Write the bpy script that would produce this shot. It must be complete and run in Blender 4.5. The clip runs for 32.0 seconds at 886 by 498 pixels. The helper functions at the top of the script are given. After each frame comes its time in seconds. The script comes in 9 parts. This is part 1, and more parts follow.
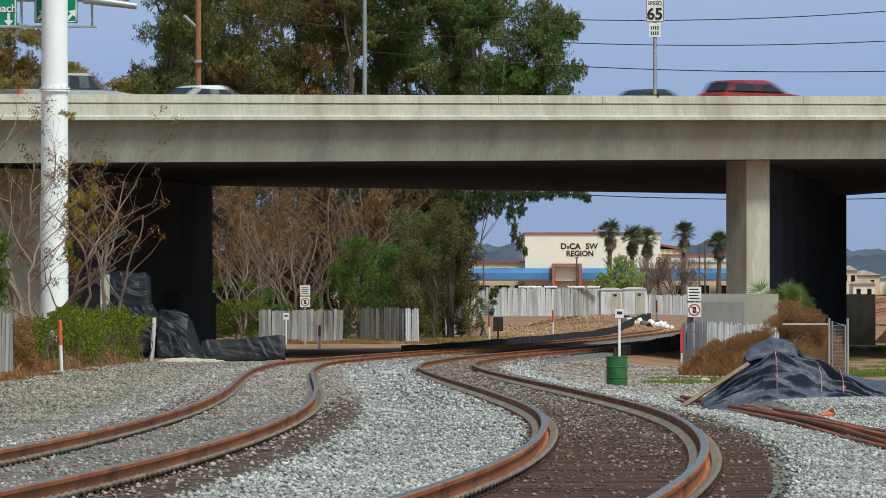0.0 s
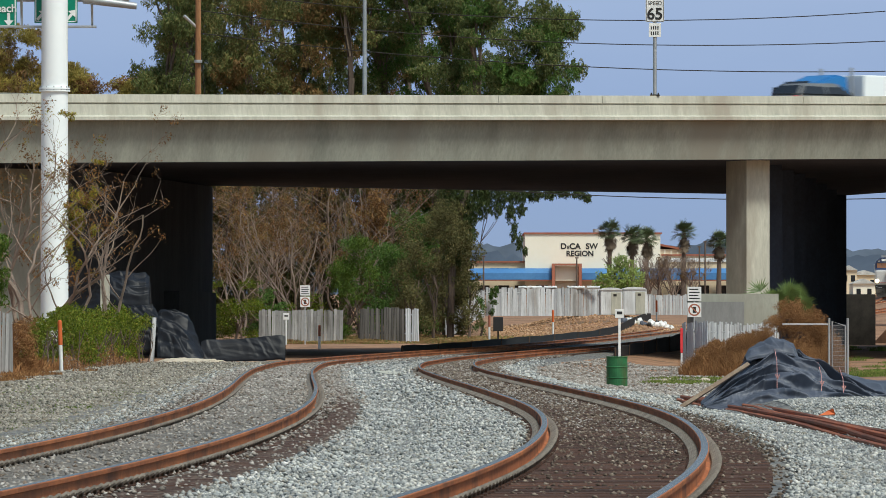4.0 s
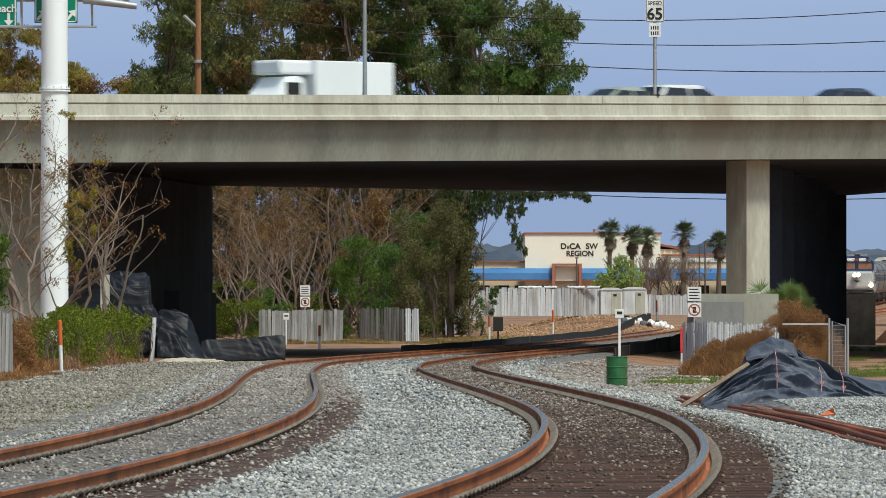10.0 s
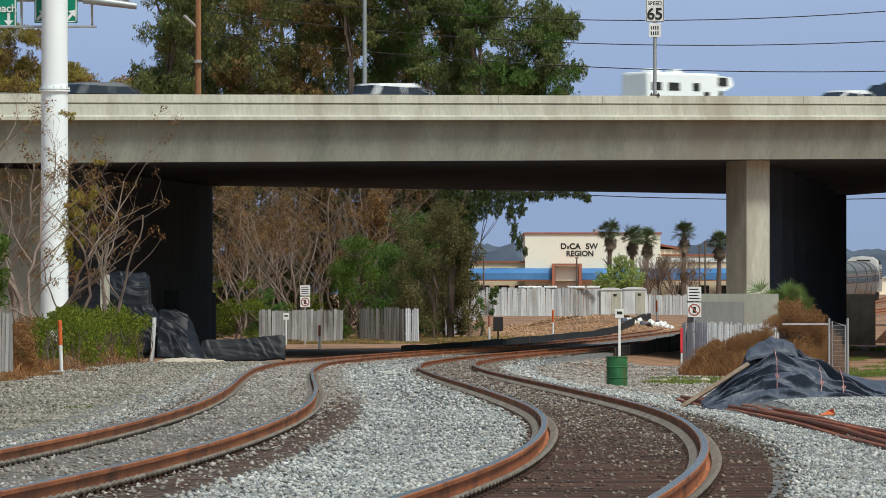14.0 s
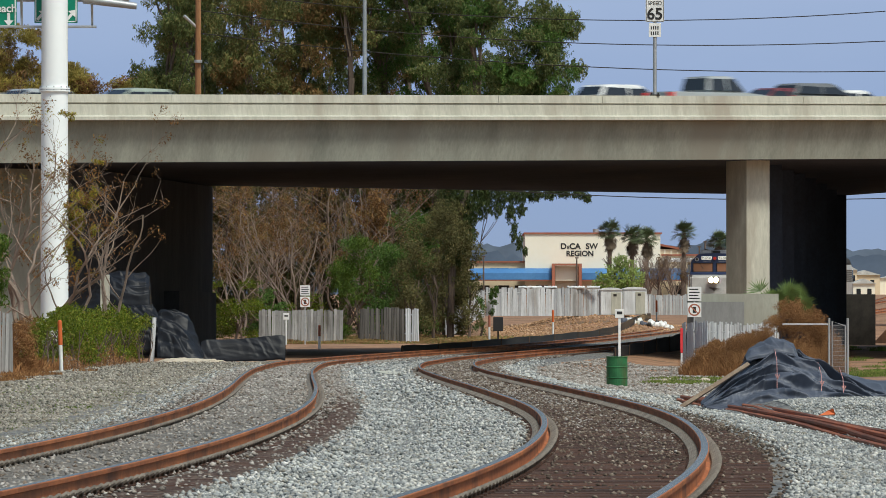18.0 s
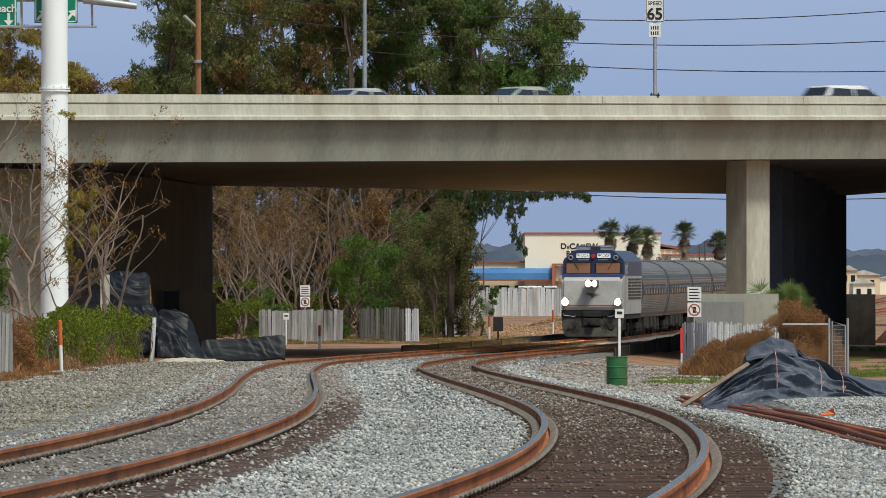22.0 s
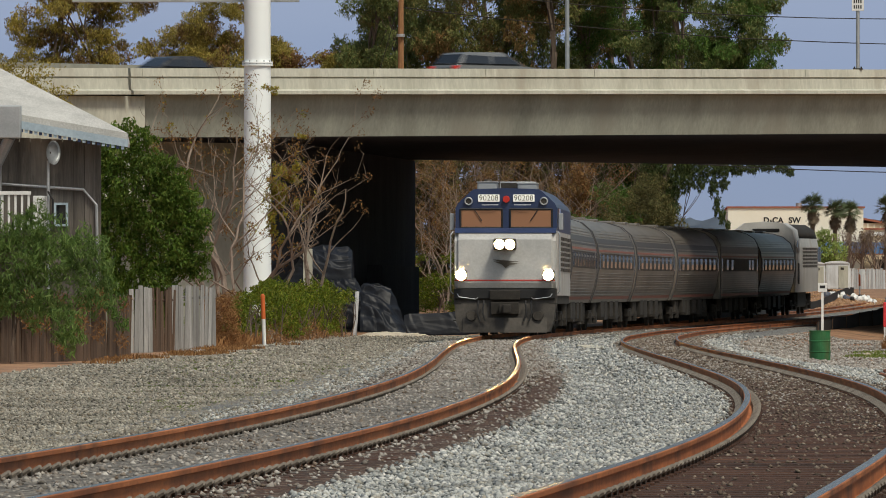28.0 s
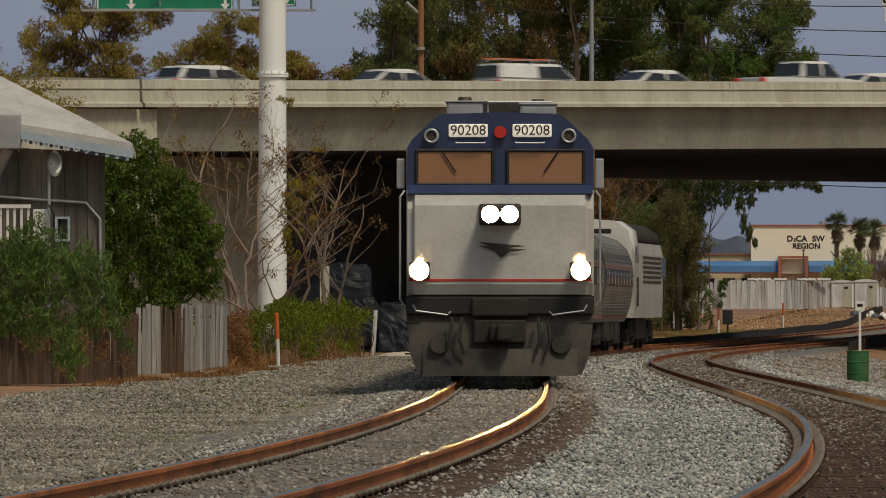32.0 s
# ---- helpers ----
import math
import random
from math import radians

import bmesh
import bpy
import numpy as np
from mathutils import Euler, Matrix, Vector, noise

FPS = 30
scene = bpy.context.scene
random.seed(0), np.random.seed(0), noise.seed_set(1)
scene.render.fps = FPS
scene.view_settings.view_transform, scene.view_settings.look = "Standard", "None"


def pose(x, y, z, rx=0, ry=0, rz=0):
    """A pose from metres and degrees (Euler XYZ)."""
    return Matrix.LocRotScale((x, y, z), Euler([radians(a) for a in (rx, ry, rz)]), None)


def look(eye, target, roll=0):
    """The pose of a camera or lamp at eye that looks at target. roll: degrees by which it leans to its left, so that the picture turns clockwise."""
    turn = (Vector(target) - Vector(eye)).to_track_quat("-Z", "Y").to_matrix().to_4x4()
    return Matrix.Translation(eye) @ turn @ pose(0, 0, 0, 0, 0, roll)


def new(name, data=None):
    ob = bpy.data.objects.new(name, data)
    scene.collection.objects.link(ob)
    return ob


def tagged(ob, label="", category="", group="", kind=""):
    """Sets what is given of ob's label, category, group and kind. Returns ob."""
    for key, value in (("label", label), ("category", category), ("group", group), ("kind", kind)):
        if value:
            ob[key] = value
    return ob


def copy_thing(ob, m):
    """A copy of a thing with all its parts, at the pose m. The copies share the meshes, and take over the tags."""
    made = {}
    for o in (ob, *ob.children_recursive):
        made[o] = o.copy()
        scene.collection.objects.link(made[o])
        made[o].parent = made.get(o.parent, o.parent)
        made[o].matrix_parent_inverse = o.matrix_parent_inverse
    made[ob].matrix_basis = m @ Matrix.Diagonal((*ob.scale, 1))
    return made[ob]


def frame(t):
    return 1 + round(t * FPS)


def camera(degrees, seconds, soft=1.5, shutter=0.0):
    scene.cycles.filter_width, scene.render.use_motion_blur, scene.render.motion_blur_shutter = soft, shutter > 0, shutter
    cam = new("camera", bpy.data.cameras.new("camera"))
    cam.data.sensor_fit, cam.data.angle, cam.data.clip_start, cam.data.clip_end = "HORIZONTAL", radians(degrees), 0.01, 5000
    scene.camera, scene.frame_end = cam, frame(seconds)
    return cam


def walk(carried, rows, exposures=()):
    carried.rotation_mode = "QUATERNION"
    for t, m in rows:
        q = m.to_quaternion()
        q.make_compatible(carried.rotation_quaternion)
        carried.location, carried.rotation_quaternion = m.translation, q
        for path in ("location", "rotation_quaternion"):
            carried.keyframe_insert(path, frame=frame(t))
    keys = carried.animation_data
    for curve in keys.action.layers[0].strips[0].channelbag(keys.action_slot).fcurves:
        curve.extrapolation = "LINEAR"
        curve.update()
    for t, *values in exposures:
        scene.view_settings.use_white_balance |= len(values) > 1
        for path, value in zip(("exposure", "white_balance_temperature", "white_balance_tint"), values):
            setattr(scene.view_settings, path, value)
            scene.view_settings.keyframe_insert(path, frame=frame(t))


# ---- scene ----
# ---------------------------------------------------------------- camera and walk
cam = camera(6.647, 32.0, 0.85, 0.5)
EYE_Z = 1.25


def view(yaw, pitch, ahead=0.0):
    """Camera pose on its tripod: degrees to the left, degrees up, metres ahead."""
    a = radians(yaw)
    return pose(-math.sin(a) * ahead, math.cos(a) * ahead, EYE_Z, 90 + pitch, 0, yaw)


walk(cam, [
    (0.0, view(0.0, 0.603)), (0.1, view(0.0, 0.603)), (24.5, view(0.0, 0.603)), (25.7, view(0.0, 0.603)),
    (26.5, view(0.113, 0.533)), (27.0, view(0.512, 0.527)), (27.5, view(1.253, 0.467)), (28.0, view(1.522, 0.408)),
    (28.5, view(1.473, 0.309, 2.7)), (29.0, view(1.424, 0.257, 8.7)), (29.5, view(1.394, 0.220, 8.7)), (30.0, view(1.412, 0.303, 8.7)),
    (30.5, view(1.443, 0.355, 8.7)), (31.0, view(1.634, 0.374, 8.7)), (31.5, view(1.697, 0.465, 8.7)), (32.0, view(1.676, 0.552, 8.7)),
], [(0.0, 0.10, 6350, 1), (17.0, 0.08, 6450, 2), (24.5, 0.0, 6700, 4), (27.0, -0.03, 6950, 5), (28.5, -0.22, 7100, 5), (30.0, -0.42, 7400, 6), (32.0, -0.75, 7900, 7)])

# ---------------------------------------------------------------- world, sun
world = bpy.data.worlds.new("sky")
scene.world = world
world.use_nodes = True
wn = world.node_tree
sky = wn.nodes.new("ShaderNodeTexSky")
sky.sky_type = "NISHITA"
sky.sun_disc = False
sky.sun_elevation = radians(55)
sky.sun_rotation = radians(146)
sky.air_density, sky.dust_density, sky.ozone_density = 1.2, 3.0, 2.0
wn.links.new(sky.outputs[0], wn.nodes["Background"].inputs[0])
wn.nodes["Background"].inputs[1].default_value = 0.095
sun_data = bpy.data.lights.new("sun", "SUN")
sun_data.energy, sun_data.angle, sun_data.color = 2.6, radians(12), (1.0, 0.955, 0.88)
sun = new("sun", sun_data)
sun.matrix_world = look((26, -38, 66), (0, 0, 0))

# ---------------------------------------------------------------- materials


def material(name, rough=0.8, metal=0.0):
    m = bpy.data.materials.new(name)
    m.use_nodes = True
    b = m.node_tree.nodes["Principled BSDF"]
    b.inputs["Roughness"].default_value = rough
    b.inputs["Metallic"].default_value = metal
    return m, m.node_tree, b


def link(nt, a, b):
    nt.links.new(a, b)


def coords(nt, stretch=(1, 1, 1), world_space=False):
    if world_space:
        src = nt.nodes.new("ShaderNodeNewGeometry").outputs["Position"]
    else:
        src = nt.nodes.new("ShaderNodeTexCoord").outputs["Object"]
    mp = nt.nodes.new("ShaderNodeMapping")
    mp.inputs["Scale"].default_value = stretch
    link(nt, src, mp.inputs["Vector"])
    return mp.outputs["Vector"]


def noise_tex(nt, vec, scale, detail=4.0, rough=0.6):
    n = nt.nodes.new("ShaderNodeTexNoise")
    n.inputs["Scale"].default_value = scale
    n.inputs["Detail"].default_value = detail
    n.inputs["Roughness"].default_value = rough
    link(nt, vec, n.inputs["Vector"])
    return n.outputs["Fac"]


def ramp(nt, fac, stops):
    r = nt.nodes.new("ShaderNodeValToRGB")
    while len(r.color_ramp.elements) < len(stops):
        r.color_ramp.elements.new(0.5)
    for e, (p, c) in zip(r.color_ramp.elements, stops):
        e.position, e.color = p, (*c, 1)
    link(nt, fac, r.inputs["Fac"])
    return r.outputs["Color"]


def mix(nt, fac, a, b, how="MIX"):
    m = nt.nodes.new("ShaderNodeMix")
    m.data_type, m.blend_type = "RGBA", how
    if isinstance(fac, (int, float)):
        m.inputs["Factor"].default_value = fac
    else:
        link(nt, fac, m.inputs["Factor"])
    for sock, v in ((m.inputs["A"], a), (m.inputs["B"], b)):
        if isinstance(v, tuple):
            sock.default_value = (*v, 1)
        else:
            link(nt, v, sock)
    return m.outputs["Result"]


def bump(nt, bsdf, height, strength=0.4, dist=0.02):
    b = nt.nodes.new("ShaderNodeBump")
    b.inputs["Strength"].default_value = strength
    b.inputs["Distance"].default_value = dist
    link(nt, height, b.inputs["Height"])
    link(nt, b.outputs["Normal"], bsdf.inputs["Normal"])


def surface(name, dark, light, scale=4.0, rough=0.8, metal=0.0, grain=30.0, grain_amt=0.35, stretch=(1, 1, 1), relief=0.3, dist=0.01,
            stain=None, stain_scale=0.4, world_space=True, spread=0.0, shine=0.5):
    """Two-scale surface: broad variation between two colours, a fine grain, stains, relief, and an even spread between objects."""
    m, nt, b = material(name, rough, metal)
    b.inputs["Specular IOR Level"].default_value = shine
    v = coords(nt, stretch, world_space)
    col = ramp(nt, noise_tex(nt, v, scale), [(0.3, dark), (0.72, light)])
    g = noise_tex(nt, v, grain, 3.0, 0.7)
    col = mix(nt, grain_amt, col, ramp(nt, g, [(0.25, (0.25, 0.25, 0.25)), (0.75, (0.8, 0.8, 0.8))]), "OVERLAY")
    if stain:
        s = ramp(nt, noise_tex(nt, coords(nt, (1, 1, 0.25), world_space), stain_scale, 6.0), [(0.52, (0, 0, 0)), (0.68, (1, 1, 1))])
        col = mix(nt, s, col, stain)
    if spread:
        o = nt.nodes.new("ShaderNodeObjectInfo")
        h = nt.nodes.new("ShaderNodeHueSaturation")
        mr = nt.nodes.new("ShaderNodeMapRange")
        mr.inputs["To Min"].default_value, mr.inputs["To Max"].default_value = 1 - spread, 1 + spread
        link(nt, o.outputs["Random"], mr.inputs["Value"])
        link(nt, mr.outputs["Result"], h.inputs["Value"])
        link(nt, col, h.inputs["Color"])
        col = h.outputs["Color"]
    link(nt, col, b.inputs["Base Color"])
    if relief:
        bump(nt, b, g, relief, dist)
    return m


def islands(name, colours, rough=0.7, sheen=0.0, translucent=0.0):
    """One colour for each loose piece of a mesh."""
    m, nt, b = material(name, rough)
    b.inputs["Specular IOR Level"].default_value = 0.2
    geo = nt.nodes.new("ShaderNodeNewGeometry")
    n = len(colours) - 1
    col = ramp(nt, geo.outputs["Random Per Island"], [(i / n, c) for i, c in enumerate(colours)])
    big = noise_tex(nt, coords(nt, (1, 1, 1), True), 0.5, 2.0)
    col = mix(nt, 0.55, col, ramp(nt, big, [(0.3, (0.22, 0.22, 0.22)), (0.7, (0.8, 0.8, 0.8))]), "OVERLAY")
    link(nt, col, b.inputs["Base Color"])
    if translucent:
        t = nt.nodes.new("ShaderNodeBsdfTranslucent")
        link(nt, col, t.inputs["Color"])
        ms = nt.nodes.new("ShaderNodeMixShader")
        ms.inputs[0].default_value = translucent
        link(nt, b.outputs[0], ms.inputs[1])
        link(nt, t.outputs[0], ms.inputs[2])
        link(nt, ms.outputs[0], nt.nodes["Material Output"].inputs[0])
    return m


def glow(name, colour, strength):
    m, nt, b = material(name, 0.4)
    b.inputs["Base Color"].default_value = (*colour, 1)
    b.inputs["Emission Color"].default_value = (*colour, 1)
    b.inputs["Emission Strength"].default_value = strength
    return m


def plain(name, colour, rough=0.5, metal=0.0, grain=0.15):
    return surface(name, tuple(c * 0.85 for c in colour), tuple(min(1, c * 1.12) for c in colour), 2.0, rough, metal, 40.0, grain, relief=0.0, world_space=False)


M = {}
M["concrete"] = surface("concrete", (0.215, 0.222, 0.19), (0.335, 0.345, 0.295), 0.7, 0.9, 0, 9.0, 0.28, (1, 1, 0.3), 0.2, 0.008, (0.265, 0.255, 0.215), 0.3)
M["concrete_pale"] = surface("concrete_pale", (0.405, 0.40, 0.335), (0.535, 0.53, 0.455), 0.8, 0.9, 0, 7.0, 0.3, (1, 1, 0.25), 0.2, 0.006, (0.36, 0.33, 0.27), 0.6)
M["concrete_blue"] = surface("concrete_blue", (0.15, 0.155, 0.157), (0.22, 0.225, 0.225), 0.7, 0.9, 0, 9.0, 0.25, (1, 1, 0.3), 0.2, 0.006)
# abutment concrete with the deck's shade put into its colour
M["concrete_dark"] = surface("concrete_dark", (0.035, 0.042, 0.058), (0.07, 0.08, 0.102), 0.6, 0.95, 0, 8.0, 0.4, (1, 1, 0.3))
# bluish-black copy of the concrete that holds the shade under the bridge
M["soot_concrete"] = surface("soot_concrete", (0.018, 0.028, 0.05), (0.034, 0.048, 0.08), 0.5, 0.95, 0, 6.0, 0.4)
M["asphalt"] = surface("asphalt", (0.045, 0.045, 0.048), (0.07, 0.07, 0.07), 1.0, 0.9, 0, 60.0)
M["dirt"] = surface("dirt", (0.19, 0.10, 0.055), (0.42, 0.24, 0.14), 0.35, 0.95, 0, 5.0, 0.5, (1, 1, 1), 0.6, 0.05, (0.13, 0.085, 0.05), 0.25)
M["rail_rust"] = surface("rail_rust", (0.24, 0.070, 0.022), (0.54, 0.185, 0.060), 2.2, 0.72, 0.1, 30.0, 0.4, (1, 0.25, 1), 0.3, 0.004, (0.13, 0.045, 0.02), 0.5)
M["rail_top"] = surface("rail_top", (0.22, 0.175, 0.15), (0.40, 0.335, 0.29), 1.0, 0.27, 0.9, 40.0, 0.3, (1, 0.05, 1), 0.1, 0.001)
M["tie_wood"] = surface("tie_wood", (0.028, 0.014, 0.010), (0.095, 0.045, 0.028), 3.0, 0.9, 0, 40.0, 0.5, (0.2, 2, 1), 0.6, 0.01, spread=0.25)
M["clip"] = surface("clip", (0.125, 0.108, 0.09), (0.25, 0.22, 0.185), 3.0, 0.6, 0.2, 40.0)
M["stone"] = islands("stone", [(0.10, 0.107, 0.107), (0.36, 0.38, 0.375), (0.195, 0.208, 0.212), (0.48, 0.49, 0.465), (0.27, 0.255, 0.215), (0.39, 0.405, 0.40), (0.62, 0.60, 0.55)], 0.85)
M["stone_dull"] = islands("stone_dull", [(0.095, 0.086, 0.072), (0.26, 0.247, 0.21), (0.165, 0.15, 0.122), (0.35, 0.332, 0.285), (0.22, 0.185, 0.135), (0.285, 0.265, 0.23), (0.46, 0.428, 0.355)], 0.9)
M["stone_brown"] = islands("stone_brown", [(0.045, 0.034, 0.027), (0.16, 0.125, 0.098), (0.07, 0.05, 0.04), (0.22, 0.18, 0.14), (0.10, 0.075, 0.06), (0.13, 0.10, 0.078), (0.32, 0.275, 0.22)], 0.9)


def gravel(name, colours, scale, stain):
    m, nt, b = material(name, 0.9)
    v = coords(nt, (1, 1, 1), True)
    vo = nt.nodes.new("ShaderNodeTexVoronoi")
    vo.inputs["Scale"].default_value = scale
    link(nt, v, vo.inputs["Vector"])
    sep = nt.nodes.new("ShaderNodeSeparateColor")
    link(nt, vo.outputs["Color"], sep.inputs[0])
    n = len(colours) - 1
    col = ramp(nt, sep.outputs[0], [(i / n, c) for i, c in enumerate(colours)])
    gap = ramp(nt, vo.outputs["Distance"], [(0.25, (1, 1, 1)), (0.75, (0.25, 0.24, 0.23))])
    col = mix(nt, 1.0, col, gap, "MULTIPLY")
    s = ramp(nt, noise_tex(nt, v, 0.22, 5.0), [(0.45, (0, 0, 0)), (0.7, (1, 1, 1))])
    col = mix(nt, mix(nt, 0.55, (0, 0, 0), s), col, stain)
    link(nt, col, b.inputs["Base Color"])
    inv = nt.nodes.new("ShaderNodeMath")
    inv.operation = "SUBTRACT"
    inv.inputs[0].default_value = 1.0
    link(nt, vo.outputs["Distance"], inv.inputs[1])
    bump(nt, b, inv.outputs[0], 0.9, 0.05)
    return m


M["ballast"] = gravel("ballast", [(0.09, 0.095, 0.10), (0.26, 0.28, 0.29), (0.16, 0.173, 0.187), (0.36, 0.37, 0.365), (0.21, 0.20, 0.18), (0.44, 0.435, 0.41)], 14.0, (0.26, 0.235, 0.19))
M["bed_light"] = gravel("bed_light", [(0.11, 0.10, 0.09), (0.32, 0.30, 0.265), (0.18, 0.165, 0.145), (0.42, 0.40, 0.36), (0.24, 0.215, 0.185)], 15.0, (0.23, 0.195, 0.16))
M["bed"] = gravel("bed", [(0.03, 0.022, 0.018), (0.15, 0.115, 0.09), (0.055, 0.038, 0.03), (0.25, 0.205, 0.16), (0.08, 0.057, 0.045)], 18.0, (0.042, 0.024, 0.018))
M["bed_rust"] = gravel("bed_rust", [(0.05, 0.026, 0.017), (0.20, 0.125, 0.085), (0.09, 0.045, 0.03), (0.30, 0.24, 0.19), (0.12, 0.065, 0.042)], 16.0, (0.075, 0.034, 0.02))
M["stone_mixed"] = islands("stone_mixed", [(0.13, 0.115, 0.10), (0.34, 0.32, 0.29), (0.22, 0.195, 0.17), (0.44, 0.42, 0.39), (0.27, 0.245, 0.215), (0.16, 0.12, 0.09)], 0.9)
M["euc"] = islands("euc", [(0.05, 0.085, 0.03), (0.145, 0.185, 0.06), (0.085, 0.125, 0.045), (0.23, 0.25, 0.085), (0.12, 0.155, 0.055), (0.28, 0.25, 0.10)], 0.6, 0, 0.35)
M["euc_olive"] = islands("euc_olive", [(0.06, 0.088, 0.03), (0.165, 0.178, 0.056), (0.10, 0.128, 0.04), (0.25, 0.21, 0.078), (0.145, 0.125, 0.043)], 0.6, 0, 0.25)
M["ivy"] = islands("ivy", [(0.042, 0.098, 0.022), (0.105, 0.19, 0.042), (0.066, 0.135, 0.028), (0.16, 0.235, 0.052)], 0.55, 0, 0.3)
M["hedge_dark"] = islands("hedge_dark", [(0.038, 0.085, 0.012), (0.10, 0.175, 0.024), (0.062, 0.12, 0.016), (0.15, 0.215, 0.036), (0.11, 0.125, 0.03)], 0.6, 0, 0.3)
M["gum_rust"] = islands("gum_rust", [(0.115, 0.072, 0.03), (0.24, 0.15, 0.06), (0.15, 0.12, 0.042), (0.30, 0.17, 0.068), (0.17, 0.145, 0.05)], 0.6, 0, 0.3)
M["gum_gold"] = islands("gum_gold", [(0.20, 0.165, 0.045), (0.42, 0.335, 0.085), (0.29, 0.245, 0.06), (0.50, 0.39, 0.11), (0.24, 0.235, 0.06)], 0.6, 0, 0.45)
M["pepper_leaf"] = islands("pepper_leaf", [(0.06, 0.12, 0.032), (0.16, 0.25, 0.065), (0.105, 0.18, 0.05), (0.22, 0.30, 0.095)], 0.6, 0, 0.35)
M["gum_deep"] = islands("gum_deep", [(0.03, 0.05, 0.018), (0.08, 0.11, 0.035), (0.05, 0.075, 0.025), (0.12, 0.135, 0.05)], 0.6, 0, 0.3)
M["gum_dark"] = islands("gum_dark", [(0.05, 0.06, 0.025), (0.165, 0.155, 0.06), (0.095, 0.105, 0.04), (0.23, 0.185, 0.08), (0.12, 0.135, 0.045)], 0.6, 0, 0.3)
M["wood_brown"] = islands("wood_brown", [(0.075, 0.048, 0.026), (0.20, 0.125, 0.065), (0.12, 0.08, 0.042), (0.27, 0.165, 0.08), (0.11, 0.095, 0.04)], 0.8, 0, 0.25)
M["brown_leaf"] = islands("brown_leaf", [(0.120, 0.060, 0.024), (0.240, 0.120, 0.048), (0.168, 0.102, 0.048), (0.312, 0.168, 0.060), (0.096, 0.072, 0.030)], 0.8, 0, 0.25)
M["hedge"] = islands("hedge", [(0.03, 0.058, 0.006), (0.13, 0.175, 0.014), (0.065, 0.108, 0.008), (0.22, 0.255, 0.026), (0.14, 0.115, 0.02)], 0.6, 0, 0.25)
M["fresh_leaf"] = islands("fresh_leaf", [(0.18, 0.25, 0.06), (0.33, 0.42, 0.12), (0.25, 0.33, 0.09), (0.42, 0.50, 0.18)], 0.6, 0, 0.3)
M["yellow_leaf"] = islands("yellow_leaf", [(0.36, 0.30, 0.04), (0.22, 0.24, 0.04), (0.30, 0.15, 0.04), (0.42, 0.36, 0.06), (0.16, 0.20, 0.035)], 0.6, 0, 0.3)
M["dry_brush"] = islands("dry_brush", [(0.12, 0.055, 0.025), (0.28, 0.14, 0.058), (0.18, 0.09, 0.038), (0.35, 0.20, 0.09)], 0.95)
M["twig_grey"] = surface("twig_grey", (0.15, 0.108, 0.084), (0.33, 0.25, 0.20), 1.2, 0.9, 0, 12.0, 0.4, (2, 2, 0.4))
M["grass"] = islands("grass", [(0.07, 0.12, 0.02), (0.16, 0.22, 0.05), (0.11, 0.16, 0.03), (0.26, 0.26, 0.09)], 0.8, 0, 0.2)
M["bark_dark"] = surface("bark_dark", (0.07, 0.05, 0.04), (0.16, 0.12, 0.095), 2.0, 0.95, 0, 14.0, 0.5, (2, 2, 0.4))
M["bark_tan"] = surface("bark_tan", (0.075, 0.055, 0.04), (0.18, 0.14, 0.11), 1.2, 0.9, 0, 12.0, 0.4, (2, 2, 0.4))
M["twig"] = surface("twig", (0.20, 0.15, 0.12), (0.34, 0.27, 0.22), 2.0, 0.9, 0, 14.0)
M["pole_wood"] = surface("pole_wood", (0.21, 0.10, 0.042), (0.36, 0.18, 0.08), 2.0, 0.85, 0, 16.0, 0.5, (4, 4, 0.2))
M["fence_wood"] = surface("fence_wood", (0.19, 0.185, 0.18), (0.40, 0.395, 0.385), 1.2, 0.9, 0, 18.0, 0.5, (6, 6, 0.25), 0.4, 0.01, (0.12, 0.11, 0.10), 0.8, spread=0.3)
M["fence_white"] = surface("fence_white", (0.34, 0.355, 0.38), (0.58, 0.60, 0.62), 0.8, 0.85, 0, 18.0, 0.5, (6, 6, 0.25), 0.3, 0.01, (0.24, 0.22, 0.20), 0.7, spread=0.25)
M["fence_brown"] = surface("fence_brown", (0.06, 0.036, 0.024), (0.135, 0.085, 0.055), 1.2, 0.9, 0, 18.0, 0.5, (6, 6, 0.25), 0.4, 0.01, spread=0.3)
# darker copy of the grey boards, tree shade put into the colour
M["fence_dark"] = surface("fence_dark", (0.05, 0.046, 0.042), (0.13, 0.12, 0.11), 1.2, 0.9, 0, 18.0, 0.5, (6, 6, 0.25), 0.4, 0.01, spread=0.35)
M["wall_board"] = surface("wall_board", (0.085, 0.075, 0.066), (0.20, 0.178, 0.158), 1.0, 0.9, 0, 16.0, 0.5, (5, 5, 0.2), 0.4, 0.01, (0.34, 0.30, 0.26), 0.9, spread=0.25)
M["shingle"] = surface("shingle", (0.40, 0.40, 0.385), (0.58, 0.575, 0.55), 1.5, 0.9, 0, 25.0, 0.5)
M["tarp"] = surface("tarp", (0.006, 0.007, 0.010), (0.015, 0.018, 0.025), 1.0, 0.5, 0, 14.0, 0.3, relief=0.15, dist=0.01, shine=0.28)
M["tarp_blue"] = surface("tarp_blue", (0.058, 0.069, 0.095), (0.108, 0.123, 0.16), 0.9, 0.55, 0, 10.0, 0.3, relief=0.12, dist=0.008, shine=0.5)
M["white_paint"] = surface("white_paint", (0.90, 0.95, 0.97), (0.94, 0.98, 0.99), 0.6, 0.55, 0, 8.0, 0.08, relief=0.0)
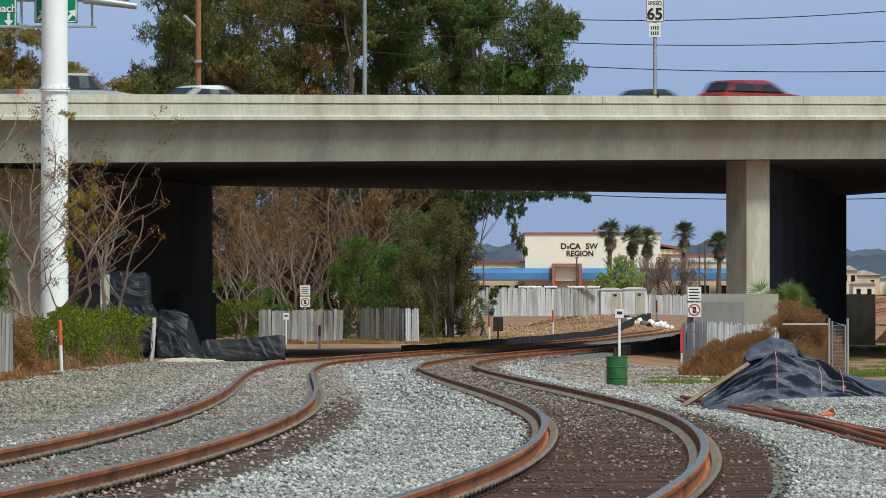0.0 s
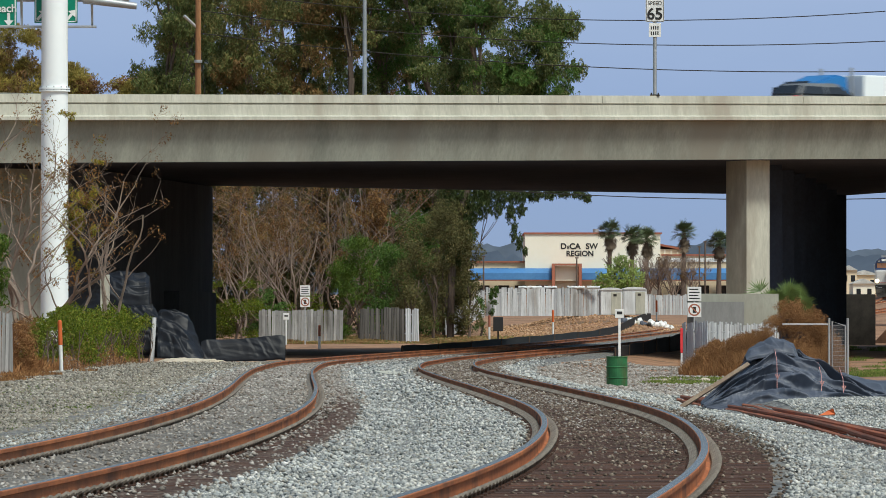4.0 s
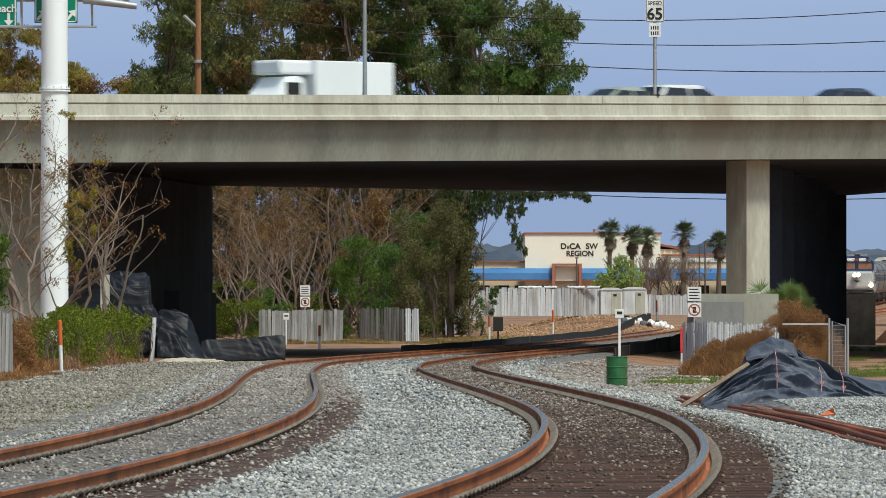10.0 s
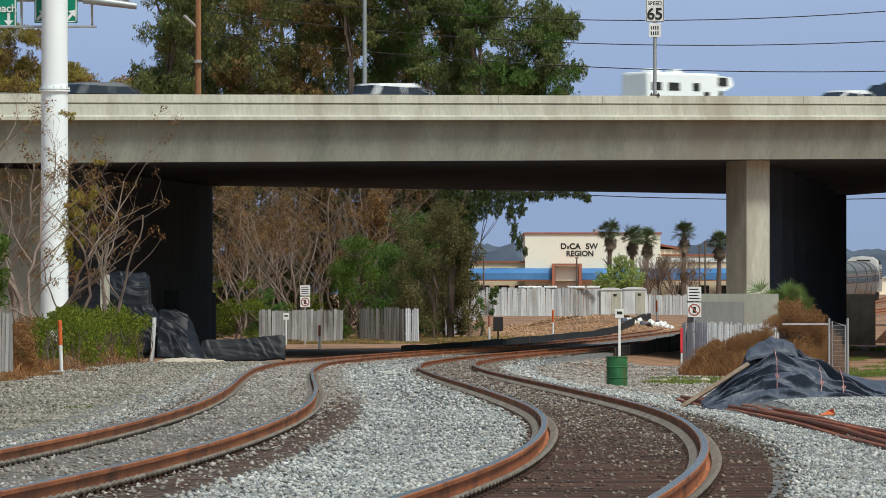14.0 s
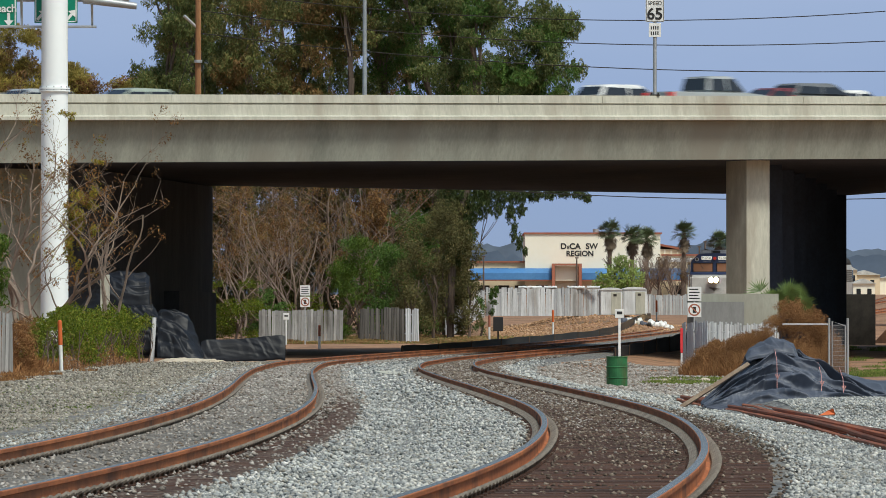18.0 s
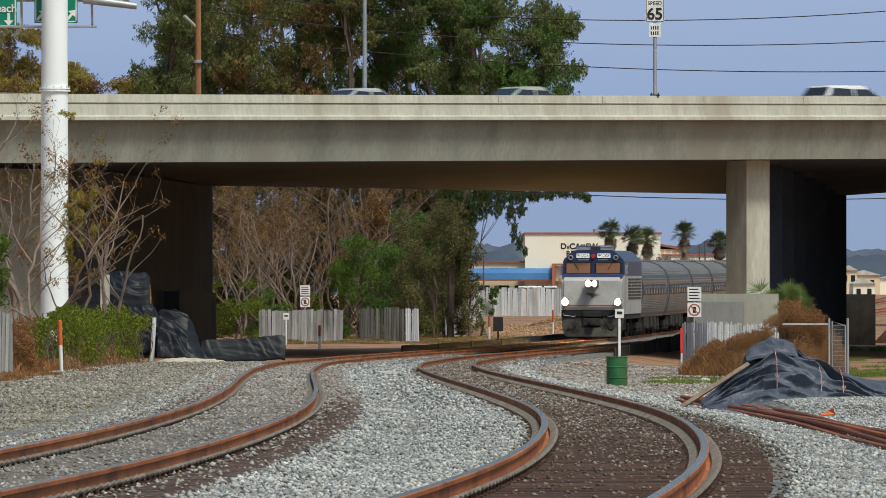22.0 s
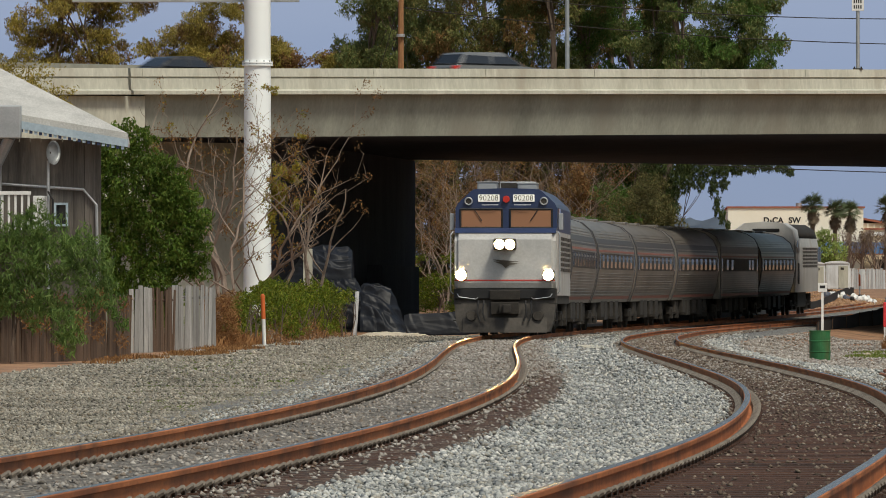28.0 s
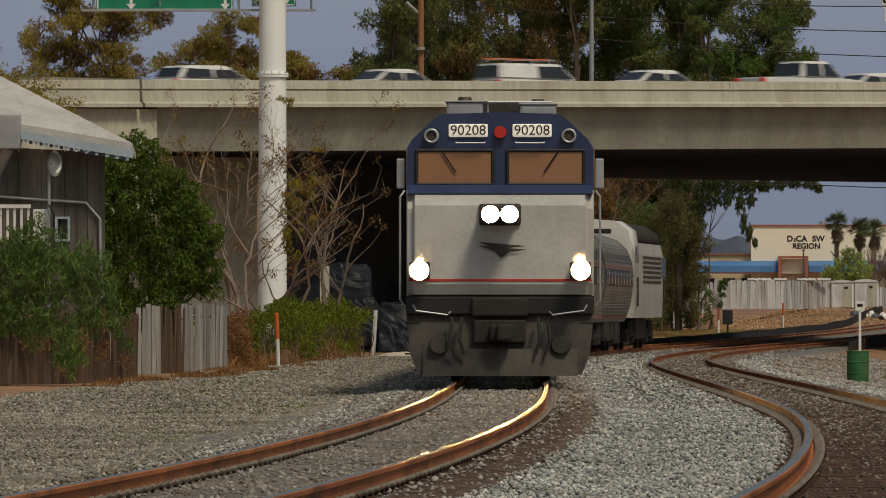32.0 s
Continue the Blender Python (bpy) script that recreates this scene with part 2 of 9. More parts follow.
M["galvanised"] = surface("galvanised", (0.38, 0.40, 0.42), (0.52, 0.54, 0.56), 2.0, 0.45, 0.6, 20.0, 0.2, relief=0.05)
M["sign_white"] = plain("sign_white", (0.78, 0.79, 0.78), 0.5)
M["sign_green"] = plain("sign_green", (0.0, 0.22, 0.13), 0.45)
M["black"] = plain("black", (0.015, 0.015, 0.016), 0.6)
M["dark_rubber"] = plain("dark_rubber", (0.022, 0.022, 0.023), 0.8)
M["orange"] = plain("orange", (0.62, 0.13, 0.03), 0.6)
M["red"] = plain("red", (0.55, 0.03, 0.02), 0.5)
M["drum_green"] = surface("drum_green", (0.012, 0.10, 0.035), (0.03, 0.17, 0.06), 2.0, 0.5, 0, 20.0, 0.3, stain=(0.07, 0.09, 0.03), stain_scale=2.0)
M["steel_rust"] = surface("steel_rust", (0.19, 0.055, 0.022), (0.42, 0.135, 0.055), 1.5, 0.7, 0.1, 25.0, 0.4, (1, 0.2, 1), spread=0.3)
M["beige_wall"] = surface("beige_wall", (0.82, 0.78, 0.65), (0.90, 0.86, 0.73), 0.1, 0.9, 0, 2.0, 0.15, relief=0)
M["tan_wall"] = surface("tan_wall", (0.70, 0.58, 0.40), (0.78, 0.66, 0.48), 0.1, 0.9, 0, 2.0, 0.15, relief=0)
M["brick_red"] = surface("brick_red", (0.30, 0.10, 0.06), (0.38, 0.14, 0.09), 0.3, 0.9, 0, 3.0, 0.2, relief=0)
M["awning_blue"] = surface("awning_blue", (0.05, 0.17, 0.40), (0.08, 0.23, 0.48), 0.2, 0.7, 0, 2.0, 0.2, relief=0)
# blue distance haze is painted into the hill colour
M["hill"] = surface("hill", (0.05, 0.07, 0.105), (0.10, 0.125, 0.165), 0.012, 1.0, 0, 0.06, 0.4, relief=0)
M["stainless"] = surface("stainless", (0.19, 0.172, 0.152), (0.33, 0.305, 0.275), 0.6, 0.38, 0.6, 10.0, 0.25, (1, 0.3, 1), 0.05, 0.003, (0.27, 0.24, 0.21), 0.5, world_space=False)
M["loco_blue"] = plain("loco_blue", (0.028, 0.045, 0.11), 0.35)
M["loco_white"] = surface("loco_white", (0.42, 0.42, 0.41), (0.56, 0.555, 0.54), 1.0, 0.4, 0.1, 14.0, 0.2, stain=(0.42, 0.39, 0.35), stain_scale=0.9, relief=0.03, world_space=False)
M["under"] = surface("under", (0.018, 0.016, 0.014), (0.05, 0.043, 0.036), 2.0, 0.8, 0.2, 15.0, 0.4, world_space=False)
M["plow"] = surface("plow", (0.03, 0.026, 0.022), (0.075, 0.065, 0.055), 2.0, 0.6, 0.2, 15.0, 0.4, world_space=False)
M["headlight"] = glow("headlight", (1.0, 0.56, 0.19), 4400.0)
M["ditch_lamp"] = glow("ditch_lamp", (1.0, 0.56, 0.19), 2600.0)
M["dim_lamp"] = glow("dim_lamp", (1.0, 0.55, 0.16), 6.0)
M["tail_lamp"] = glow("tail_lamp", (0.75, 0.03, 0.02), 0.25)


def glass_dark(name, colour):
    m, nt, b = material(name, 0.06)
    b.inputs["Base Color"].default_value = (*colour, 1)
    b.inputs["Specular IOR Level"].default_value = 0.8
    return m


M["glass"] = glass_dark("glass", (0.02, 0.024, 0.03))
# orange-pink reflection is put into the pane's base colour
M["cab_glass"] = glass_dark("cab_glass", (0.34, 0.17, 0.10))


def paint_by_object():
    m, nt, b = material("car_paint", 0.25)
    o = nt.nodes.new("ShaderNodeObjectInfo")
    dust = noise_tex(nt, coords(nt), 3.0)
    col = mix(nt, mix(nt, 0.25, (0, 0, 0), ramp(nt, dust, [(0.4, (0, 0, 0)), (0.7, (1, 1, 1))])), o.outputs["Color"], (0.25, 0.23, 0.2))
    link(nt, col, b.inputs["Base Color"])
    b.inputs["Coat Weight"].default_value = 0.5
    return m


M["car_paint"] = paint_by_object()

# ---------------------------------------------------------------- mesh helpers


def part(name, bm, mat, parent=None, label=""):
    """Links a bmesh as one mesh object, under its thing."""
    me = bpy.data.meshes.new(name)
    bm.to_mesh(me)
    bm.free()
    for m in (mat if isinstance(mat, (list, tuple)) else [mat]):
        me.materials.append(M[m])
    ob = new(name, me)
    if parent is not None:
        ob.parent = parent
    if label:
        ob["label"] = label
    return ob


def share(name, ob, parent, m):
    """Another object on the same mesh."""
    o = new(name, ob.data)
    o.parent = parent
    o.matrix_basis = m
    return o


def thing(name, label, category, at=(0, 0, 0), turn=0.0, group="", kind=""):
    e = new(name)
    e.matrix_basis = pose(*at, 0, 0, turn)
    e.empty_display_size = 0.2
    return tagged(e, label, category, group, kind)


def box(bm, lo, hi, m=None, index=0, bevel=0.0):
    v = [bm.verts.new((x, y, z)) for z in (lo[2], hi[2]) for y in (lo[1], hi[1]) for x in (lo[0], hi[0])]
    fs = [bm.faces.new([v[i] for i in q]) for q in ((0, 2, 3, 1), (4, 5, 7, 6), (0, 1, 5, 4), (2, 6, 7, 3), (0, 4, 6, 2), (1, 3, 7, 5))]
    for f in fs:
        f.material_index = index
    if bevel:
        es = list({e for f in fs for e in f.edges})
        r = bmesh.ops.bevel(bm, geom=es, offset=bevel, segments=2, affect="EDGES", profile=0.6)
        v = list({w for f in r["faces"] for w in f.verts} | {w for w in v if w.is_valid})
    if m is not None:
        bmesh.ops.transform(bm, matrix=m, verts=v)
    return v


def cyl(bm, a, b, r0, r1=None, n=10, caps=True, index=0):
    r1 = r0 if r1 is None else r1
    a, b = Vector(a), Vector(b)
    q = (b - a).to_track_quat("Z", "Y")
    rings = []
    for p, r in ((a, r0), (b, r1)):
        rings.append([bm.verts.new(p + q @ Vector((math.cos(2 * math.pi * i / n) * r, math.sin(2 * math.pi * i / n) * r, 0))) for i in range(n)])
    for i in range(n):
        f = bm.faces.new((rings[0][i], rings[0][(i + 1) % n], rings[1][(i + 1) % n], rings[1][i]))
        f.material_index, f.smooth = index, n > 6
    if caps:
        for ring in (rings[0][::-1], rings[1]):
            f = bm.faces.new(ring)
            f.material_index = index
            for e in f.edges:
                e.smooth = False


def tube(bm, pts, r, n=6, index=0):
    """One continuous round tube through points."""
    ps = [Vector(p) for p in pts]
    rings = []
    for i, p in enumerate(ps):
        d = (ps[min(i + 1, len(ps) - 1)] - ps[max(i - 1, 0)]).normalized()
        q = d.to_track_quat("Z", "Y")
        rings.append([bm.verts.new(p + q @ Vector((math.cos(2 * math.pi * k / n) * r, math.sin(2 * math.pi * k / n) * r, 0))) for k in range(n)])
    for a, c in zip(rings, rings[1:]):
        off = min(range(n), key=lambda o: sum((a[k].co - c[(k + o) % n].co).length for k in range(n)))
        for k in range(n):
            f = bm.faces.new((a[k], a[(k + 1) % n], c[(k + 1 + off) % n], c[(k + off) % n]))
            f.material_index = index
    bm.faces.new(rings[0][::-1]).material_index = index
    bm.faces.new(rings[-1]).material_index = index


def loft(bm, sections, close=True, caps=True, index=0, smooth=False):
    """Skin through sections of equal vertex count."""
    rings = [[bm.verts.new(p) for p in s] for s in sections]
    n = len(rings[0])
    for a, b in zip(rings, rings[1:]):
        for i in range(n if close else n - 1):
            f = bm.faces.new((a[i], a[(i + 1) % n], b[(i + 1) % n], b[i]))
            f.material_index, f.smooth = index, smooth
    if caps and close:
        for r in (rings[0][::-1], rings[-1]):
            bm.faces.new(r).material_index = index
    return rings


def solid(bm):
    bmesh.ops.recalc_face_normals(bm, faces=bm.faces[:])
    return bm


def raw(name, verts, faces, mat, parent=None, smooth=False):
    me = bpy.data.meshes.new(name)
    me.from_pydata(verts, [], faces)
    me.materials.append(M[mat])
    if smooth:
        me.polygons.foreach_set("use_smooth", [True] * len(me.polygons))
    ob = new(name, me)
    if parent is not None:
        ob.parent = parent
    return ob


def lettering(text, size, m, parent, mat="black", name="lettering", heavy=0.0):
    c = bpy.data.curves.new(name, "FONT")
    c.body, c.size, c.align_x, c.align_y = text, size, "CENTER", "CENTER"
    c.extrude = size * 0.02
    c.offset = size * heavy
    t = new(name, c)
    dg = bpy.context.evaluated_depsgraph_get()
    me = bpy.data.meshes.new_from_object(t.evaluated_get(dg))
    bpy.data.objects.remove(t)
    me.materials.clear()
    me.materials.append(M[mat])
    ob = new(name, me)
    ob.parent = parent
    ob.matrix_basis = m
    return ob


# ---------------------------------------------------------------- the line of the tracks and the lie of the land
DENSE = np.arange(-120.0, 1500.0, 1.0)


def smooth_line(points, sigma):
    y, x = zip(*points)
    raw_x = np.interp(DENSE, y, x)
    k = np.exp(-0.5 * (np.arange(-40, 41) / sigma) ** 2)
    k /= k.sum()
    return np.convolve(np.pad(raw_x, 40, mode="edge"), k, "valid")


LINE_L = smooth_line([(-120, -12.5), (0, -6.0), (30, -4.3), (44, -3.55), (54, -3.1), (64, -2.8), (79, -2.56), (92, -2.5), (106, -2.56), (130, -2.9), (156, -3.42),
                      (184, -3.92), (204, -4.15), (233, -4.3), (266, -3.2), (300, -0.8), (330, 2.1), (361, 5.2), (431, 12.08), (480, 16.62), (515, 20.0),
                      (600, 28.9), (640, 33.0), (666, 35.6), (700, 38.1), (722, 39.6), (806, 46.6), (950, 57.0), (1500, 92.0)], 7)
LINE_R = smooth_line([(-120, -8.0), (0, -2.2), (30, -0.5), (44, 0.45), (54, 1.08), (64, 1.5), (79, 1.85), (92, 1.95), (106, 1.8), (130, 1.35), (156, 0.78),
                      (184, 0.27), (204, 0.08), (232, 0.18), (266, 1.2), (300, 3.5), (330, 6.4), (361, 9.5), (431, 16.38), (480, 20.92), (515, 24.3),
                      (600, 33.2), (640, 37.3), (666, 39.9), (700, 42.4), (722, 43.9), (806, 50.9), (950, 61.3), (1500, 96.0)], 7)


def track_x(line, y):
    return float(np.interp(y, DENSE, line))


def rail_z(y):
    """Height of the rail tops: level at first, then a climb of about one in 115."""
    if y < 230:
        return 0.27
    if y < 430:
        return 0.27 + 0.5 * 0.0087 / 200 * (y - 230) ** 2
    return 0.27 + 0.87 + 0.0087 * (min(y, 1100) - 430)


def smoothstep(a, b, v):
    t = min(1.0, max(0.0, (v - a) / (b - a)))
    return t * t * (3 - 2 * t)


def land_z(x, y):
    z = rail_z(y) - 0.30
    xr = track_x(LINE_R, y)
    z -= 0.30 * smoothstep(2.5, 5.0, x - xr) * smoothstep(120, 190, y) * (1 - smoothstep(300, 380, y))
    z += 1.15 * math.exp(-((x - 9.5) / 4.0) ** 2) * math.exp(-((y - 470) / 22.0) ** 2)
    z += 0.05 * noise.noise((x * 0.3, y * 0.12, 0.0)) * smoothstep(2.5, 5, abs(x - 0.5 * (xr + track_x(LINE_L, y))))
    return z


def place(x, y, lift=0.0):
    return (x, y, land_z(x, y) + lift)

# ---------------------------------------------------------------- ground, ballast, tracks


def grid_sheet(name, xs_of_y, ys, height, mat):
    verts, faces = [], []
    n = len(xs_of_y(ys[0]))
    for y in ys:
        verts += [(x, y, height(x, y)) for x in xs_of_y(y)]
    for j in range(len(ys) - 1):
        for i in range(n - 1):
            a = j * n + i
            faces.append((a, a + 1, a + n + 1, a + n))
    return raw(name, verts, faces, mat, None, True)


def bed_z(x, y):
    """Top of the ballast."""
    l, r = track_x(LINE_L, y), track_x(LINE_R, y)
    d = min(abs(x - l), abs(x - r))
    z = rail_z(y) - 0.165 - 0.10 * smoothstep(1.4, 2.6, d) + 0.012 * noise.noise((x * 0.7, y * 0.2, 0)) * smoothstep(1.4, 2.2, d)
    if r < x:
        z = min(z, rail_z(y) - 0.165 - 0.42 * smoothstep(1.5, 4.2, x - r) * smoothstep(110, 180, y))
    return z


def build_ground():
    xs = [-2600, -1500, -800, -400, -200, -100, -60, -40, -30] + [-24 + 0.8 * i for i in range(76)] + [42, 55, 75, 100, 150, 250, 450, 900, 1600, 2600]
    ys = [-300, -120, -60, -20, 0, 15, 25] + [30 + 2.0 * i for i in range(236)] + [510, 540, 580, 640, 720, 800, 900, 1000, 1200, 1600, 2400, 3400, 4700]
    g = grid_sheet("ground", lambda y: xs, ys, land_z, "dirt")
    tagged(g, "bare brown dirt ground beside the railway", "ground", kind="structure")
    # ballast shoulders
    def across(y):
        l, r = track_x(LINE_L, y), track_x(LINE_R, y)
        left = -11.6 + 0.5 * noise.noise((0, y * 0.1, 3)) if y < 270 else l - 3.2 - 3.0 * (1 - smoothstep(270, 300, y))
        right = r + 2.6 + 3.0 * (1 - smoothstep(120, 165, y)) + 0.5 * noise.noise((5, y * 0.12, 1)) + 1.2 * smoothstep(150, 185, y) * (1 - smoothstep(215, 250, y))
        return [left] + list(np.linspace(left + 0.5, l - 1.8, 6)) + list(np.linspace(l - 1.5, r + 1.5, 18)) + list(np.linspace(r + 1.8, right - 0.4, 4)) + [right]
    def bz(x, y):
        edge = across_cache.get(y, (0, 0))
        return bed_z(x, y) - (0.25 if x in edge else 0.0)
    across_cache = {}
    ys2 = [20 + 1.5 * i for i in range(280)]
    for y in ys2:
        a = across(y)
        across_cache[y] = (a[0], a[-1])
    b = grid_sheet("ballast_bed", across, ys2, bz, "ballast")
    tagged(b, "grey crushed stone ballast around the tracks", "ballast", kind="stuff")
    def bed_top(line, x, y):
        off = x - track_x(line, y)
        z = rail_z(y) - 0.157 - 0.02 * smoothstep(0.9, 1.6, abs(off))
        if line is LINE_L:
            z += 0.022 * (1 - (smoothstep(0.95, 1.2, -off) if off < 0 else smoothstep(0.7, 0.85, off))) + 0.012 * noise.noise((x * 2.1, y * 0.5, 4)) * (1 if abs(off) < 0.6 else 0)
        return z
    for nm, line, mat in (("track_bed", LINE_L, "bed_light"), ("track_bed", LINE_R, "bed")):
        def across_bed(y):
            c = track_x(line, y)
            w = 1.45 + 0.22 * noise.noise((c, y * 0.6, 9))
            return list(np.linspace(c - (w if line is LINE_L else w - 0.45), c + w, 9))
        s = grid_sheet(nm, across_bed, [20 + 0.7 * i for i in range(600)], lambda x, y: bed_top(line, x, y), mat)
        tagged(s, "brown stained gravel between the ties", "gravel", kind="stuff")
    def verge(y):
        c = track_x(LINE_L, y)
        return list(np.linspace(c + 0.86, c + 1.62 + 0.2 * noise.noise((3, y * 0.9, 2)) + 0.12 * noise.noise((8, y * 2.7, 2)), 6))
    s = grid_sheet("track_verge", verge, [38 + 0.5 * i for i in range(170)], lambda x, y: rail_z(y) - 0.152 - 0.03 * smoothstep(1.35, 1.7, x - track_x(LINE_L, y)) + 0.008 * noise.noise((x * 3, y, 1)), "bed_rust")
    tagged(s, "dark brown stained gravel along the tie ends", "gravel", kind="stuff")


def scatter_stones(name, count, pick, mat, size, seed, label):
    """Loose angular stones, each a squashed octahedron of its own."""
    rng = np.random.default_rng(seed)
    base = np.array([(1, 0, 0), (0, 1, 0), (-1, 0, 0), (0, -1, 0), (0, 0, 1), (0, 0, -0.6)], float)
    tri = np.array([(0, 1, 4), (1, 2, 4), (2, 3, 4), (3, 0, 4), (1, 0, 5), (2, 1, 5), (3, 2, 5), (0, 3, 5)])
    pts = np.array([p for p in (pick(rng) for _ in range(count)) if p is not None])
    n = len(pts)
    v = base[None] * rng.uniform(0.6, 1.25, (n, 6, 1)) * (size * rng.uniform(0.55, 1.5, (n, 1, 1)) * np.clip(pts[:, 1] / 90.0, 1.0, 1.9)[:, None, None]) * np.array([1.0, 1.0, 0.75])
    a = rng.uniform(0, 6.28, n)
    tilt = rng.uniform(-0.7, 0.7, n)
    ca, sa, ct, st = np.cos(a)[:, None], np.sin(a)[:, None], np.cos(tilt)[:, None], np.sin(tilt)[:, None]
    x, y, z = v[..., 0], v[..., 1], v[..., 2]
    y, z = y * ct - z * st, y * st + z * ct
    x, y = x * ca - y * sa, x * sa + y * ca
    v = np.stack([x, y, z], -1) + pts[:, None, :]
    f = tri[None] + (np.arange(n) * 6)[:, None, None]
    me = bpy.data.meshes.new(name)
    me.vertices.add(n * 6)
    me.vertices.foreach_set("co", v.reshape(-1))
    me.loops.add(n * 24)
    me.loops.foreach_set("vertex_index", f.reshape(-1).astype(np.int32))
    me.polygons.add(n * 8)
    me.polygons.foreach_set("loop_start", np.arange(0, n * 24, 3, dtype=np.int32))
    me.update(calc_edges=True)
    me.materials.append(M[mat])
    return tagged(new(name, me), label, "gravel", kind="stuff")


def build_stones():
    def gap(x, y):
        return min(abs(x - track_x(LINE_L, y)), abs(x - track_x(LINE_R, y)))
    def grey(near, far, bank):
        def pick(rng):
            y = near * (far / near) ** rng.random()
            x = rng.uniform(-0.096, -0.01) * y if bank else rng.uniform(-0.0585, 0.0585) * y
            inner = -1.5 < x - track_x(LINE_R, y) < -0.92 - 0.12 * rng.random()
            if (gap(x, y) < 1.40 + 0.2 * rng.random() and not inner) or x < -11.3 or x > track_x(LINE_R, y) + (5.2 if y < 120 else 3.4):
                return None
            if bank != (x < track_x(LINE_L, y) - 1.3 - 1.2 * rng.random()):
                return None
            return (x, y, (max(bed_z(x, y), rail_z(y) - 0.155) if inner else bed_z(x, y)) + rng.uniform(0.0, 0.03))
        return pick
    def between(line):
        def pick(rng):
            y = 42 * (300 / 42) ** rng.random()
            off = rng.uniform(-1.6, 1.6)
            if abs(abs(off) - 0.75) < 0.12:
                return None
            if line is LINE_R and (off < -1.0 or rng.random() > 0.22 + 0.78 * smoothstep(52, 88, y)):
                return None
            if line is LINE_L and 0.8 < off and y < 115 and rng.random() > 0.4:
                return None
            return (track_x(line, y) + off, y, rail_z(y) - (0.138 if line is LINE_L and abs(off) < 1.1 else 0.155) + rng.uniform(-0.02, 0.01))
        return pick
    scatter_stones("ballast_stones", 120000, grey(42, 110, True), "stone_dull", 0.023, 15, "dull grey-brown ballast stones on the bank beside the track")
    scatter_stones("ballast_stones", 60000, grey(105, 275, True), "stone_dull", 0.024, 17, "dull grey-brown ballast stones further along the bank")
    scatter_stones("ballast_stones", 120000, grey(42, 110, False), "stone", 0.023, 5, "loose grey ballast stones, some pale, some dark")
    scatter_stones("ballast_stones", 60000, grey(105, 275, False), "stone", 0.024, 7, "loose grey ballast stones beyond")
    scatter_stones("track_stones", 26000, between(LINE_L), "stone_mixed", 0.024, 6, "grey and brown stones lying between the rails")
    scatter_stones("track_stones", 40000, between(LINE_R), "stone_brown", 0.021, 8, "dark brown stones lying between the rails")
    def sprinkled(rng):
        p = between(LINE_R)(rng)
        return p if p and p[1] > 62 + 60 * rng.random() else None
    scatter_stones("track_stones", 22000, sprinkled, "stone_mixed", 0.020, 18, "grey stones sprinkled over the dark track bed")


RAIL = [(-0.07, -0.172), (0.07, -0.172), (0.07, -0.160), (0.012, -0.140), (0.011, -0.045), (0.036, -0.034), (0.037, -0.008), (0.030, -0.001), (0.014, 0.0),
        (-0.014, 0.0), (-0.030, -0.001), (-0.037, -0.008), (-0.036, -0.034), (-0.011, -0.045), (-0.012, -0.140), (-0.07, -0.160)]


